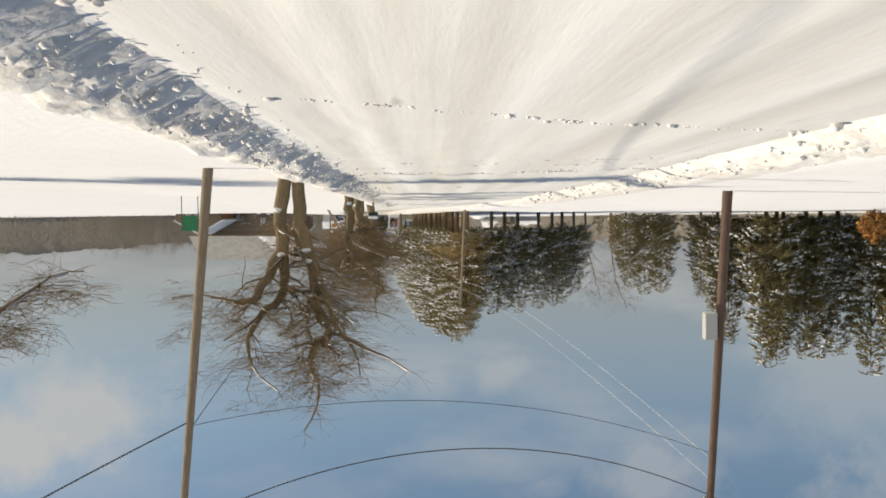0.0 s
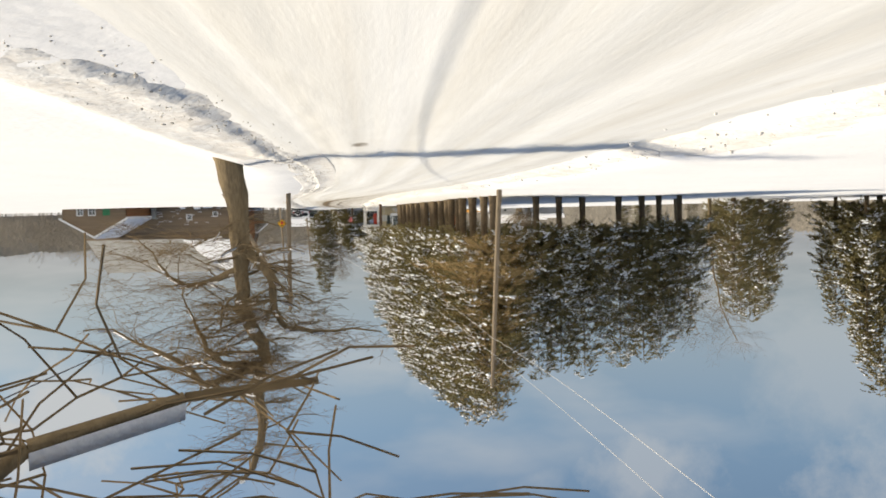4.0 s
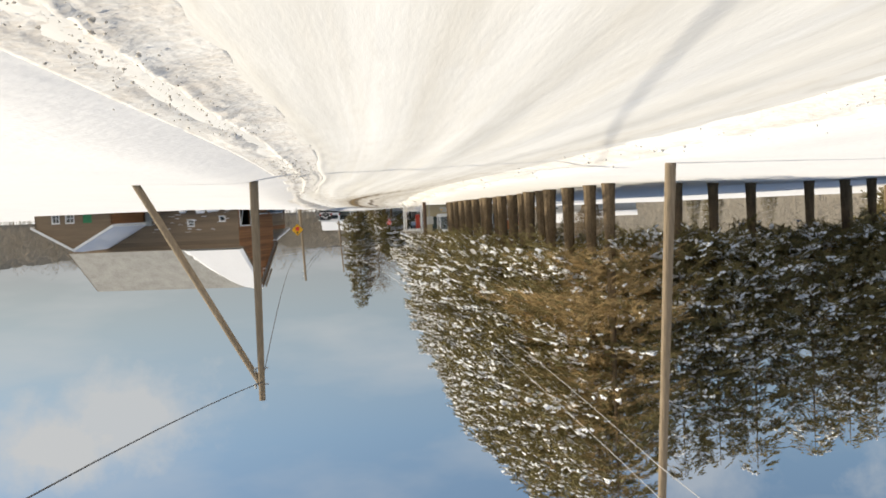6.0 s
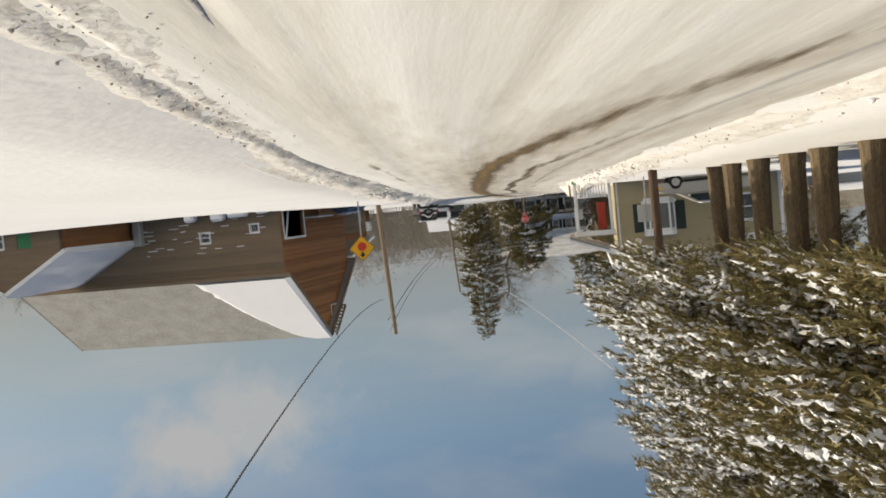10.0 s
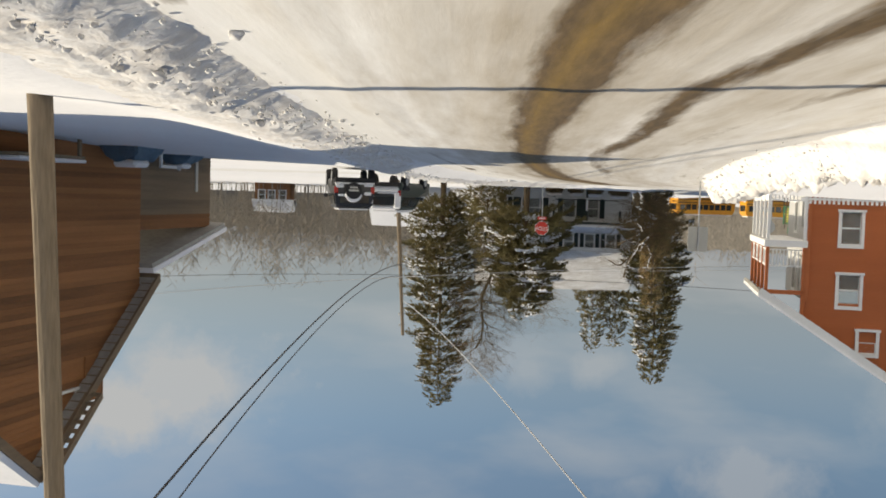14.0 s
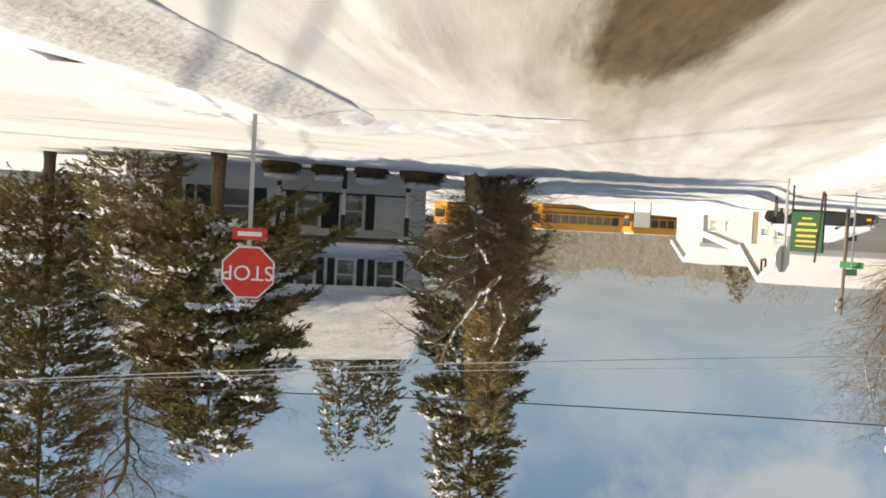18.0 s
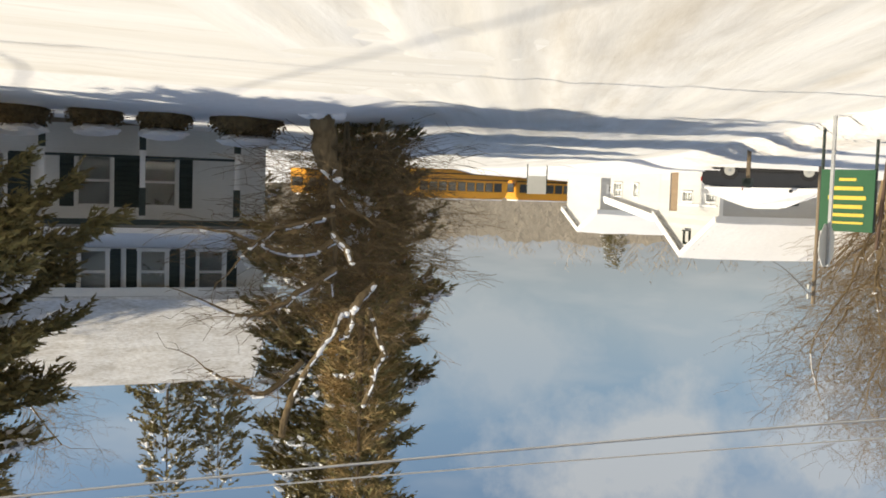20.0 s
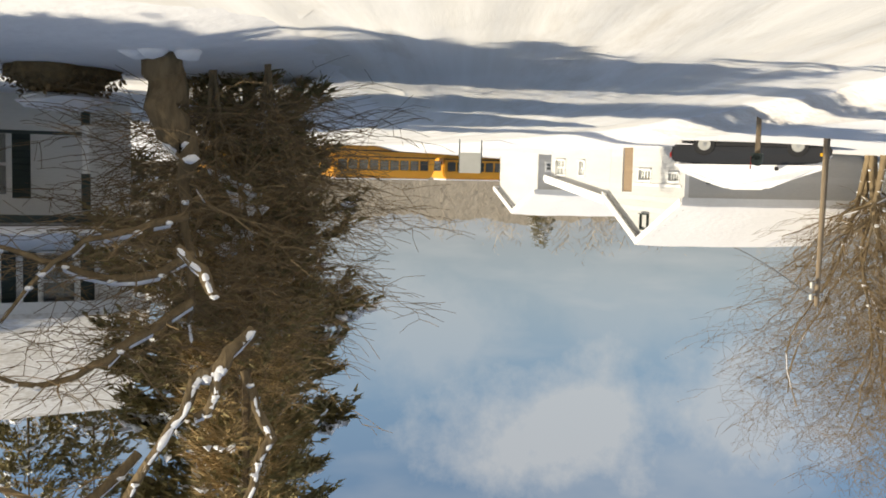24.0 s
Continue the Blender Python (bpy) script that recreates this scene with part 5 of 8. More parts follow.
utility_pole(-7.15, 253.2, 1.9, TOPS["h"], 0.085, M_POLE, "slim timber pole beside the road")


def cable(p, q, sag, r, material, label):
    cu = bpy.data.curves.new("cable", "CURVE")
    cu.dimensions, cu.bevel_depth, cu.bevel_resolution = "3D", r, 1
    sp = cu.splines.new("POLY")
    n = 24
    sp.points.add(n)
    p, q = Vector(p), Vector(q)
    for i in range(n + 1):
        t = i / n
        c = p.lerp(q, t) - Vector((0, 0, 4 * sag * t * (1 - t)))
        sp.points[i].co = (*c, 1)
    cu.materials.append(material)
    return tagged(new("overhead_cable", cu), label, "cable", "overhead cables")


def along(a, z):
    """A point on a pole at about that height."""
    t = Vector(TOPS[a])
    return (t.x, t.y, z)


DK, PL = "dark sagging overhead cable", "pale taut overhead wire"
cable(along("b", 9.6), along("c", 9.8), 0.9, 0.010, M_WIRE_PALE, PL)
cable(along("b", 8.9), along("c", 8.9), 1.1, 0.010, M_WIRE_PALE, PL)
cable(along("c", 9.8), along("e", 10.2), 0.6, 0.010, M_WIRE_PALE, PL)
cable(along("c", 8.9), along("e", 9.3), 0.8, 0.010, M_WIRE_PALE, PL)
cable(along("a", 9.6), (-7.8, 34.0, 10.2), 1.9, 0.018, M_WIRE, DK)
cable((8.25, 29.5, 6.7), (-7.85, 34.0, 8.8), 1.2, 0.010, M_WIRE, DK)
cable((8.3, 29.5, 6.6), (16, -12, 9.0), 0.6, 0.02, M_WIRE, DK)
cable((8.3, 29.5, 6.9), (10.45, 117.3, 7.0), 2.35, 0.014, M_WIRE, DK)
cable((10.45, 117.3, 6.9), (22.9, 192.95, 7.25), 1.6, 0.016, M_WIRE, DK)
cable((22.72, 192.9, 8.5), (25.7, 247, 7.3), 1.2, 0.026, M_WIRE, "thick dark overhead cable")
cable((22.70, 192.9, 9.2), (25.65, 247, 8.15), 1.65, 0.018, M_WIRE, DK)
cable(along("e", 10.6), (25.55, 247, 9.8), 1.2, 0.018, M_WIRE_PALE, PL)
cable(along("i", 5.9), (44, 245.1, 10.0), 0.45, 0.016, M_WIRE_PALE, PL)
cable(along("i", 6.2), (44, 245.1, 9.9), 0.5, 0.010, M_WIRE_PALE, PL)
cable(along("i", 7.6), (44, 245.1, 8.7), 0.6, 0.016, M_WIRE, DK)
cable(along("h", 6.15), (-40, 300, 9), 0.8, 0.018, M_WIRE, DK)


# ---- houses ----
def place(x, y, z, rz):
    return Matrix.Translation((x, y, z)) @ Matrix.Rotation(radians(rz), 4, "Z")


def wall(house, m, length, z0, z1, holes, material, thick=0.2, name="wall", gable=None, label=""):
    """A wall in the plane y = 0 of m, its outside towards -y, with openings cut through; gable: (apex x, apex z) on top."""
    xs = sorted({0.0, length, *[h[0] for h in holes], *[h[1] for h in holes]})
    zs = sorted({z0, z1, *[h[2] for h in holes if h[2] < z1], *[h[3] for h in holes if h[3] < z1]})
    bm = bmesh.new()
    for i in range(len(xs) - 1):
        run = None
        for k in range(len(zs) - 1):
            cx, cz = (xs[i] + xs[i + 1]) / 2, (zs[k] + zs[k + 1]) / 2
            if any(h[0] < cx < h[1] and h[2] < cz < h[3] for h in holes):
                if run:
                    box(bm, xs[i], xs[i + 1], 0, thick, *run); run = None
            else:
                run = (run[0] if run else zs[k], zs[k + 1])
        if run:
            box(bm, xs[i], xs[i + 1], 0, thick, *run)
    if gable:
        ax, az = gable
        pts = [(0, z1), (length, z1), (ax, az)]
        fr, bk = [bm.verts.new((x, 0, z)) for x, z in pts], [bm.verts.new((x, thick, z)) for x, z in pts]
        bm.faces.new(fr); bm.faces.new(bk[::-1])
        for i in range(3):
            bm.faces.new((fr[i], bk[i], bk[(i + 1) % 3], fr[(i + 1) % 3]))
        bmesh.ops.recalc_face_normals(bm, faces=bm.faces[:])
    bmesh.ops.remove_doubles(bm, verts=bm.verts[:], dist=0.0005)
    bmesh.ops.transform(bm, matrix=m, verts=bm.verts[:])
    return part(name, bm, material, house, label)


def window(house, m, x0, x1, z0, z1, frame_mat, shutters=None, cols=1, rows=2, trim=0.10, proud=0.05):
    """A sash window set into its opening: trim, sill, sashes, panes, shutters."""
    bm = boxes((x0 - trim, x1 + trim, -proud, 0.05, z1, z1 + trim * 1.2), (x0 - trim, x0, -proud, 0.05, z0, z1), (x1, x1 + trim, -proud, 0.05, z0, z1))
    bmesh.ops.transform(bm, matrix=m, verts=bm.verts[:])
    w = part("window", bm, frame_mat, house)
    bm = boxes((x0 - trim * 1.3, x1 + trim * 1.3, -proud - 0.06, 0.08, z0 - trim * 0.8, z0))
    bmesh.ops.transform(bm, matrix=m, verts=bm.verts[:])
    part("sill", bm, frame_mat, w)
    for c in range(cols):
        for r in range(rows):
            a, b2 = x0 + (x1 - x0) * c / cols, x0 + (x1 - x0) * (c + 1) / cols
            lo, hi = z0 + (z1 - z0) * r / rows, z0 + (z1 - z0) * (r + 1) / rows
            s = 0.035
            y0 = 0.06 if r % 2 else 0.09
            bm = boxes((a, b2, y0, y0 + 0.04, lo, lo + s), (a, b2, y0, y0 + 0.04, hi - s, hi), (a, a + s, y0, y0 + 0.04, lo + s, hi - s), (b2 - s, b2, y0, y0 + 0.04, lo + s, hi - s))
            bmesh.ops.transform(bm, matrix=m, verts=bm.verts[:])
            part("sash", bm, frame_mat, w)
            bm = boxes((a + s, b2 - s, y0 + 0.012, y0 + 0.022, lo + s, hi - s))
            bmesh.ops.transform(bm, matrix=m, verts=bm.verts[:])
            part("pane", bm, M_GLASS, w).visible_shadow = False
    if shutters:
        sw = (x1 - x0) * 0.42
        for a, b2 in ((x0 - trim - sw, x0 - trim), (x1 + trim, x1 + trim + sw)):
            # one board whose face steps down in louvres
            edge = [(0.0, z0 - 0.05), (-0.035, z0 - 0.05)] + [(-0.064 if s == 0 else -0.036, z0 + (z1 - z0) * (q + s * 0.9) / 10) for q in range(10) for s in (0, 1)] + [(-0.035, z1 + 0.05), (0.0, z1 + 0.05)]
            bm = bmesh.new()
            rings = [[bm.verts.new((x, y, z)) for y, z in edge] for x in (a, b2)]
            bm.faces.new(rings[0]); bm.faces.new(rings[1][::-1])
            for q in range(len(edge)):
                q2 = (q + 1) % len(edge)
                bm.faces.new((rings[0][q2], rings[0][q], rings[1][q], rings[1][q2]))
            bmesh.ops.recalc_face_normals(bm, faces=bm.faces[:])
            bmesh.ops.transform(bm, matrix=m, verts=bm.verts[:])
            part("shutter", bm, shutters, w)
    return w


def gable_roof(house, m, x0, x1, y0, y1, ze, zr, over=0.35, rake=0.35, base=None, snow=0.16, fascia=None, ridge_y=None, cover=None):
    """A pitched roof whose ridge runs along x, with a snow blanket and white edge boards."""
    ym = (y0 + y1) / 2 if ridge_y is None else ridge_y
    for ya, sign in ((y0, -1), (y1, 1)):
        run = abs(ym - ya)
        drop = (zr - ze) / run * over
        eave = [(x0 - rake, ya + sign * over, ze - drop), (x1 + rake, ya + sign * over, ze - drop)]
        ridge = [(x1 + rake, ym, zr), (x0 - rake, ym, zr)]
        bm = bmesh.new()
        slab(bm, eave + ridge, 0.12)
        bmesh.ops.transform(bm, matrix=m @ Matrix.Translation((0, 0, 0.12)), verts=bm.verts[:])
        part("roof", bm, base or M_SHINGLE, house)
        if snow:
            bm = bmesh.new()
            nx, ny = 14, 6
            rows = []
            for j in range(ny + 1):
                row = []
                for i in range(nx + 1):
                    t, u = j / ny, i / nx
                    x = x0 - rake + 0.05 + (x1 - x0 + 2 * rake - 0.1) * u
                    y = (ya + sign * over * 0.9) * (1 - t) + ym * t
                    z = (ze - drop * 0.9) * (1 - t) + zr * t
                    e = min(1.0, 3.5 * min(u, 1 - u, t * 0.7 + 0.12) + 0.25)
                    row.append(bm.verts.new((x, y + (0.05 * noise.noise((x * 0.9, y, 2.0)) if j == 0 else 0), z + 0.13 + snow * e * (0.8 + 0.4 * noise.noise((x * 0.5, y * 0.5, z))))))
                rows.append(row)
            for j in range(ny):
                for i in range(nx):
                    bm.faces.new((rows[j][i], rows[j][i + 1], rows[j + 1][i + 1], rows[j + 1][i]))
            edge = [rows[0], rows[-1], [r[0] for r in rows], [r[-1] for r in rows]]
            for line in edge:
                low = [bm.verts.new(v.co - Vector((0, 0, snow * 0.7 + 0.02))) for v in line]
                for i in range(len(line) - 1):
                    bm.faces.new((line[i], line[i + 1], low[i + 1], low[i]))
            bmesh.ops.recalc_face_normals(bm, faces=bm.faces[:])
            bmesh.ops.transform(bm, matrix=m, verts=bm.verts[:])
            part("roof_snow", bm, cover or M_SNOW, house, "white snow blanket")
        if fascia:
            for xr in (x0 - rake, x1 + rake):
                a, b2 = Vector((xr, ya + sign * over, ze - drop)), Vector((xr, ym, zr))
                bm = bmesh.new()
                slab(bm, [a + Vector((-0.03, 0, 0.14)), a + Vector((0.03, 0, 0.14)), b2 + Vector((0.03, 0, 0.14)), b2 + Vector((-0.03, 0, 0.14))], 0.26)
                bmesh.ops.transform(bm, matrix=m, verts=bm.verts[:])
                part("rake_board", bm, fascia, house)
            bm = boxes((x0 - rake, x1 + rake, ya + sign * over - 0.02, ya + sign * over + 0.02, ze - drop - 0.12, ze - drop + 0.13))
            bmesh.ops.transform(bm, matrix=m, verts=bm.verts[:])
            part("gutter_board", bm, fascia, house)


def tpart(name, bm, material, parent, m, label=""):
    bmesh.ops.transform(bm, matrix=m, verts=bm.verts[:])
    return part(name, bm, material, parent, label)


def clapboards(house, m, x0, x1, z0, z1, step_h, material, clip=None, skip=(), proud=0.03):
    """Lapped boards over a wall, one piece a course; clip(z) gives the span left by a gable."""
    z = z0
    while z < z1 - 0.02:
        a, b2 = clip(z) if clip else (x0, x1)
        spans = [(a, b2)]
        for h in skip:
            if h[2] - step_h < z < h[3]:
                spans = [s for p, q in spans for s in ((p, min(q, h[0])), (max(p, h[1]), q)) if s[1] - s[0] > 0.05]
        for p, q in spans:
            if q - p > 0.08:
                bm = bmesh.new()
                v = [bm.verts.new(c) for c in ((p, -proud, z), (q, -proud, z), (q, -0.006, z + step_h * 1.04), (p, -0.006, z + step_h * 1.04), (p, 0, z), (q, 0, z))]
                bm.faces.new((v[0], v[1], v[2], v[3])); bm.faces.new((v[4], v[5], v[1], v[0])); bm.faces.new((v[4], v[0], v[3])); bm.faces.new((v[5], v[2], v[1]))
                tpart("clapboard", bm, material, house, m)
        z += step_h


I4 = Matrix.Identity(4)
RZ = lambda deg, x=0, y=0, z=0: Matrix.Translation((x, y, z)) @ Matrix.Rotation(radians(deg), 4, "Z")


def build_barn():
    L, D, E, R = 21.2, 12.2, 5.25, 10.15
    h = thing("barn", place(31.5, 201.0, 0.72, 7.1), "large red-brown boarded barn with a partly snow-covered roof", "barn")
    rng = random.Random(2)
    wins = [(1.7, 2.3, 1.2, 1.75), (5.6, 6.3, 1.5, 2.2)]
    wall(h, I4, L, -0.9, E, wins, M_BARN_DARK, label="dark weathered board wall")
    for w in wins:
        window(h, I4, *w, M_WHITE, rows=1)
    clapboards(h, I4, 0, L, 0.0, E, 0.25, M_BARN_DARK, skip=wins)
    west = RZ(-90, 0, D)                                   # x runs from the back corner to the front one
    door = [(8.2, 11.7, -0.1, 2.35), (3.7, 4.5, 8.1, 9.0)]
    wall(h, west, D, -0.9, E, door, M_BARN, gable=(D / 2, R))
    clip = lambda z: (0, D) if z < E else ((z - E) / (R - E) * D / 2 + 0.05, D - (z - E) / (R - E) * D / 2 - 0.05)
    clapboards(h, west, 0, D, 0.0, R - 0.3, 0.17, M_BARN, clip, door)
    window(h, west, *door[1], M_WHITE, rows=2, cols=2)
    tpart("door_frame", boxes((8.05, 8.2, -0.08, 0.1, -0.2, 2.5), (11.7, 11.85, -0.08, 0.1, -0.2, 2.5), (8.05, 11.85, -0.08, 0.1, 2.35, 2.5)), M_WHITE, h, west, "peeling white door frame")
    tpart("leaning_plank", rod((10.5, -0.16, -0.7), (11.75, -0.12, 2.45), 0.07, 0.06, 6), M_WHITE, h, west, "whitish plank leaning in the doorway")
    # added dark sheet inside the doorway, painted as the barn's inner shade
    tpart("doorway_shade", boxes((7.6, 12.0, 3.0, 3.05, -0.5, 3.2)), M_INSIDE_SHADE, h, west)
    tpart("hatch", boxes((2.3, 3.2, -0.05, 0.0, 7.2, 8.6), (2.25, 2.3, -0.07, 0.0, 7.15, 8.65), (3.2, 3.25, -0.07, 0.0, 7.15, 8.65)), M_BARN, h, west)
    tpart("canopy", boxes((4.9, 7.9, -1.1, 0.0, 0.95, 1.05), (7.2, 7.32, -1.05, -0.95, -0.7, 0.95), (5.0, 5.12, -1.05, -0.95, -0.7, 0.95), bevel=0.02), M_POLE, h, west, "low board shelf along the wall")
    tpart("canopy_snow", boxes((4.9, 7.9, -1.15, 0.0, 1.05, 1.15), bevel=0.04), M_SNOW, h, west)
    for x in (L,):
        wall(h, RZ(90, x, 0), D, -0.9, E, [], M_BARN_DARK, gable=(D / 2, R))
    wall(h, RZ(180, L, D), L, -0.9, E, [], M_BARN_DARK)
    gable_roof(h, I4, 0, L, 0, D, E, R, 0.45, 0.55, snow=0, fascia=M_BARN_DARK)
    # the blanket that is left near the gable end, with its melted edge
    for sgn, ya in ((1, 0.0),):
        bm = bmesh.new()
        n, slope = 26, (R - E) / (D / 2)
        rows = []
        for j in range(n + 1):
            t = j / n
            y = -0.42 + (D / 2 + 0.42) * t
            z = E + slope * y + 0.14
            far = 7.0 - 5.4 * (1 - math.sqrt(max(0, 1 - t))) - 0.9 * t + 0.30 * noise.noise((y * 2.3, 1.0, 0.0)) + 0.12 * noise.noise((y * 8, 4.0, 0.0))
            far = max(far, 0.9)
            rows.append([bm.verts.new((-0.52 + (far + 0.52) * u, y, z + (0.02 if u in (0, 1) else 0.14))) for u in (0, 0.06, 0.3, 0.6, 0.93, 1)])
        for j in range(n):
            for i in range(5):
                bm.faces.new((rows[j][i], rows[j][i + 1], rows[j + 1][i + 1], rows[j + 1][i]))
        part("roof_snow", bm, M_SNOW, h, "slipped snow blanket with a melted edge")
    gable_edge = lambda t, s: Vector((0, D / 2 + s * (D / 2 + 0.45) * (1 - t), R - (R - E) / (D / 2) * (D / 2 + 0.45) * (1 - t)))
    # the far rake: outriggers like rungs, and the hay hood under the apex
    for k in range(24):
        t = k / 24
        p = gable_edge(t, 1)
        wide = 0.9 if t > 0.62 else 0.5
        part("outrigger", boxes((-wide, 0.0, p.y - 0.05, p.y + 0.05, p.z - 0.02, p.z + 0.10)), M_POLE, h)
    for off, a, b2 in ((-0.5, 0.0, 0.62), (-0.9, 0.62, 1.0), (-0.45, 0.62, 1.0)):
        p, q = gable_edge(a, 1), gable_edge(b2, 1)
        bm = bmesh.new()
        slab(bm, [p + Vector((off - 0.05, 0, 0.14)), p + Vector((off + 0.05, 0, 0.14)), q + Vector((off + 0.05, 0, 0.14)), q + Vector((off - 0.05, 0, 0.14))], 0.2)
        part("rake_board", bm, M_BARN_DARK, h)
    # snow ledges and rubble on the front
    for k in range(26):
        x, z = rng.uniform(0.8, 11), rng.uniform(0.6, 2.9)
        w = rng.uniform(0.25, 0.9)
        part("snow_ledge", boxes((x, x + w, -0.10, 0.0, z, z + rng.uniform(0.03, 0.07)), bevel=0.012), M_SNOW, h)
    for x, w, zz in ((2.2, 1.5, 0.6), (4.0, 1.0, 0.75), (0.6, 0.9, 0.5), (6.3, 0.8, 0.65)):
        part("snow_heap", boxes((x, x + w, -0.9, -0.05, -0.9, zz), bevel=0.18), M_SNOW, h)
    part("pilaster", boxes((10.9, 11.5, -0.5, 0.0, -0.9, 2.0), bevel=0.02), M_SIGNBACK, h, "pale grey corner post")
    # the wing that juts out in front
    w0, w1, wy, we, wr = 11.9, 21.3, -8.0, 1.85, 4.35
    fr = RZ(0, w0, wy)
    fw = [(2.4, 3.5, -0.7, 1.3), (4.6, 5.5, 0.2, 1.2), (6.4, 7.2, 0.2, 1.2)]
    wall(h, fr, w1 - w0, -1.4, we, fw, M_BARN_DARK, gable=((w1 - w0) / 2, wr))
    window(h, fr, *fw[1], M_WHITE, cols=2); window(h, fr, *fw[2], M_WHITE, cols=2)
    tpart("door", boxes((2.4, 3.5, 0.05, 0.1, -0.7, 1.3)), M_GREENMETAL, h, fr, "green boarded door")
    wall(h, RZ(-90, w0, 0), -wy, -1.2, we, [], M_BARN)
    wall(h, RZ(90, w1, wy), -wy, -1.2, we, [], M_BARN_DARK)
    gable_roof(h, RZ(90, w1, wy) @ Matrix.Translation((0, 0, 0)), 0, -wy + 0.4, 0, w1 - w0, we, wr, 0.4, 0.3, snow=0.16, fascia=M_WHITE)
    # the lower shed behind
    an = RZ(-90, 0.0, D + 5.2)
    wall(h, an, 5.2, -0.8, 3.2, [], M_BARN_DARK, label="dark weathered shed wall")
    clapboards(h, an, 0, 5.2, 0, 2.75, 0.17, M_BARN_DARK)
    clapboards(h, an, 0, 5.2, 2.75, 3.2, 0.17, M_BARN)
    tpart("door_post", boxes((1.1, 1.28, -0.06, -0.01, -0.3, 1.9)), M_SIGNBACK, h, an, "pale grey board beside the shed door")
    tpart("old_frame", boxes((3.3, 3.4, -0.5, -0.42, -0.2, 1.15), (4.6, 4.7, -0.5, -0.42, -0.2, 1.0), (3.3, 4.7, -0.5, -0.42, 1.0, 1.1)), M_WHITE, h, an, "whitish timber frame standing against the shed")
    wall(h, RZ(180, 9, D + 5.2), 9, -0.8, 3.2, [], M_BARN)
    bm = bmesh.new()
    slab(bm, [(-0.5, D + 5.6, 3.25), (9, D + 5.6, 3.25), (9, D, 4.55), (-0.5, D, 4.55)], 0.15)
    part("roof", bm, M_SHINGLE, h)
    bm = bmesh.new()
    slab(bm, [(-0.55, D + 5.65, 3.43), (9, D + 5.65, 3.43), (9, D, 4.73), (-0.55, D, 4.73)], 0.17)
    part("roof_snow", bm, M_SNOW, h)
    return h


build_barn()


def tarpaulin(x, y, w, d, hgt, rz, seed, label):
    """A cloth thrown over a heap: a lumpy mound with creased sides."""
    ob = thing("tarpaulin", place(x, y, ground_z(x, y) - 0.05, rz), label, "tarpaulin")
    bm = bmesh.new()
    rows = []
    for j in range(9):
        rows.append([])
        for i in range(13):
            u, v = i / 12 * 2 - 1, j / 8 * 2 - 1
            k = max(0.0, 1 - max(abs(u), abs(v)) ** 3)
            rows[-1].append(bm.verts.new((u * w / 2, v * d / 2, hgt * k * (0.8 + 0.35 * noise.noise((u * 2, v * 2, seed))) + 0.03 * noise.noise((u * 9, v * 9, seed)))))
    for j in range(8):
        for i in range(12):
            bm.faces.new((rows[j][i], rows[j][i + 1], rows[j + 1][i + 1], rows[j + 1][i]))
    part("cover", bm, M_TARP, ob)
    part("lying_snow", boxes((-w * 0.3, w * 0.25, -d * 0.3, d * 0.2, hgt * 0.62, hgt * 0.95), bevel=min(0.1, hgt * 0.14)), M_SNOW, ob)


M_TARP = mat("blue_tarpaulin", (0.10, 0.17, 0.24), 0.5, vary=0.35, scale=2.5, fine=20, bump=0.2)
tarpaulin(29.2, 210.6, 1.8, 1.4, 0.75, 20, 3.0, "blue-grey tarpaulin over a heap beside the barn")
tarpaulin(29.6, 215.0, 2.2, 1.2, 0.6, 8, 8.0, "blue-grey tarpaulin over a heap beside the barn")


def porch_rail(house, m, x0, x1, z0, z1, material, gap=0.14):
    tpart("rail", boxes((x0, x1, -0.04, 0.04, z1 - 0.06, z1)), material, house, m)
    tpart("rail", boxes((x0, x1, -0.03, 0.03, z0, z0 + 0.05)), material, house, m)
    n = int((x1 - x0) / gap)
    for i in range(1, n):
        x = x0 + (x1 - x0) * i / n
        tpart("baluster", boxes((x - 0.025, x + 0.025, -0.02, 0.02, z0 + 0.05, z1 - 0.06)), material, house, m)


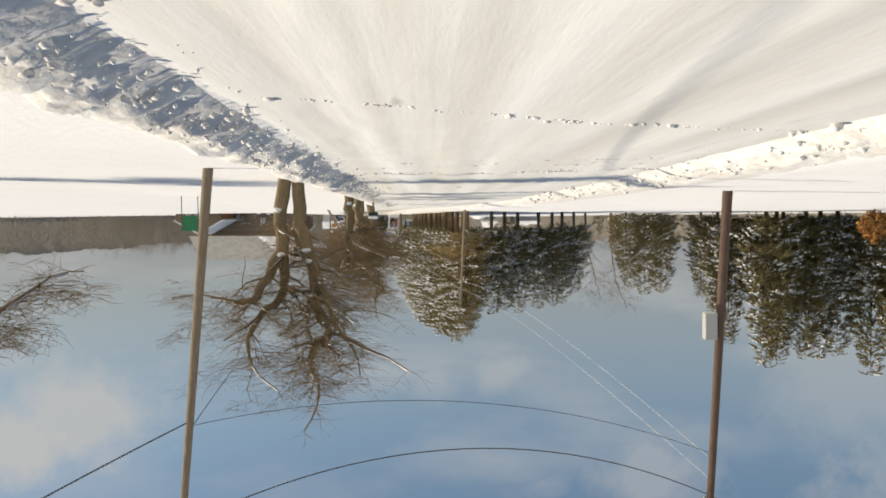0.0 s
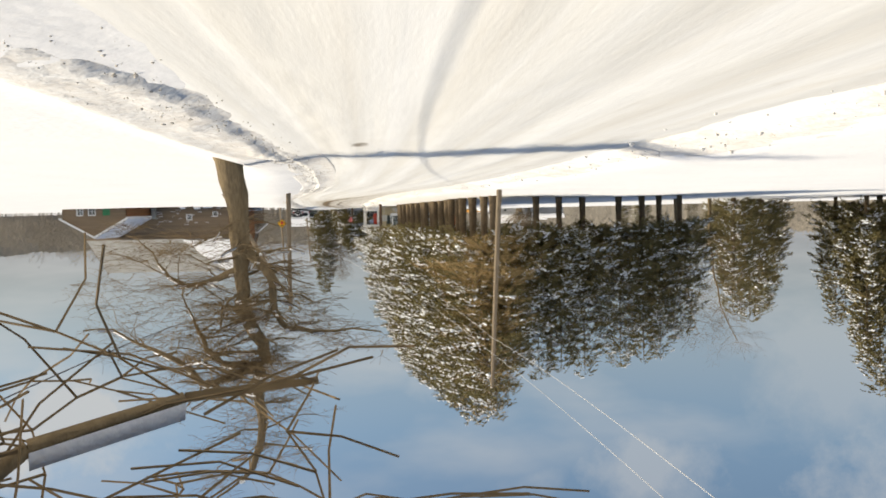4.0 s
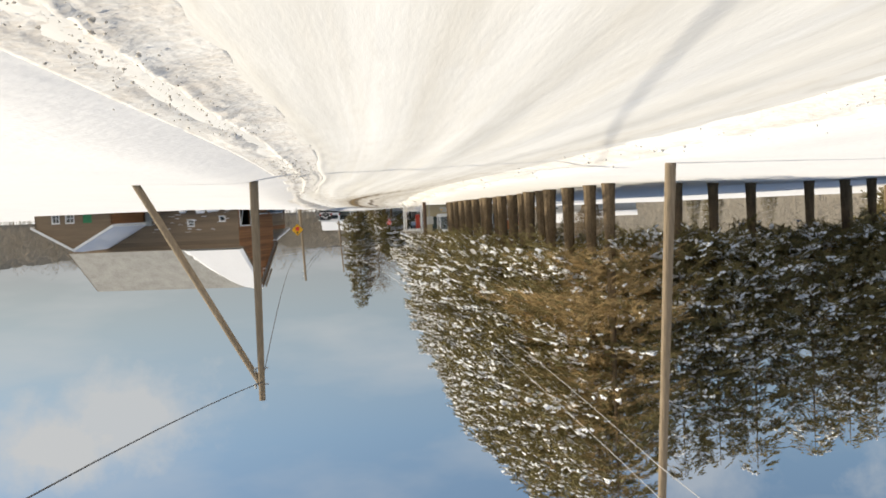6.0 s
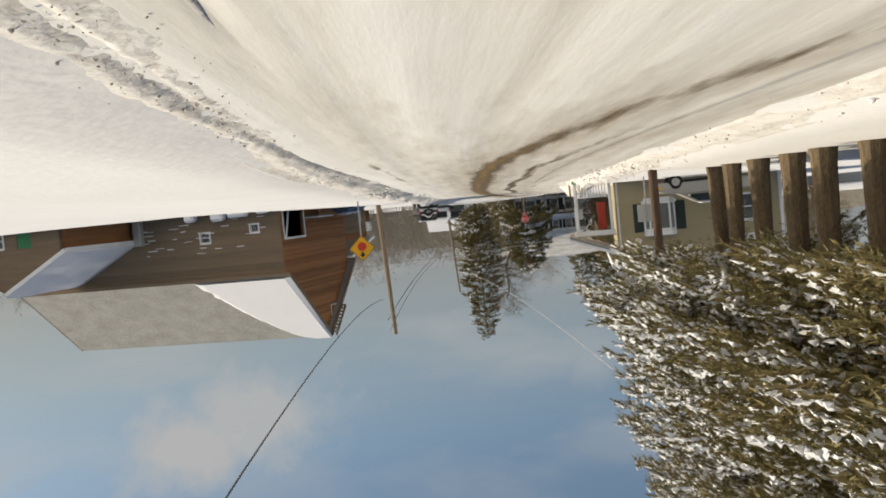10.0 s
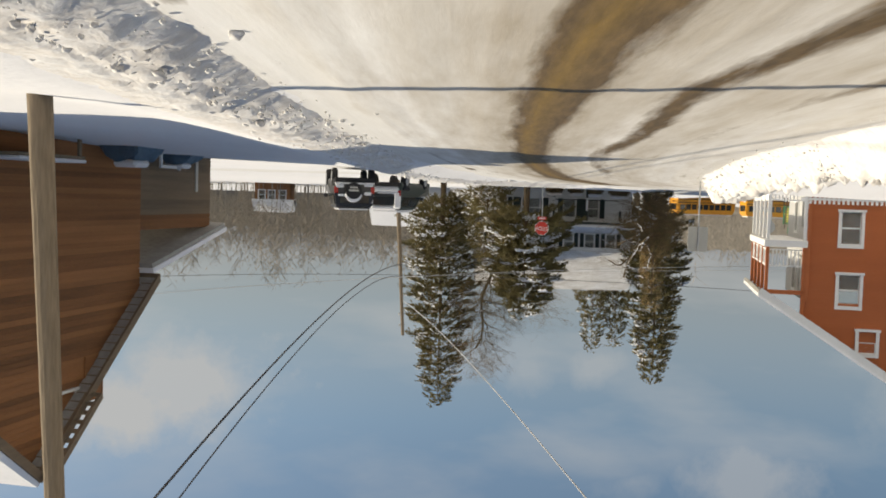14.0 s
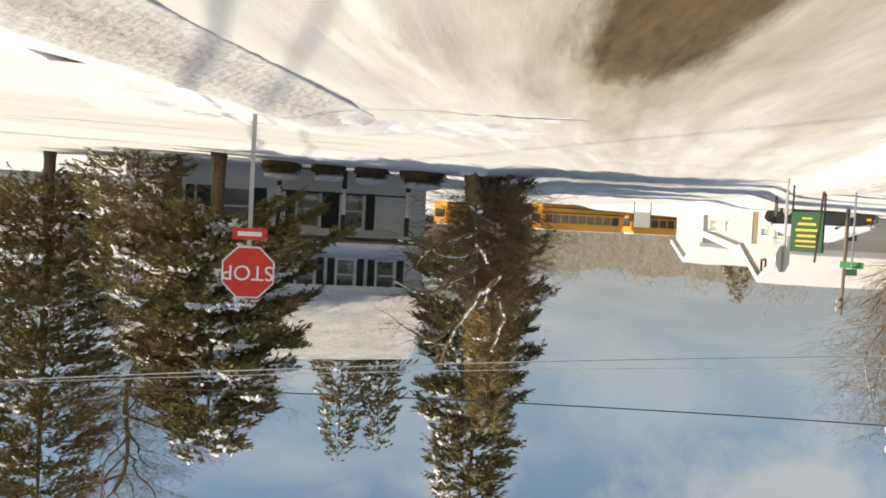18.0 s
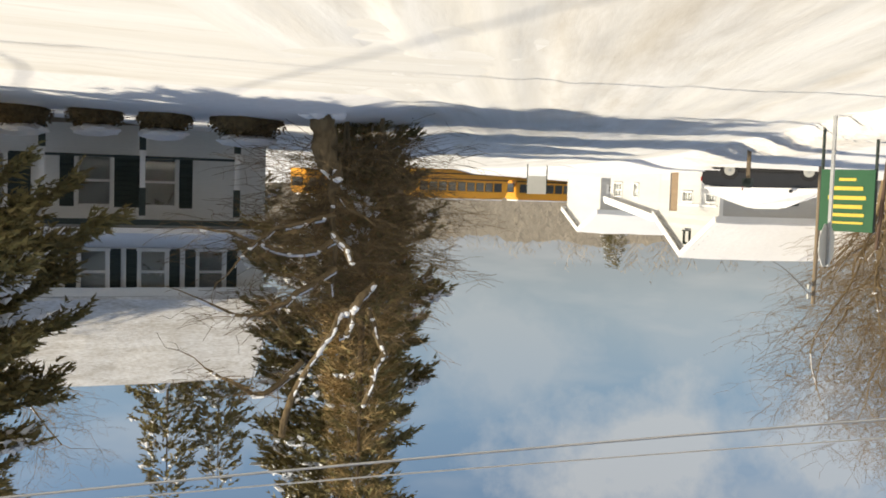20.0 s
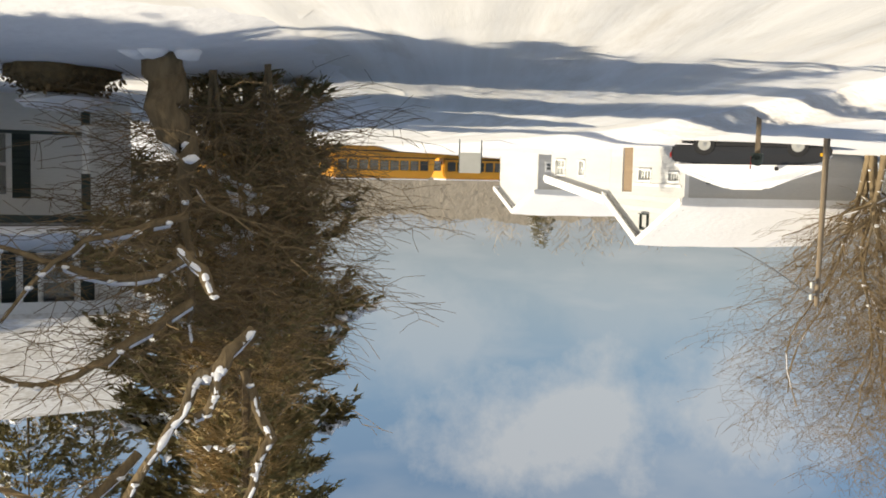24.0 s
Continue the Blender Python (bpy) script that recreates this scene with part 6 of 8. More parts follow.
def build_tan_house():
    W, D, E, R = 8.3, 10.0, 5.0, 8.9
    h = thing("tan_house", place(0.35, 187.0, 1.3, 0), "tan two-storey clapboard house with dark green shutters", "house")
    holes = [(5.55, 6.75, 1.55, 2.95), (5.95, 7.0, 3.85, 5.0), (1.3, 2.1, 1.5, 2.8), (1.5, 2.3, 3.6, 4.75), (3.5, 4.4, 5.9, 7.0)]
    wall(h, I4, W, -0.5, E, holes[:4], M_TAN, gable=(W / 2, R))
    clip = lambda z: (0, W) if z < E else ((z - E) / (R - E) * W / 2 + 0.05, W - (z - E) / (R - E) * W / 2 - 0.05)
    clapboards(h, I4, 0, W, 0, R - 0.4, 0.2, M_TAN, clip, holes[:4], 0.02)
    window(h, I4, *holes[0], M_WHITE, M_SHUTTER, cols=1, rows=1, trim=0.22)
    window(h, I4, *holes[1], M_WHITE, M_SHUTTER)
    window(h, I4, *holes[2], M_WHITE, M_SHUTTER)
    window(h, I4, *holes[3], M_WHITE, M_SHUTTER)
    bay_line = [(5.35, 0.0), (5.62, -0.42), (6.68, -0.42), (6.95, 0.0)]
    for z0, z1, grow, material, name in ((1.25, 1.5, 0.0, M_WHITE, "bay_base"), (2.95, 3.05, 0.03, M_WHITE, "bay_cornice"), (3.05, 3.22, 0.05, M_SNOW, "bay_snow")):
        bm = bmesh.new()
        ring = [[bm.verts.new((x + (grow if x > 6 else -grow), y - (grow if y < 0 else -0.03), z)) for x, y in bay_line] for z in (z0, z1)]
        bm.faces.new(ring[0]); bm.faces.new(ring[1][::-1])
        for k in range(4):
            bm.faces.new((ring[0][k], ring[0][(k + 1) % 4], ring[1][(k + 1) % 4], ring[1][k]))
        bmesh.ops.recalc_face_normals(bm, faces=bm.faces[:])
        part(name, bm, material, h)
    for (xa, ya), (xb, yb) in zip(bay_line, bay_line[1:]):
        m = Matrix.Translation((xa, ya, 0)) @ Matrix.Rotation(math.atan2(yb - ya, xb - xa), 4, "Z")
        ln = math.hypot(xb - xa, yb - ya)
        sash = tpart("bay_sash", boxes((0, ln, 0, 0.06, 1.5, 1.58), (0, ln, 0, 0.06, 2.87, 2.95), (0, 0.07, 0, 0.06, 1.58, 2.87), (ln - 0.07, ln, 0, 0.06, 1.58, 2.87)), M_WHITE, h, m)
        tpart("pane", boxes((0.07, ln - 0.07, 0.02, 0.03, 1.58, 2.87)), M_GLASS, sash, m).visible_shadow = False
    tpart("hung_cloth", boxes((8.85, 9.3, 1.6, 1.63, 1.25, 2.7), bevel=0.01), M_REDDOOR, h, I4, "red cloth hung in the porch")
    tpart("downpipe", boxes((8.3, 8.38, -0.12, -0.04, -0.2, 4.9)), M_TAN, h, I4)
    wall(h, RZ(90, W, 0), D, -0.5, E, [(1.0, 1.9, -0.1, 2.1)], M_TAN)
    part("door", boxes((W - 0.12, W - 0.06, 1.0, 1.9, -0.1, 2.1)), M_REDDOOR, h, "red front door")
    wall(h, RZ(180, W, D), W, -0.5, E, [], M_TAN, gable=(W / 2, R))
    wall(h, RZ(-90, 0, D), D, -0.5, E, [], M_TAN)
    gable_roof(h, RZ(90, W, 0), 0, D, 0, W, E, R, 0.5, 0.45, snow=0.15, fascia=M_WHITE)
    for x, wd in ((W - 0.02, 0.16), (0, 0.16)):
        part("corner_board", boxes((x - wd / 2, x + wd / 2, -0.035, 0.02, -0.4, E)), M_WHITE, h)
    # side porch
    part("porch_floor", boxes((W + 0.2, W + 2.2, 0.0, 3.2, -0.3, -0.1)), M_POLE, h)
    part("porch_skirt", boxes((W + 0.2, W + 2.25, -0.05, 0.0, -0.45, 0.15), bevel=0.01), M_GREENMETAL, h, "green lattice skirt under the porch")
    for x, y in ((W + 2.1, 0.08), (W + 2.1, 3.1), (W + 0.3, 0.08)):
        part("post", boxes((x - 0.08, x + 0.08, y - 0.08, y + 0.08, -0.1, 2.75), bevel=0.012), M_WHITE, h)
    part("porch_beam", boxes((W + 0.15, W + 2.3, 0.0, 0.14, 2.7, 2.95)), M_WHITE, h)
    porch_rail(h, RZ(0, 0, 0.08), W + 0.4, W + 2.0, 0.15, 0.95, M_WHITE)
    porch_rail(h, RZ(90, W + 2.1, 0.1), 0.0, 2.9, 0.15, 0.95, M_WHITE)
    bm = bmesh.new()
    slab(bm, [(W + 2.6, -0.4, 3.0), (W + 2.6, 3.6, 3.0), (W, 3.6, 3.95), (W, -0.4, 3.95)], 0.14)
    part("porch_roof", bm, M_SHINGLE, h)
    bm = bmesh.new()
    slab(bm, [(W + 2.62, -0.42, 3.16), (W + 2.62, 3.62, 3.16), (W, 3.62, 4.11), (W, -0.42, 4.11)], 0.14)
    part("porch_roof_snow", bm, M_SNOW, h)
    part("porch_gable", boxes((W + 0.02, W + 2.3, 0.02, 0.12, 2.95, 3.0)), M_TAN, h)
    return h


build_tan_house()


def build_red_house():
    W, D, E, R = 8.6, 6.8, 5.2, 8.6
    h = thing("red_house", place(-2.35, 220.3, 1.5, 7) @ Matrix.Scale(0.93, 4), "bright red clapboard house with white trim and two-storey porch", "house")
    holes = [(6.45, 7.25, 1.25, 2.65), (6.4, 7.25, 3.95, 5.3), (3.6, 4.5, 1.25, 2.65), (3.6, 4.5, 3.95, 5.3), (1.0, 1.9, 1.25, 2.65), (5.65, 6.35, 6.35, 7.3)]
    ax = 4.6
    wall(h, I4, W, -0.5, E, holes[:5], M_RED, gable=None)
    # gable: the slope towards the porch runs on over it
    bm = bmesh.new()
    zr = lambda x: R - 0.644 * (x - ax)
    top = [(0, E), (W, E), (W, zr(W)), (ax, R), (0, E + 0.2)]
    hx0, hx1, hz0, hz1 = holes[5]
    fr = [bm.verts.new((x, 0, z)) for x, z in top]
    bk = [bm.verts.new((x, 0.2, z)) for x, z in top]
    bm.faces.new(fr); bm.faces.new(bk[::-1])
    for i in range(5):
        bm.faces.new((fr[i], bk[i], bk[(i + 1) % 5], fr[(i + 1) % 5]))
    bmesh.ops.recalc_face_normals(bm, faces=bm.faces[:])
    part("gable_wall", bm, M_RED, h)
    def clip(z):
        a = 0 if z < E else max(0, ax * (z - E - 0.2) / (R - E - 0.2))
        b2 = W if z < zr(W) else ax + (R - z) / 0.644
        return a + 0.04, b2 - 0.04
    clapboards(h, I4, 0, W, 0, R - 0.3, 0.16, M_RED, clip, holes[:5], 0.02)
    for w in holes[:5]:
        window(h, I4, *w, M_WHITE, trim=0.13)
    window(h, RZ(0, 0, -0.08), *holes[5], M_WHITE, trim=0.13)
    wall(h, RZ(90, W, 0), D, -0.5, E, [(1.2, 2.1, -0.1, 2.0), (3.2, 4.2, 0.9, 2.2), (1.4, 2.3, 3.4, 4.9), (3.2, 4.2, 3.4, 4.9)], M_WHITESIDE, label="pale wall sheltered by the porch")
    for w in ((3.2, 4.2, 0.9, 2.2), (1.4, 2.3, 3.4, 4.9), (3.2, 4.2, 3.4, 4.9)):
        window(h, RZ(90, W, 0), *w, M_WHITE)
    wall(h, RZ(180, W, D), W, -0.5, E, [], M_RED)
    wall(h, RZ(-90, 0, D), D, -0.5, E, [], M_RED)
    # roof slopes
    for (xa, za), (xb, zb) in (((ax, R), (10.6, zr(10.6))), ((ax, R), (-0.4, E + 0.2 - 0.36))):
        for name, dz, th, material in (("roof", 0.12, 0.14, M_SHINGLE), ("roof_snow", 0.28, 0.15, M_SNOW)):
            bm = bmesh.new()
            slab(bm, [(xa, -0.4, za + dz), (xb, -0.4, zb + dz), (xb, D + 0.4, zb + dz), (xa, D + 0.4, za + dz)], th)
            part(name, bm, material, h)
        bm = bmesh.new()
        slab(bm, [(xa, -0.46, za + 0.16), (xa, -0.40, za + 0.16), (xb, -0.40, zb + 0.16), (xb, -0.46, zb + 0.16)], 0.30)
        part("rake_board", bm, M_WHITE, h)
    # two-storey side porch
    px0, px1, py0, py1 = W, 10.3, -0.1, 6.9
    part("porch_floor", boxes((px0, px1, py0, py1, -0.25, -0.05)), M_POLE, h)
    part("porch_skirt", boxes((px0, px1 + 0.03, py0 - 0.03, py1, -0.9, -0.25)), M_WHITE, h)
    part("balcony_floor", boxes((px0, px1 + 0.1, py0 - 0.1, py1, 2.55, 2.85), bevel=0.02), M_WHITE, h, "white balcony edge")
    for i in range(5):
        y = py0 + 0.1 + (py1 - py0 - 0.2) * i / 4
        part("porch_post", boxes((px1 - 0.14, px1, y - 0.07, y + 0.07, -0.05, 2.55), bevel=0.012), M_WHITE, h)
        part("balcony_post", boxes((px1 - 0.14, px1, y - 0.07, y + 0.07, 2.85, zr(px1) - 0.02), bevel=0.012), M_RED, h)
    for x in (px0 + 0.1,):
        part("porch_post", boxes((x - 0.08, x + 0.08, py0, py0 + 0.16, -0.9, 2.55), bevel=0.012), M_WHITE, h)
        part("balcony_post", boxes((x - 0.08, x + 0.08, py0, py0 + 0.16, 2.85, zr(x) - 0.02), bevel=0.012), M_RED, h)
    part("balcony_beam", boxes((px0, px1, py0, py0 + 0.12, zr(px1) - 0.2, zr(px1) - 0.02)), M_RED, h)
    porch_rail(h, RZ(0, 0, py0 + 0.06), px0 + 0.2, px1 - 0.15, 0.05, 0.85, M_WHITE)
    porch_rail(h, RZ(0, 0, py0 + 0.06), px0 + 0.2, px1 - 0.15, 2.95, 3.7, M_WHITE)
    porch_rail(h, RZ(90, px1 - 0.07, py0), 0.2, py1 - py0, 2.95, 3.7, M_WHITE)
    part("porch_screen", boxes((px1 - 0.09, px1 - 0.05, py0 + 0.2, py1, -0.05, 0.85)), M_WHITE, h)
    # fence of white pickets before the wall
    for i in range(34):
        x = 2.8 + i * 0.185
        part("picket", boxes((x, x + 0.09, -1.5, -1.46, -0.4, 0.95)), M_WHITE, h)
    part("fence_rail", boxes((2.7, 9.1, -1.46, -1.42, -0.1, 0.0), (2.7, 9.1, -1.46, -1.42, 0.7, 0.8)), M_WHITE, h)
    part("corner_post", boxes((W - 0.12, W + 0.06, -0.1, 0.08, -0.4, E)), M_RED, h)
    part("downpipe", boxes((4.75, 4.9, -0.14, -0.02, -0.4, 4.2)), M_WHITE, h)
    # front bay roof
    part("bay", boxes((1.9, 4.4, -2.2, -0.02, -0.5, 2.4), bevel=0.02), M_WHITE, h, "white front bay")
    part("bay_roof_snow", boxes((1.7, 4.7, -2.5, -0.02, 2.4, 2.75), bevel=0.10), M_SNOW, h)
    return h


build_red_house()


def build_white_house():
    W, D, E, R = 12.0, 8.4, 4.9, 8.0
    h = thing("white_house", place(9.2, 258.0, 1.7, 0), "white two-storey house with dark shutters and snow-covered porch roof", "house")
    ups = [(x, x + 0.72, 3.45, 4.7) for x in (1.2, 2.85, 4.5, 6.3, 8.6, 10.4)]
    lows = [(2.6, 3.5, 0.75, 2.15), (4.4, 5.3, 0.75, 2.15), (7.2, 8.6, 0.75, 2.2), (9.8, 10.6, 0.75, 2.2), (1.05, 1.2, 0.2, 0.4)]
    wall(h, I4, W, -0.4, E, ups + lows[:4], M_HOUSEWHITE)
    clapboards(h, I4, 0, W, 0, E, 0.2, M_HOUSEWHITE, skip=ups + lows[:4], proud=0.018)
    for w in ups + lows[:4]:
        window(h, I4, *w, M_WHITE, M_SHUTTER, trim=0.09)
    sw = [(2.2, 3.0, 0.7, 2.2), (2.2, 3.0, 3.4, 4.7), (5.4, 6.2, 3.4, 4.7)]
    wall(h, RZ(-90, 0, D), D, -0.4, E, sw, M_HOUSEWHITE, gable=(D / 2, R))
    for w in sw:
        window(h, RZ(-90, 0, D), *w, M_WHITE, M_SHUTTER)
    wall(h, RZ(90, W, 0), D, -0.4, E, [], M_HOUSEWHITE, gable=(D / 2, R))
    wall(h, RZ(180, W, D), W, -0.4, E, [], M_HOUSEWHITE)
    gable_roof(h, I4, 0, W, 0, D, E, R, 0.4, 0.35, snow=0.14, fascia=M_WHITE, cover=M_THINSNOW)
    # porch with a pent roof
    bm = bmesh.new()
    slab(bm, [(0.6, -2.3, 2.65), (6.6, -2.3, 2.65), (6.6, 0, 3.2), (0.6, 0, 3.2)], 0.14)
    part("porch_roof", bm, M_SHINGLE, h)
    bm = bmesh.new()
    slab(bm, [(0.55, -2.35, 2.82), (6.65, -2.35, 2.82), (6.65, 0, 3.37), (0.55, 0, 3.37)], 0.15)
    part("porch_roof_snow", bm, M_SNOW, h)
    part("porch_gutter", boxes((0.6, 6.6, -2.36, -2.28, 2.45, 2.6)), M_SHUTTER, h, "dark porch gutter")
    for x in (1.1, 3.6, 6.1):
        p = part("porch_post", boxes((x - 0.07, x + 0.07, -2.2, -2.06, -0.2, 2.5)), M_WHITE, h)
        for z in (0.25, 2.0):
            part("band", boxes((x - 0.085, x + 0.085, -2.215, -2.045, z - 0.4, z + 0.35)), M_SHUTTER, p)
    part("porch_floor", boxes((0.7, 6.5, -2.3, 0, -0.4, -0.15)), M_POLE, h)
    part("handrail", boxes((1.1, 6.1, -2.16, -2.1, 0.75, 0.82)), M_SHUTTER, h)
    part("chimney", boxes((8.6, 9.3, D / 2 - 0.35, D / 2 + 0.35, R - 0.4, R + 1.1), bevel=0.02), M_BARN, h)
    return h


build_white_house()


def build_white_barn():
    W, D, E, R = 7.2, 6.9, 2.42, 4.02
    a = radians(10.75)
    ux, uy = math.cos(a), math.sin(a)
    corner = Vector((-10.42, 263.1))
    h = thing("white_farm_building", place(corner.x - ux * W, corner.y - uy * W, 1.7, 10.75), "white farm building with a lean-to and snow-covered roof", "farm building")
    fw = [(W - 1.32, W - 0.86, 1.32, 1.62), (W - 3.46, W - 3.0, 1.24, 1.6)]
    wall(h, I4, W, -0.4, E, fw, M_WHITESIDE)
    clapboards(h, I4, 0, W, 0, E, 0.22, M_WHITESIDE, skip=fw, proud=0.02)
    for w in fw:
        window(h, I4, *w, M_SHUTTER, cols=3, rows=1, trim=0.03)
    part("corner_boards", boxes((W - 0.14, W + 0.03, -0.045, -0.02, -0.3, E)), M_WHITE, h)
    gm = RZ(90, W, 0)
    gw = [(2.85, 3.95, 1.2, 1.6), (0.45, 1.3, 1.3, 1.58), (2.9, 3.5, 2.95, 3.5), (4.6, 5.6, 0.0, 2.1)]
    wall(h, gm, D, -0.4, E, gw[:2] + gw[3:], M_WHITESIDE, gable=(D / 2, R))
    clip = lambda z: (0, D) if z < E else ((z - E) / (R - E) * D / 2 + 0.05, D - (z - E) / (R - E) * D / 2 - 0.05)
    clapboards(h, gm, 0, D, 0, R - 0.3, 0.22, M_WHITESIDE, clip, gw[:2] + gw[3:], 0.02)
    for w in gw[:2]:
        window(h, gm, *w, M_WHITE, cols=4, rows=1, trim=0.06)
    window(h, gm @ Matrix.Translation((0, -0.06, 0)), *gw[2], M_SHUTTER, rows=1, trim=0.05)
    tpart("sliding_door", boxes((4.6, 5.6, 0.05, 0.1, -0.1, 2.1), bevel=0.01), M_BARN_DARK, h, gm, "weathered brown door")
    tpart("string_course", boxes((0.2, 4.4, -0.06, -0.02, 1.72, 1.82)), M_WHITE, h, gm)
    wall(h, RZ(180, W, D), W, -0.4, E, [], M_WHITESIDE)
    wall(h, RZ(-90, 0, D), D, -0.4, E, [], M_WHITESIDE, gable=(D / 2, R))
    gable_roof(h, I4, 0, W, 0, D, E, R, 0.3, 0.25, snow=0.10, fascia=M_WHITE)
    # lean-to that carries the gable's line on to the back
    lw = [(3.0, 3.7, 0.85, 1.5), (5.6, 7.0, 0.8, 1.5)]
    lm = gm @ Matrix.Translation((D, -0.02, 0))
    wall(h, lm, 7.7, -0.4, 1.75, lw, M_WHITESIDE)
    for w in lw:
        window(h, lm, *w, M_WHITE, cols=3, rows=2, trim=0.06)
    bm = bmesh.new()
    for q in (0.0, 0.2):
        vs = [bm.verts.new(p) for p in ((0, q, 1.75), (7.7, q, 1.75), (0, q, 2.5))]
        bm.faces.new(vs)
    bmesh.ops.transform(bm, matrix=lm, verts=bm.verts[:])
    part("lean_to_gable", bm, M_WHITESIDE, h)
    for name, dz, th, material in (("lean_to_roof", 0.10, 0.12, M_SHINGLE), ("lean_to_snow", 0.20, 0.10, M_SNOW)):
        bm = bmesh.new()
        slab(bm, [(0, -0.25, 2.5 + dz), (8.0, -0.25, 1.72 + dz), (8.0, 5.0, 1.72 + dz), (0, 5.0, 2.5 + dz)], th)
        tpart(name, bm, material, h, lm)
    bm = bmesh.new()
    slab(bm, [(0, -0.30, 2.6), (0, -0.25, 2.6), (8.0, -0.25, 1.82), (8.0, -0.30, 1.82)], 0.28)
    tpart("rake_board", bm, M_WHITE, h, lm)
    # lower wing on the other end
    wall(h, RZ(0, -8.0, 1.6), 7.9, -0.4, 2.2, [(5.2, 6.4, 0.5, 1.9)], M_WHITESIDE)
    window(h, RZ(0, -8.0, 1.6), 5.2, 6.4, 0.5, 1.9, M_WHITE, cols=2, rows=1)
    for name, dz, th, material in (("wing_roof", 0.10, 0.12, M_SHINGLE), ("wing_snow", 0.22, 0.12, M_SNOW)):
        bm = bmesh.new()
        slab(bm, [(-8.2, 1.3, 2.15 + dz), (-0.3, 1.3, 2.15 + dz), (-0.3, 5.0, 3.1 + dz), (-8.2, 5.0, 3.1 + dz)], th)
        part(name, bm, material, h)
    b = thing("white_shed", place(-24.1, 282.3, 1.7, 10.75), "low white shed with a snowy roof", "shed")
    bw = [(3.4, 4.3, 0.5, 1.5), (6.2, 6.5, 0.9, 1.3), (6.9, 7.2, 0.9, 1.3), (7.5, 7.8, 0.9, 1.3)]
    wall(b, I4, 8.3, -0.4, 2.65, bw, M_WHITESIDE)
    clapboards(b, I4, 0, 8.3, 0, 2.65, 0.22, M_WHITESIDE, skip=bw, proud=0.02)
    for w in bw:
        window(b, I4, *w, M_WHITE, cols=3 if w[1] - w[0] > 0.5 else 1)
    wall(b, RZ(90, 8.3, 0), 8, -0.4, 2.65, [], M_WHITESIDE, gable=(4, 3.9))
    wall(b, RZ(180, 8.3, 8), 8.3, -0.4, 2.65, [], M_WHITESIDE)
    wall(b, RZ(-90, 0, 8), 8, -0.4, 2.65, [], M_WHITESIDE, gable=(4, 3.9))
    gable_roof(b, I4, 0, 8.3, 0, 8, 2.65, 3.9, 0.35, 0.3, snow=0.14, fascia=M_WHITE)


build_white_barn()


# small far houses beyond the vehicles and trees
def far_house(x, y, rz, w, d, e, r, wall_mat, label, z=None):
    h = thing("far_house", place(x, y, ground_z(x, y) if z is None else z, rz), label, "house", "far houses")
    holes = [(w * f, w * f + 0.8, 0.9, 2.1) for f in (0.15, 0.45, 0.72)]
    wall(h, I4, w, -0.3, e, holes, wall_mat)
    for q in holes:
        window(h, I4, *q, M_WHITE)
    wall(h, RZ(-90, 0, d), d, -0.3, e, [], wall_mat, gable=(d / 2, r))
    wall(h, RZ(90, w, 0), d, -0.3, e, [], wall_mat, gable=(d / 2, r))
    wall(h, RZ(180, w, d), w, -0.3, e, [], wall_mat)
    gable_roof(h, I4, 0, w, 0, d, e, r, 0.3, 0.3, snow=0.14, fascia=M_WHITE)


far_house(48, 302, -10, 4.6, 5, 2.3, 3.5, M_BARN, "small red house with white windows down the street")
far_house(27, 294, -5, 9, 7, 2.8, 4.6, M_WHITESIDE, "low white house with a snow-covered roof")


# ---- vehicles ----
def wheel(parent, x, y, r, w, side, rim_mat):
    bm = bmesh.new()
    tube(bm, (x - w / 2, y, r), (x + w / 2, y, r), r, r, 20)
    bmesh.ops.bevel(bm, geom=[e for e in bm.edges if len(e.link_faces) == 2 and abs(e.calc_face_angle(0)) > 1.0], offset=0.035, segments=2, affect="EDGES")
    t = part("wheel", bm, M_RUBBER, parent)
    part("rim", rod((x + side * (w / 2 - 0.04), y, r), (x + side * (w / 2 + 0.012), y, r), r * 0.62, r * 0.55, 16), rim_mat, t)
    part("hub", rod((x + side * (w / 2), y, r), (x + side * (w / 2 + 0.03), y, r), r * 0.2, r * 0.15, 10), M_METAL, t)


def profile_body(points, half, tuck, bevel=0.05):
    """A body from its side outline (y, z), narrowing towards the top by tuck."""
    bm = bmesh.new()
    zmax = max(z for _, z in points)
    zb = min(z for _, z in points)
    a = [bm.verts.new((-(half - tuck * max(0, (z - zb) / (zmax - zb) - 0.5) * 2), y, z)) for y, z in points]
    b2 = [bm.verts.new((half - tuck * max(0, (z - zb) / (zmax - zb) - 0.5) * 2, y, z)) for y, z in points]
    bm.faces.new(a); bm.faces.new(b2[::-1])
    k = len(points)
    for i in range(k):
        bm.faces.new((a[i], b2[i], b2[(i + 1) % k], a[(i + 1) % k]))
    bmesh.ops.recalc_face_normals(bm, faces=bm.faces[:])
    if bevel:
        bmesh.ops.bevel(bm, geom=bm.edges[:], offset=bevel, segments=2, affect="EDGES")
    return bm


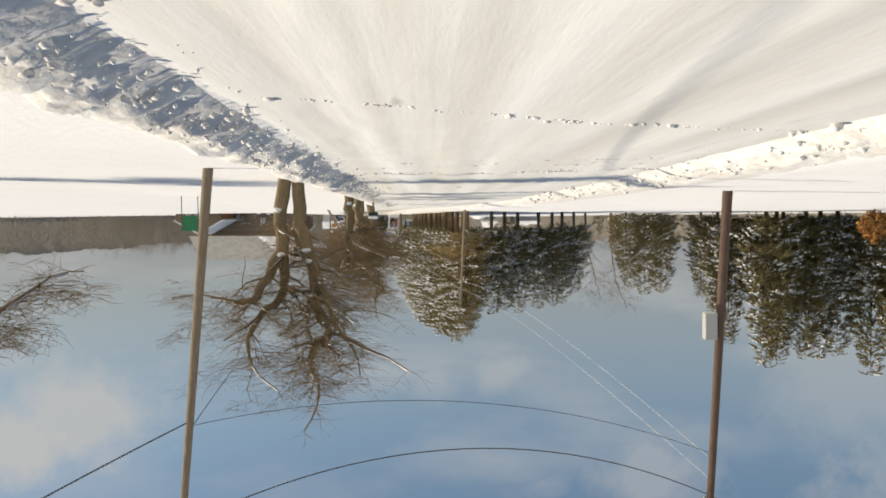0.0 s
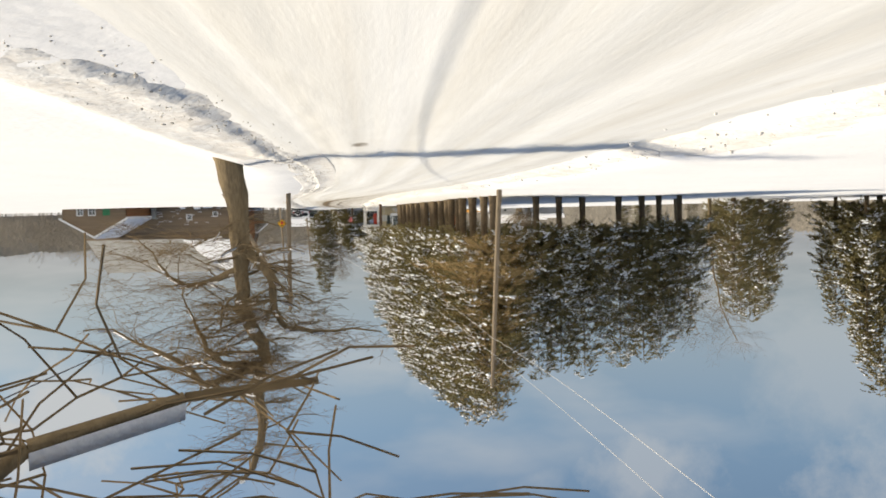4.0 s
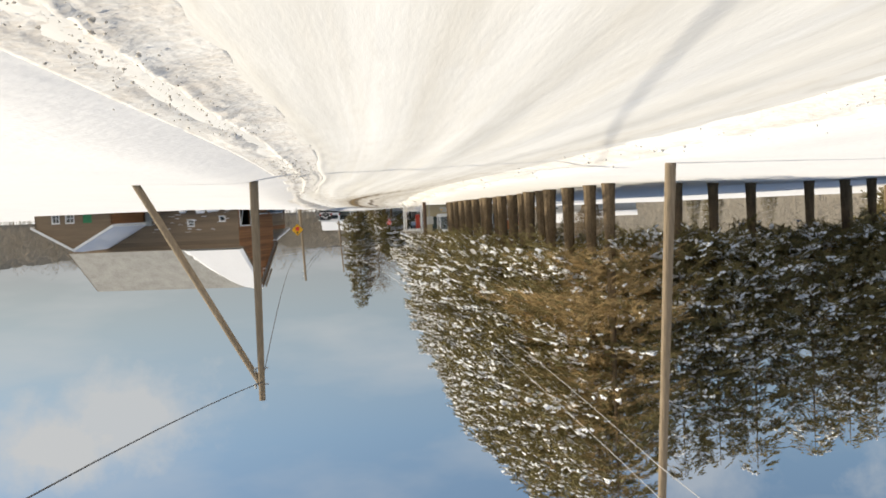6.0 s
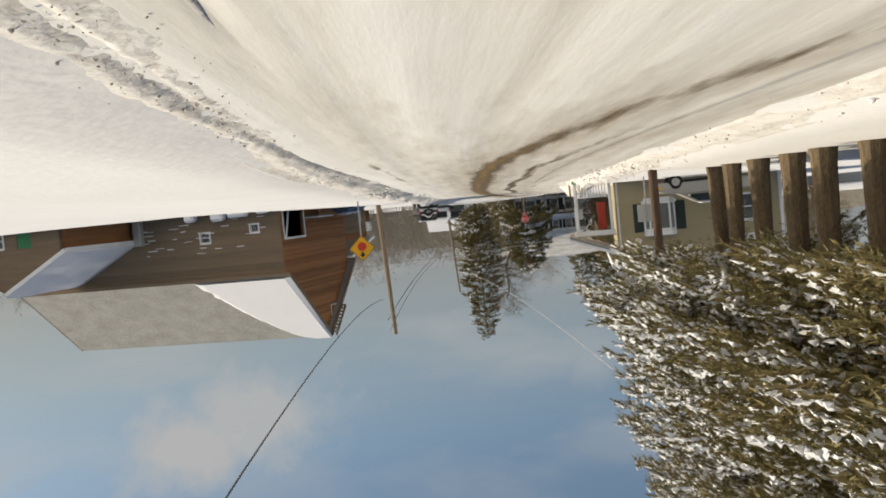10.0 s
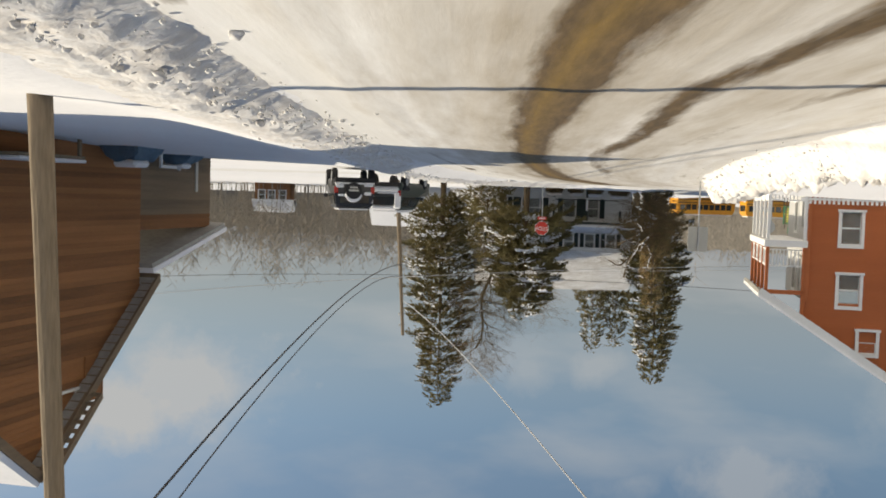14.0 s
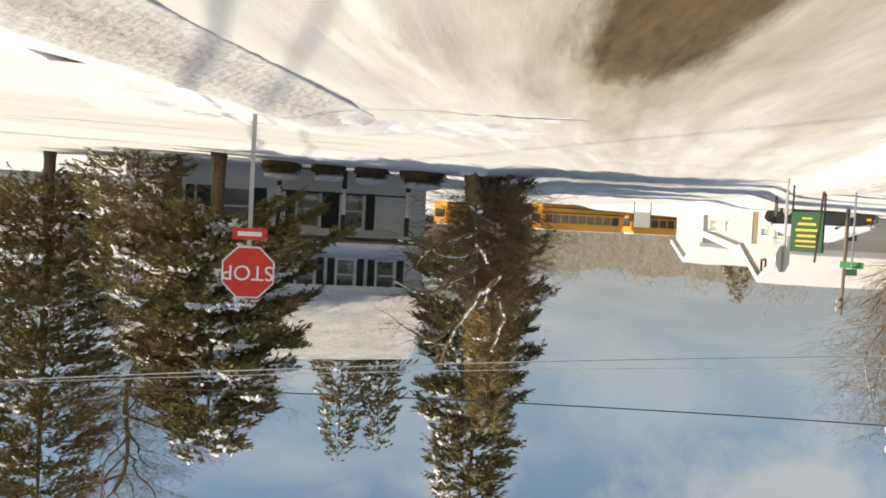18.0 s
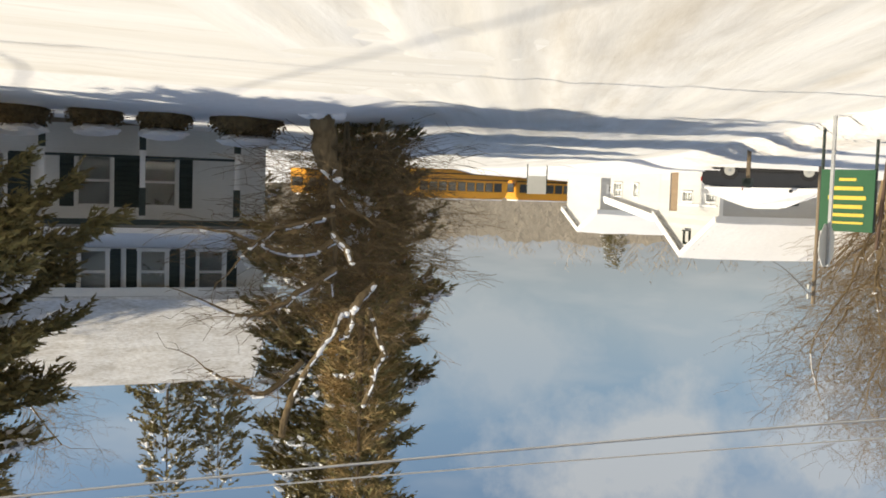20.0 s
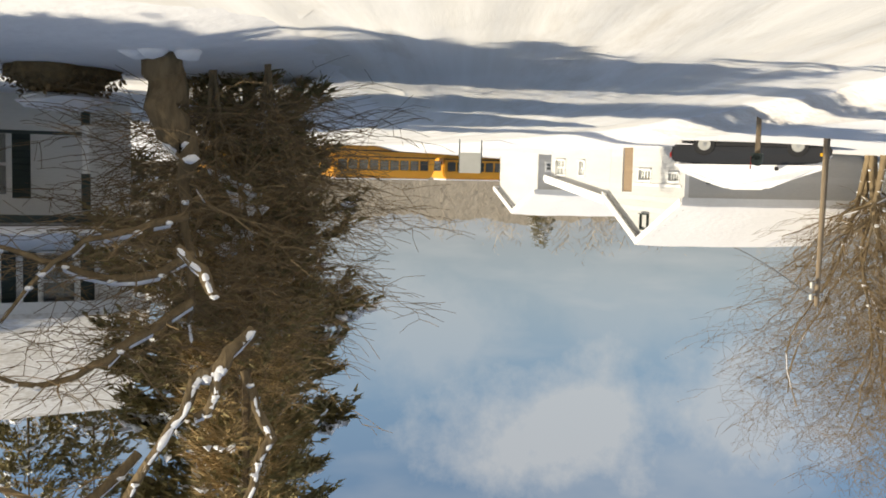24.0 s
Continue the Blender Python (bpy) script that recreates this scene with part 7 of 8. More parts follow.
def side_glass(car, half, tuck, zb, zmax, pts):
    for s in (-1, 1):
        bm = bmesh.new()
        vs = []
        for y, z in pts:
            x = half - tuck * max(0, (z - zb) / (zmax - zb) - 0.5) * 2 + 0.012
            vs.append(bm.verts.new((s * x, y, z)))
        bm.faces.new(vs)
        r = bmesh.ops.extrude_face_region(bm, geom=bm.faces[:])
        bmesh.ops.translate(bm, vec=(-s * 0.02, 0, 0), verts=[v for v in r["geom"] if isinstance(v, bmesh.types.BMVert)])
        bmesh.ops.recalc_face_normals(bm, faces=bm.faces[:])
        part("side_window", bm, M_CARGLASS, car)


def suv(x, y, z, rz, paint, label, spare=True, snow=True):
    c = thing("suv", place(x, y, z, rz), label, "car", "parked cars")
    pts = [(-2.05, 0.55), (-2.08, 1.0), (-1.95, 1.62), (-1.75, 1.74), (0.35, 1.74), (0.95, 1.12), (2.0, 1.0), (2.1, 0.75), (2.1, 0.45), (-2.0, 0.42)]
    half, tuck = 0.88, 0.16
    part("body", profile_body(pts, half, tuck), paint, c)
    for yy in (-1.35, 1.35):
        for s in (-1, 1):
            wheel(c, s * 0.80, yy, 0.36, 0.24, s, M_METAL)
    side_glass(c, half, tuck, 0.42, 1.74, [(-1.75, 1.12), (-1.72, 1.58), (-0.65, 1.62), (-0.65, 1.12)])
    side_glass(c, half, tuck, 0.42, 1.74, [(-0.55, 1.12), (-0.55, 1.62), (0.3, 1.62), (0.72, 1.12)])
    part("rear_window", boxes((-0.62, 0.62, -2.09, -1.99, 1.12, 1.52), bevel=0.01), M_CARGLASS, c)
    bm = bmesh.new()
    slab(bm, [(-0.66, 0.97, 1.16), (0.66, 0.97, 1.16), (0.6, 0.42, 1.70), (-0.6, 0.42, 1.70)], 0.02)
    part("windscreen", bm, M_CARGLASS, c)
    part("rear_bumper", boxes((-0.86, 0.86, -2.22, -2.02, 0.42, 0.62), bevel=0.03), M_RUBBER, c)
    part("front_bumper", boxes((-0.86, 0.86, 2.05, 2.2, 0.4, 0.62), bevel=0.03), M_RUBBER, c)
    for s in (-1, 1):
        part("tail_lamp", boxes((s * 0.78 - 0.08, s * 0.78 + 0.08, -2.11, -2.03, 0.8, 1.08), bevel=0.015), M_REDLAMP, c)
        part("headlamp", boxes((s * 0.62 - 0.14, s * 0.62 + 0.14, 2.06, 2.13, 0.72, 0.88), bevel=0.015), M_CHROME, c)
        part("mirror", boxes((s * 0.98 - 0.09, s * 0.98 + 0.09, 0.62, 0.74, 1.12, 1.28), bevel=0.02), M_BLACKCAR, c)
    if spare:
        sp = part("spare_wheel", rod((0.05, -2.1, 0.98), (0.05, -2.30, 0.98), 0.36, 0.35, 22), M_RUBBER, c, "spare wheel with a dark cover")
        part("cover_marks", boxes((-0.16, 0.26, -2.312, -2.30, 0.92, 1.0), (-0.12, 0.22, -2.312, -2.30, 0.80, 0.87)), M_SIGNBACK, sp)
    part("rear_step", boxes((-0.3, 0.3, -2.3, -2.18, 0.44, 0.52), bevel=0.015), M_RUBBER, c)
    part("roof_rack", boxes((-0.62, -0.58, -1.6, 0.1, 1.76, 1.80), (0.58, 0.62, -1.6, 0.1, 1.76, 1.80), (-0.62, 0.62, -1.2, -1.16, 1.78, 1.81), (-0.62, 0.62, -0.3, -0.26, 1.78, 1.81)), M_RUBBER, c)
    for s in (-1, 1):
        part("wheel_arch", boxes((s * 0.86 - 0.05, s * 0.86 + 0.05, -1.8, -0.9, 0.62, 0.80), bevel=0.045), M_RUBBER, c)
    if snow:
        part("roof_snow", boxes((-0.66, 0.66, -1.85, 0.3, 1.73, 1.80 if spare else 1.86), bevel=0.035), M_SNOW, c)
        if spare:
            # a crescent lying on the spare wheel, and what the bumper and the lamps hold
            bm = bmesh.new()
            rings = []
            for k in range(13):
                t = radians(20 + 140 * k / 12)
                w = 0.03 + 0.10 * math.sin(math.pi * k / 12)
                rings.append([bm.verts.new((0.05 + math.cos(t) * (0.35 + q), yy, 0.98 + math.sin(t) * (0.35 + q))) for q, yy in ((0.0, -2.29), (w, -2.24), (w * 1.1, -2.12), (0.0, -2.1))])
            for r0, r1 in zip(rings, rings[1:]):
                for q in range(4):
                    bm.faces.new((r0[q], r0[(q + 1) % 4], r1[(q + 1) % 4], r1[q]))
            bm.faces.new(rings[0]); bm.faces.new(rings[-1][::-1])
            bmesh.ops.recalc_face_normals(bm, faces=bm.faces[:])
            part("wheel_snow", bm, M_SNOW, c, "crescent of snow on the spare wheel")
            for b2 in ((-0.84, 0.84, -2.2, -2.04, 0.62, 0.70), (-0.80, -0.40, -2.13, -2.05, 0.70, 0.80), (0.45, 0.80, -2.13, -2.05, 0.70, 0.86), (0.40, 0.70, -2.12, -2.05, 1.12, 1.22), (-0.72, -0.42, -2.12, -2.05, 1.02, 1.16)):
                part("tailgate_snow", boxes(b2, bevel=0.03), M_SNOW, c, "snow stuck to the tailgate")
        else:
            for b2 in ((-0.78, 0.62, -2.14, -2.05, 0.64, 0.90), (-0.86, -0.52, -2.12, -1.96, 0.86, 1.68), (-0.6, 0.3, -2.12, -2.05, 0.88, 1.0), (-0.6, 0.66, -2.03, -1.86, 1.52, 1.76), (0.50, 0.70, -2.11, -2.0, 1.0, 1.52)):
                part("tailgate_snow", boxes(b2, bevel=0.07), M_SNOW, c, "snow stuck to the tailgate")
            part("rear_lamp_bar", boxes((-0.45, 0.55, -2.13, -2.07, 0.98, 1.06), bevel=0.02), M_RUBBER, c)
        part("bonnet_snow", boxes((-0.75, 0.75, 1.05, 1.95, 1.05, 1.17), bevel=0.05), M_SNOW, c)
    return c


suv(24.86, 223.8, 1.42, -17.5, M_BLACKCAR, "dark off-road car with rear spare wheel and snow", True)
suv(23.35, 228.8, 1.50, 12, M_GREENCAR, "dark green car with snow on its rear window", False)


def saloon(x, y, z, rz, paint, label, blanket):
    c = thing("parked_car", place(x, y, z, rz), label, "car", "parked cars")
    part("body", profile_body([(-2.3, 0.36), (-2.36, 0.62), (-2.3, 0.88), (-1.3, 0.97), (1.1, 0.95), (2.0, 0.84), (2.32, 0.66), (2.35, 0.36)], 0.88, 0.06), paint, c)
    part("cabin", profile_body([(-1.75, 0.93), (-1.05, 1.36), (-0.4, 1.42), (0.35, 1.40), (1.25, 0.92)], 0.80, 0.16, 0.05), paint, c)
    part("sill", boxes((-0.89, 0.89, -1.05, 1.05, 0.27, 0.38), bevel=0.02), M_RUBBER, c)
    side_glass(c, 0.80, 0.16, 0.93, 1.42, [(-1.35, 0.99), (-0.95, 1.28), (-0.32, 1.35), (-0.32, 0.99)])
    side_glass(c, 0.80, 0.16, 0.93, 1.42, [(-0.24, 0.99), (-0.24, 1.35), (0.32, 1.33), (0.92, 0.99)])
    for yy in (-1.36, 1.36):
        for s in (-1, 1):
            wheel(c, s * 0.80, yy, 0.34, 0.22, s, M_SIGNBACK)
    for s in (-1, 1):
        part("side_marker", boxes((s * 0.885 - 0.01, s * 0.885 + 0.01, 2.0, 2.2, 0.55, 0.65)), M_SIGNYEL, c)
        part("tail_lamp", boxes((s * 0.7 - 0.1, s * 0.7 + 0.1, -2.39, -2.3, 0.6, 0.75)), M_REDLAMP, c)
        part("headlamp", boxes((s * 0.66 - 0.16, s * 0.66 + 0.16, 2.22, 2.34, 0.56, 0.70), bevel=0.02), M_CHROME, c)
        part("mirror", boxes((s * 0.92 - 0.08, s * 0.92 + 0.08, 0.72, 0.84, 0.98, 1.10), bevel=0.02), paint, c)
    if blanket:
        part("snow_blanket", profile_body([(-2.3, 0.84), (-2.2, 1.15), (-1.3, 1.5), (-0.6, 1.72), (0.5, 1.7), (1.3, 1.35), (2.25, 1.0), (2.3, 0.8)], 0.84, 0.25, 0.12), M_SNOW, c, "thick rounded blanket of snow")
    else:
        part("roof_snow", boxes((-0.55, 0.55, -0.85, 0.2, 1.40, 1.46), bevel=0.025), M_SNOW, c)


saloon(-9.4, 258.6, 1.74, 130.5, M_BLACKCAR, "dark saloon car under a thick blanket of snow", True)
saloon(4.6, 183.6, 1.50, -92, M_GREYCAR, "silver saloon car parked before the tan house", False)


def school_bus(x, y, z, rz, label):
    c = thing("school_bus", place(x, y, z, rz), label, "bus", "school buses")
    part("body", profile_body([(-4.4, 0.55), (-4.45, 2.6), (-4.2, 2.95), (3.0, 2.95), (3.3, 2.6), (3.35, 1.5), (4.5, 1.4), (4.6, 0.9), (4.6, 0.5)], 1.2, 0.12, 0.08), M_BUS, c)
    for s in (-1, 1):
        for k in range(9):
            y0 = -4.1 + k * 0.78
            part("window", boxes((s * 1.16 - 0.05, s * 1.16 + 0.05, y0, y0 + 0.62, 1.75, 2.4), bevel=0.01), M_CARGLASS, c)
        for zz in (1.1, 1.5):
            part("rub_rail", boxes((s * 1.2 - 0.02, s * 1.2 + 0.02, -4.4, 3.3, zz, zz + 0.08)), M_BLACK, c)
    part("windscreen", boxes((-1.0, 1.0, 3.28, 3.36, 1.65, 2.5), bevel=0.01), M_CARGLASS, c)
    part("rear_window", boxes((-0.8, 0.8, -4.48, -4.42, 1.7, 2.4), bevel=0.01), M_CARGLASS, c)
    for yy in (-2.6, 3.7):
        for s in (-1, 1):
            wheel(c, s * 1.05, yy, 0.48, 0.26, s, M_SIGNYEL)
    part("roof_snow", boxes((-0.95, 0.95, -4.2, 3.0, 2.93, 3.05), bevel=0.05), M_SNOW, c)


school_bus(-11.5, 297.5, 0.85, 82, "yellow school bus standing in the snowy yard")
school_bus(-20.5, 299.5, 0.85, 86, "yellow school bus parked beside another")
school_bus(-4.0, 303.5, 0.85, 70, "yellow school bus partly hidden behind the trees")


# ---- signs ----
def plate(points, thick, y):
    bm = bmesh.new()
    f = [bm.verts.new((x, y, z)) for x, z in points]
    b2 = [bm.verts.new((x, y + thick, z)) for x, z in points]
    bm.faces.new(f); bm.faces.new(b2[::-1])
    k = len(points)
    for i in range(k):
        bm.faces.new((f[i], b2[i], b2[(i + 1) % k], f[(i + 1) % k]))
    bmesh.ops.recalc_face_normals(bm, faces=bm.faces[:])
    return bm


def octagon(r):
    return [(r * math.cos(radians(22.5 + 45 * i)), r * math.sin(radians(22.5 + 45 * i))) for i in range(8)]


def lettering(parent, body, size, material, m):
    cu = bpy.data.curves.new("lettering", "FONT")
    cu.body, cu.size, cu.align_x, cu.align_y, cu.extrude = body, size, "CENTER", "CENTER", 0.002
    cu.materials.append(material)
    ob = new("lettering", cu)
    ob.parent = parent
    ob.matrix_local = m @ Matrix.Rotation(radians(90), 4, "X")
    return ob


def stop_sign(x, y, z0, zc, rz, label, plaque=True):
    s = thing("stop_sign", place(x, y, z0, rz), label, "stop sign")
    c = zc - z0
    part("post", boxes((-0.03, 0.03, 0.0, 0.05, -0.3, c + 0.35)), M_METAL, s)
    p = tpart("plate", plate(octagon(0.38), 0.006, -0.012), M_WHITE, s, Matrix.Translation((0, 0, c)), "white-edged octagonal plate")
    tpart("face", plate(octagon(0.357), 0.004, -0.018), M_SIGNRED, p, Matrix.Translation((0, 0, c)))
    tpart("back", plate(octagon(0.376), 0.003, -0.004), M_SIGNBACK, p, Matrix.Translation((0, 0, c)))
    lettering(s, "STOP", 0.29, M_WHITE, Matrix.Translation((0, -0.022, c)))
    if plaque:
        part("plaque", boxes((-0.23, 0.23, -0.012, -0.004, c - 0.60, c - 0.44)), M_SIGNRED, s, "small red plaque")
        part("plaque_marks", boxes((-0.16, 0.16, -0.016, -0.012, c - 0.55, c - 0.49)), M_WHITE, s)


stop_sign(16.23, 231.56, 1.9, 4.02, 0, "red stop sign on a thin metal post")
stop_sign(2.36, 241.7, 1.9, 3.8, 150, "stop sign seen from its grey back", False)


def stop_ahead_sign(x, y, z0, zc):
    s = thing("warning_sign", place(x, y, z0, -8), "yellow diamond sign warning of a stop ahead", "road sign")
    c = zc - z0
    r = 0.56
    part("post", boxes((-0.03, 0.03, 0.0, 0.05, -0.3, c + 0.4)), M_METAL, s)
    dia = lambda q: [(q, 0), (0, q), (-q, 0), (0, -q)]
    m = Matrix.Translation((0, 0, c))
    p = tpart("plate", plate(dia(r), 0.006, -0.012), M_SIGNYEL, s, m)
    tpart("border", plate(dia(r - 0.02), 0.002, -0.0145), M_BLACK, p, m)
    tpart("field", plate(dia(r - 0.045), 0.002, -0.017), M_SIGNYEL, p, m)
    tpart("stop_symbol", plate(octagon(0.20), 0.002, -0.020), M_SIGNRED, p, m @ Matrix.Translation((0, 0, -0.08)))
    tpart("arrow", plate([(0.05, 0.15), (0.05, 0.26), (0.13, 0.26), (0, 0.40), (-0.13, 0.26), (-0.05, 0.26), (-0.05, 0.15)], 0.002, -0.020), M_BLACK, p, m)


stop_ahead_sign(19.92, 176.1, 1.0, 3.38)


def plain_sign(name, x, y, z0, zc, w, hgt, rz, label, material, posts=(0.0,), lean=0.0, bars=None, category="road sign"):
    s = thing(name, place(x, y, z0, rz), label, category)
    c = zc - z0
    for px in posts:
        part("post", rod((px, 0.03, -0.3), (px + lean * c, 0.03, c + hgt / 2), 0.03, seg=8), M_METAL if len(posts) == 1 else M_SHUTTER, s)
    p = part("plate", boxes((-w / 2 + lean * c, w / 2 + lean * c, -0.02, 0.0, c - hgt / 2, c + hgt / 2), bevel=0.006), material, s)
    if bars:
        for bz, bw, bh in bars:
            part("line_of_writing", boxes((-bw / 2, bw / 2, -0.027, -0.02, c + bz - bh / 2, c + bz + bh / 2)), M_GOLD, p)
    return s


plain_sign("road_sign", 10.85, 215.4, 1.75, 3.74, 0.70, 0.86, 172, "rectangular road sign seen from its grey back", M_SIGNBACK)
plain_sign("road_sign", 7.7, 178.0, 1.0, 3.05, 0.75, 0.75, 172, "square road sign seen from its grey back", M_SIGNBACK)
plain_sign("notice_board", 1.03, 242.8, 1.9, 3.05, 0.95, 1.12, 59, "dark green notice board with gold lettering", M_SIGNGREEN, (-0.47, 0.47), 0.0,
           [(0.40, 0.6, 0.04), (0.26, 0.62, 0.06), (0.11, 0.55, 0.07), (-0.05, 0.66, 0.07), (-0.22, 0.55, 0.07), (-0.38, 0.3, 0.05)], "notice board")
plain_sign("white_board", -7.9, 276.0, 1.7, 2.75, 1.0, 0.95, 30, "white board on two dark posts", M_SIGNBACK, (-0.52, 0.52), category="notice board")
plain_sign("green_board", 17.75, 67.0, -0.4, 1.4, 1.0, 1.0, 0, "green board on two white posts in the field", M_GREENMETAL, (-0.55, 0.55), category="notice board")


def letterbox(x, y, z0, zt, rz, label, snow=True):
    s = thing("letterbox", place(x, y, z0, rz), label, "letterbox", "letterboxes")
    c = zt - z0
    part("post", boxes((-0.05, 0.05, -0.05, 0.05, -0.3, c), bevel=0.008), M_POLE, s)
    bm = boxes((-0.11, 0.11, -0.26, 0.26, c, c + 0.14))
    tube(bm, (0, -0.26, c + 0.14), (0, 0.26, c + 0.14), 0.11, 0.11, 16)
    part("box", bm, M_SHUTTER, s)
    part("flag", boxes((0.115, 0.13, 0.0, 0.03, c + 0.05, c + 0.32), (0.115, 0.13, -0.1, 0.03, c + 0.25, c + 0.32)), M_REDLAMP, s)
    if snow:
        part("snow_cap", boxes((-0.13, 0.13, -0.28, 0.28, c + 0.22, c + 0.40), bevel=0.06), M_SNOW, s)


def stake(x, y, z0, top, label):
    ob = thing("stake", Matrix.Translation((x, y, z0)), label, "stake")
    part("post", rod((0, 0, -0.3), Vector(top) - Vector((x, y, z0)), 0.035, 0.03, 8), M_POLE_DARK, ob)


stake(1.5, 241.3, 1.85, (1.62, 241.4, 3.85), "thin dark stake beside the notice board")
street = thing("street_name_sign", place(1.63, 239.75, 1.9, 60), "small green street name plate on a thin post", "road sign")
part("post", rod((0, 0, -0.3), (0, 0, 1.98), 0.025, seg=8), M_METAL, street)
part("plate", boxes((-0.3, 0.3, -0.008, 0.008, 1.84, 2.0), bevel=0.004), M_GREENMETAL, street, "green name plate")
part("plate", boxes((-0.008, 0.008, -0.3, 0.3, 2.02, 2.18), bevel=0.004), M_GREENMETAL, street, "green name plate")
letterbox(-2.2, 250.1, 1.75, 2.55, 45, "dark letterbox on a wooden post by the road", False)
letterbox(4.9, 58.4, -0.2, 0.75, 90, "letterbox with a thick cap of snow")
letterbox(11.05, 190.4, 1.35, 2.1, 90, "dark letterbox on a post before the porch", False)


# ---- shrubs and bare growth ----
def shrub(x, y, w, h, seed, label):
    rng = random.Random(seed)
    s = thing("shrub", Matrix.Translation((x, y, ground_z(x, y))), label, "shrub", "shrubs")
    V, Fc = [], []
    for i in range(420):
        a, u = rng.uniform(0, 6.283), rng.uniform(0.1, 1)
        p = Vector((math.cos(a) * w * math.sqrt(1 - (u * 0.92) ** 2), math.sin(a) * w * math.sqrt(1 - (u * 0.92) ** 2), h * u)) * rng.uniform(0.75, 1.0)
        d = Vector((rng.uniform(-1, 1), rng.uniform(-1, 1), rng.uniform(-0.2, 1))).normalized() * 0.10
        q = d.cross(Vector((rng.uniform(-1, 1), rng.uniform(-1, 1), 1))).normalized() * 0.03
        n0 = len(V)
        V += [p, p + d * 0.5 + q, p + d, p + d * 0.5 - q]
        Fc.append((n0, n0 + 1, n0 + 2, n0 + 3))
    link_mesh("foliage", py_mesh("foliage", V, Fc), M_HEDGE, s)
    bm = bmesh.new()
    bmesh.ops.create_icosphere(bm, subdivisions=3, radius=1.0)
    for v in bm.verts:
        k = 0.86 + 0.2 * noise.noise(v.co * 2.5 + Vector((seed, 3, 0)))
        v.co = Vector((v.co.x * w * k, v.co.y * w * k, max(-0.1, v.co.z * h * k)))
    part("body", bm, M_HEDGE, s)
    bm = bmesh.new()
    bmesh.ops.create_icosphere(bm, subdivisions=3, radius=1.0)
    for v in bm.verts:
        k = 0.9 + 0.25 * noise.noise(v.co * 2.0 + Vector((seed, 0, 0)))
        v.co = Vector((v.co.x * w * 0.85 * k, v.co.y * w * 0.85 * k, h * 0.98 + v.co.z * 0.14 * k))
    part("snow_cap", bm, M_SNOW, s)


for i, (x, y, w, hh) in enumerate(((11.0, 248.6, 0.8, 0.45), (12.6, 249.0, 0.6, 0.42), (13.9, 249.4, 0.6, 0.42), (15.4, 250.2, 0.7, 0.5))):
    shrub(x, y, w, hh, 60 + i, "low clipped shrub under a cap of snow")


def leafy_bush(x, y, w, h, seed, label):
    rng = random.Random(seed)
    V, Fc = [], []
    for i in range(1500):
        a, u, t = rng.uniform(0, 6.283), rng.uniform(0, 1), rng.random() ** 0.4
        p = Vector((math.cos(a) * w * t * math.sin(math.pi * (0.15 + 0.8 * u)), math.sin(a) * w * t * math.sin(math.pi * (0.15 + 0.8 * u)), 0.4 + h * u))
        d = Vector((rng.uniform(-1, 1), rng.uniform(-1, 1), rng.uniform(-1, 1))).normalized() * 0.28
        q = d.cross(Vector((0.3, 0.2, 1))).normalized() * 0.12
        n0 = len(V)
        V += [p, p + d * 0.5 + q, p + d, p + d * 0.5 - q]
        Fc.append((n0, n0 + 1, n0 + 2, n0 + 3))
    s = thing("leafy_bush", Matrix.Translation((x, y, ground_z(x, y))), label, "bush")
    link_mesh("foliage", py_mesh("foliage", V, Fc), M_OAKLEAF, s)
    part("stem", rod((0, 0, -0.2), (0, 0, h * 0.7), 0.09, 0.03, 8), M_BARK, s)


M_OAKLEAF = mat("dry_oak_leaves", (0.42, 0.20, 0.05), 0.8, vary=0.4, scale=2, fine=9, bump=0, islands=0.4)
leafy_bush(-43.0, 100.0, 1.7, 3.0, 4, "small oak holding its dry brown leaves")

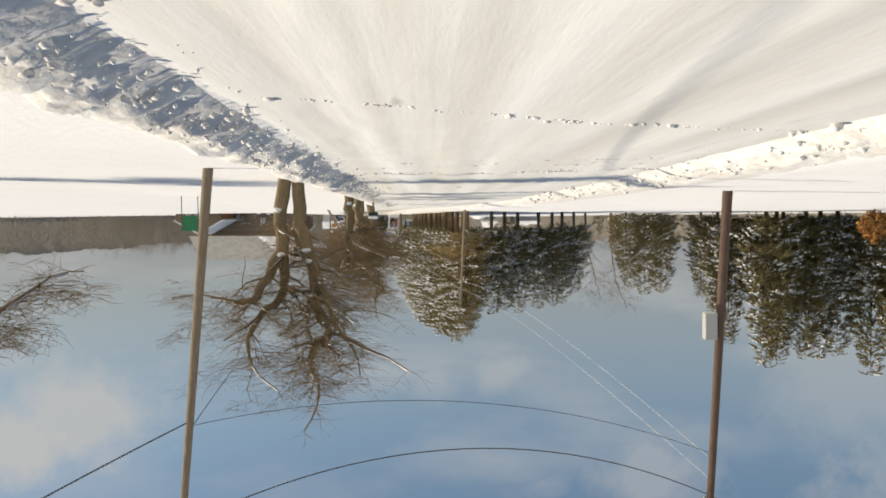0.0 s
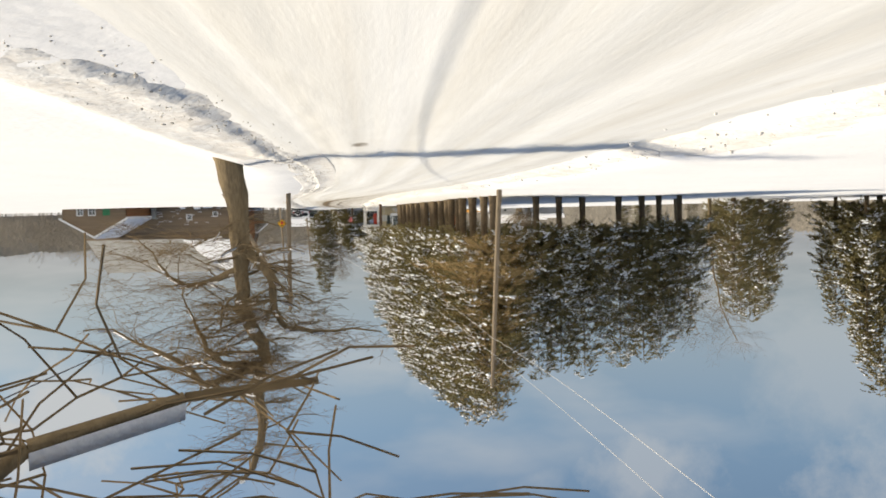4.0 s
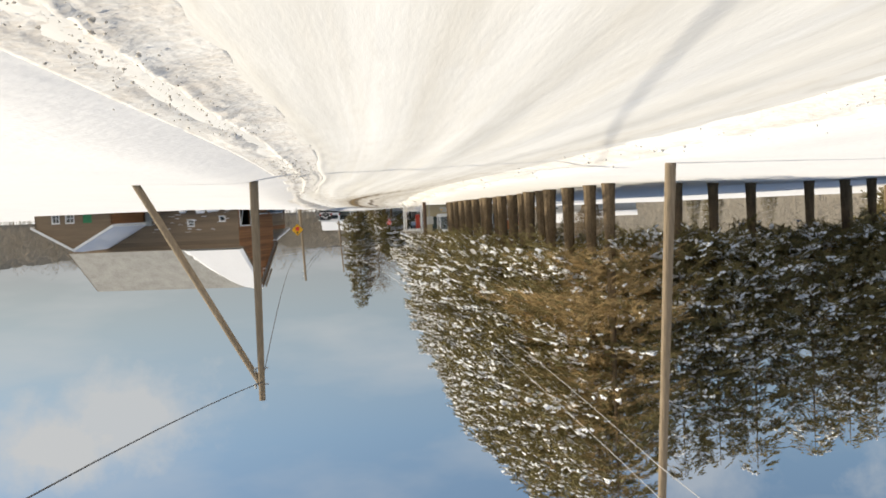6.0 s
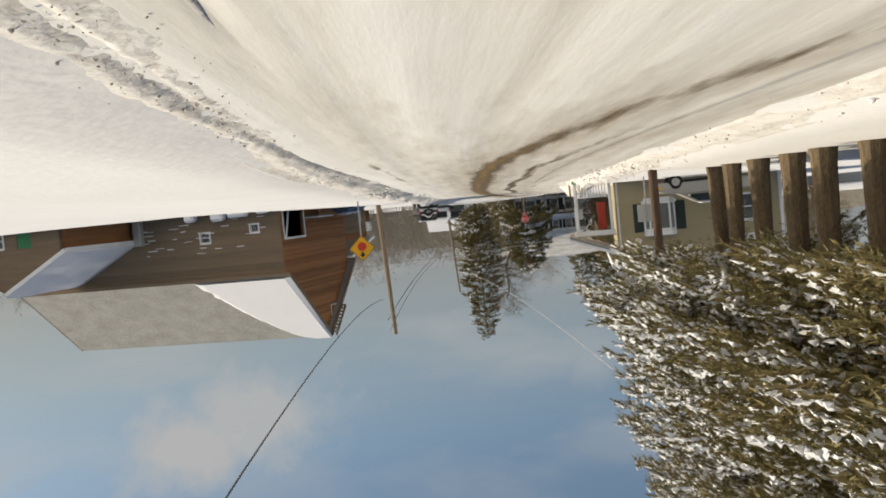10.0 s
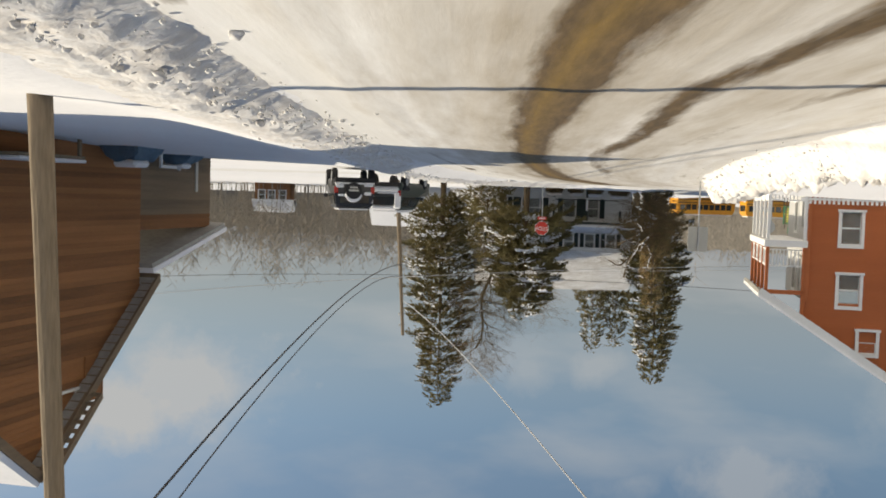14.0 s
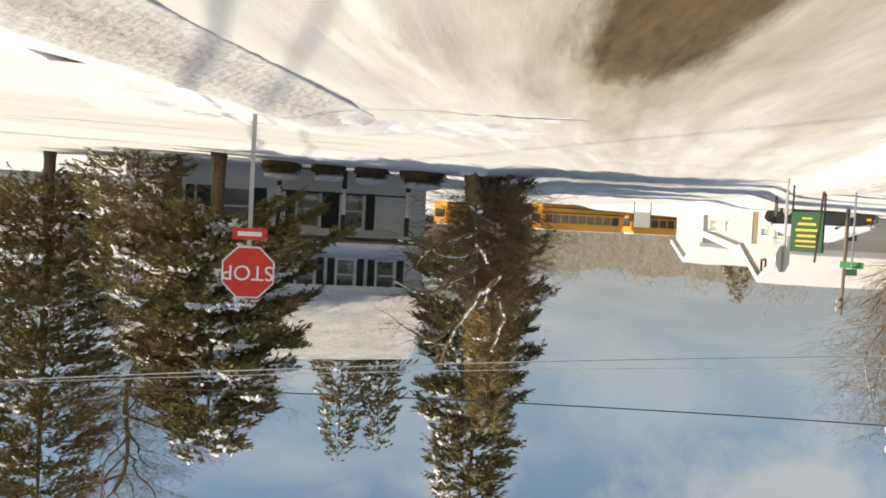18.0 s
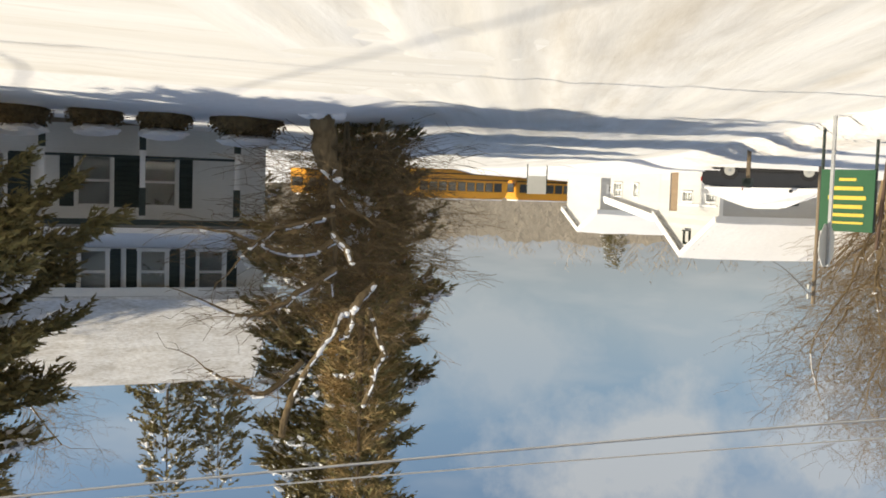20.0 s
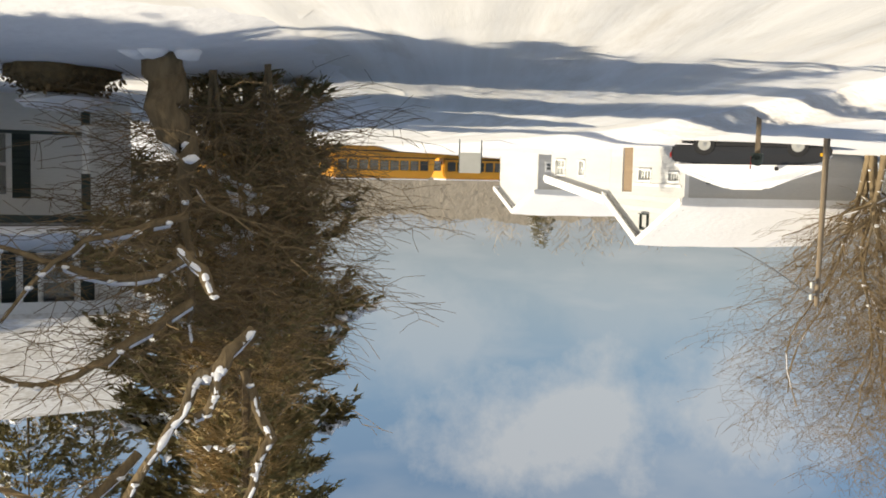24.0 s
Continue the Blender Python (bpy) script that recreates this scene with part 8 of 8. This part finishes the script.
# the old trunk with pale broken limbs before the white house, and the growth round it
M_OLDBARK = mat("old_dark_bark", (0.20, 0.15, 0.09), 0.95, vary=0.5, scale=2.5, fine=16, stretch=(1, 1, 0.3), bump=0.9, bump_scale=14, spec=0.1)
STUMP_KIT = bare_tree_meshes(77, 6.2, 0.19, 1.35, depth=3, spread=0.8, snowy=1.3, sag=0.15, dense=0.12, shoots=0.0, laden=(1, 2, 3, 4), bones=[
    [(0, 0, 0, 0.21), (-0.02, 0, 0.4, 0.2), (-0.05, 0, 0.75, 0.17), (-0.19, 0.1, 1.0, 0.12), (-0.25, 0.3, 1.5, 0.06), (-0.35, 0.35, 2.5, 0.04)],
    [(-0.82, -0.7, 2.82, 0.05), (-0.5, -0.7, 3.15, 0.075), (-0.3, -0.65, 3.32, 0.07), (-0.1, -0.6, 3.66, 0.05), (0.2, -0.4, 4.26, 0.045), (0.46, 0, 4.86, 0.06), (0.6, 0.1, 5.6, 0.06)],
    [(-0.46, -0.7, 3.19, 0.06), (-0.37, -0.7, 3.6, 0.05), (-0.23, -0.65, 3.73, 0.035)],
    [(-0.74, -0.6, 3.27, 0.04), (-0.89, -0.6, 3.7, 0.05), (-1.03, -0.55, 4.07, 0.06), (-0.9, -0.5, 4.41, 0.05), (-0.8, -0.3, 5.0, 0.045)],
    [(-0.05, -0.6, 1.95, 0.04), (-0.28, -0.65, 2.22, 0.065), (-0.42, -0.65, 2.46, 0.04)],
    [(-0.32, 0, 2.09, 0.05), (0.27, 0, 2.35, 0.045), (1.03, 0.1, 2.21, 0.035), (1.57, 0.1, 2.02, 0.025), (2.03, 0.1, 1.96, 0.015)],
    [(-0.32, 0.1, 2.63, 0.05), (0.33, 0, 3.02, 0.045), (0.72, 0, 3.28, 0.04), (1.27, 0, 3.45, 0.03), (1.86, 0, 3.22, 0.018)],
    [(0.26, 0, 4.25, 0.05), (0.9, 0, 4.81, 0.045), (1.52, 0, 4.55, 0.03), (1.93, 0, 4.32, 0.015)],
    [(-0.25, 0, 1.68, 0.05), (0.28, 0, 1.82, 0.04), (0.78, 0, 1.95, 0.03), (1.21, 0, 2.28, 0.025), (1.57, 0, 2.72, 0.015)]])
bare_tree(STUMP_KIT, 10.14, 245.2, 0.0, "old dark trunk with snowy limbs arching before the house", bark=M_OLDBARK, z=1.9)
THICKET = bare_tree_meshes(83, 3.1, 0.022, 0.4, 0, 4, depth=3, spread=0.9, snowy=0.1, sag=0.5, dense=0.9)
for i, (x, y, k) in enumerate(((8.7, 246.6, 0.85), (8.6, 248.0, 1.05), (9.3, 247.0, 1.1), (8.6, 249.5, 1.15))):
    bare_tree(THICKET, x, y, i * 1.3, "tangled leafless shrub before the house", "tangled shrubs", k)
MANY_STEMS = bare_tree_meshes(91, 7.6, 0.07, 1.2, 0, 4, depth=3, spread=0.6, snowy=1.2, wide=0.4, dense=0.2)
for i, (x, y, k) in enumerate(((-15.9, 259.2, 1.3), (-16.7, 260.6, 1.35), (-18.3, 259.6, 1.25))):
    bare_tree(MANY_STEMS, x, y, i * 2.1, "leafless many-stemmed tree beside the white farm building", "many-stemmed trees", k)
for i, (x, y, h) in enumerate(((-66, 372, 13.5), (-58, 360, 9), (-85, 380, 10))):
    spruce(SLIM_KITS[i % 2], x, y, 18.0, h, i, "lone dark pine on the skyline", "skyline pines", 1.2)
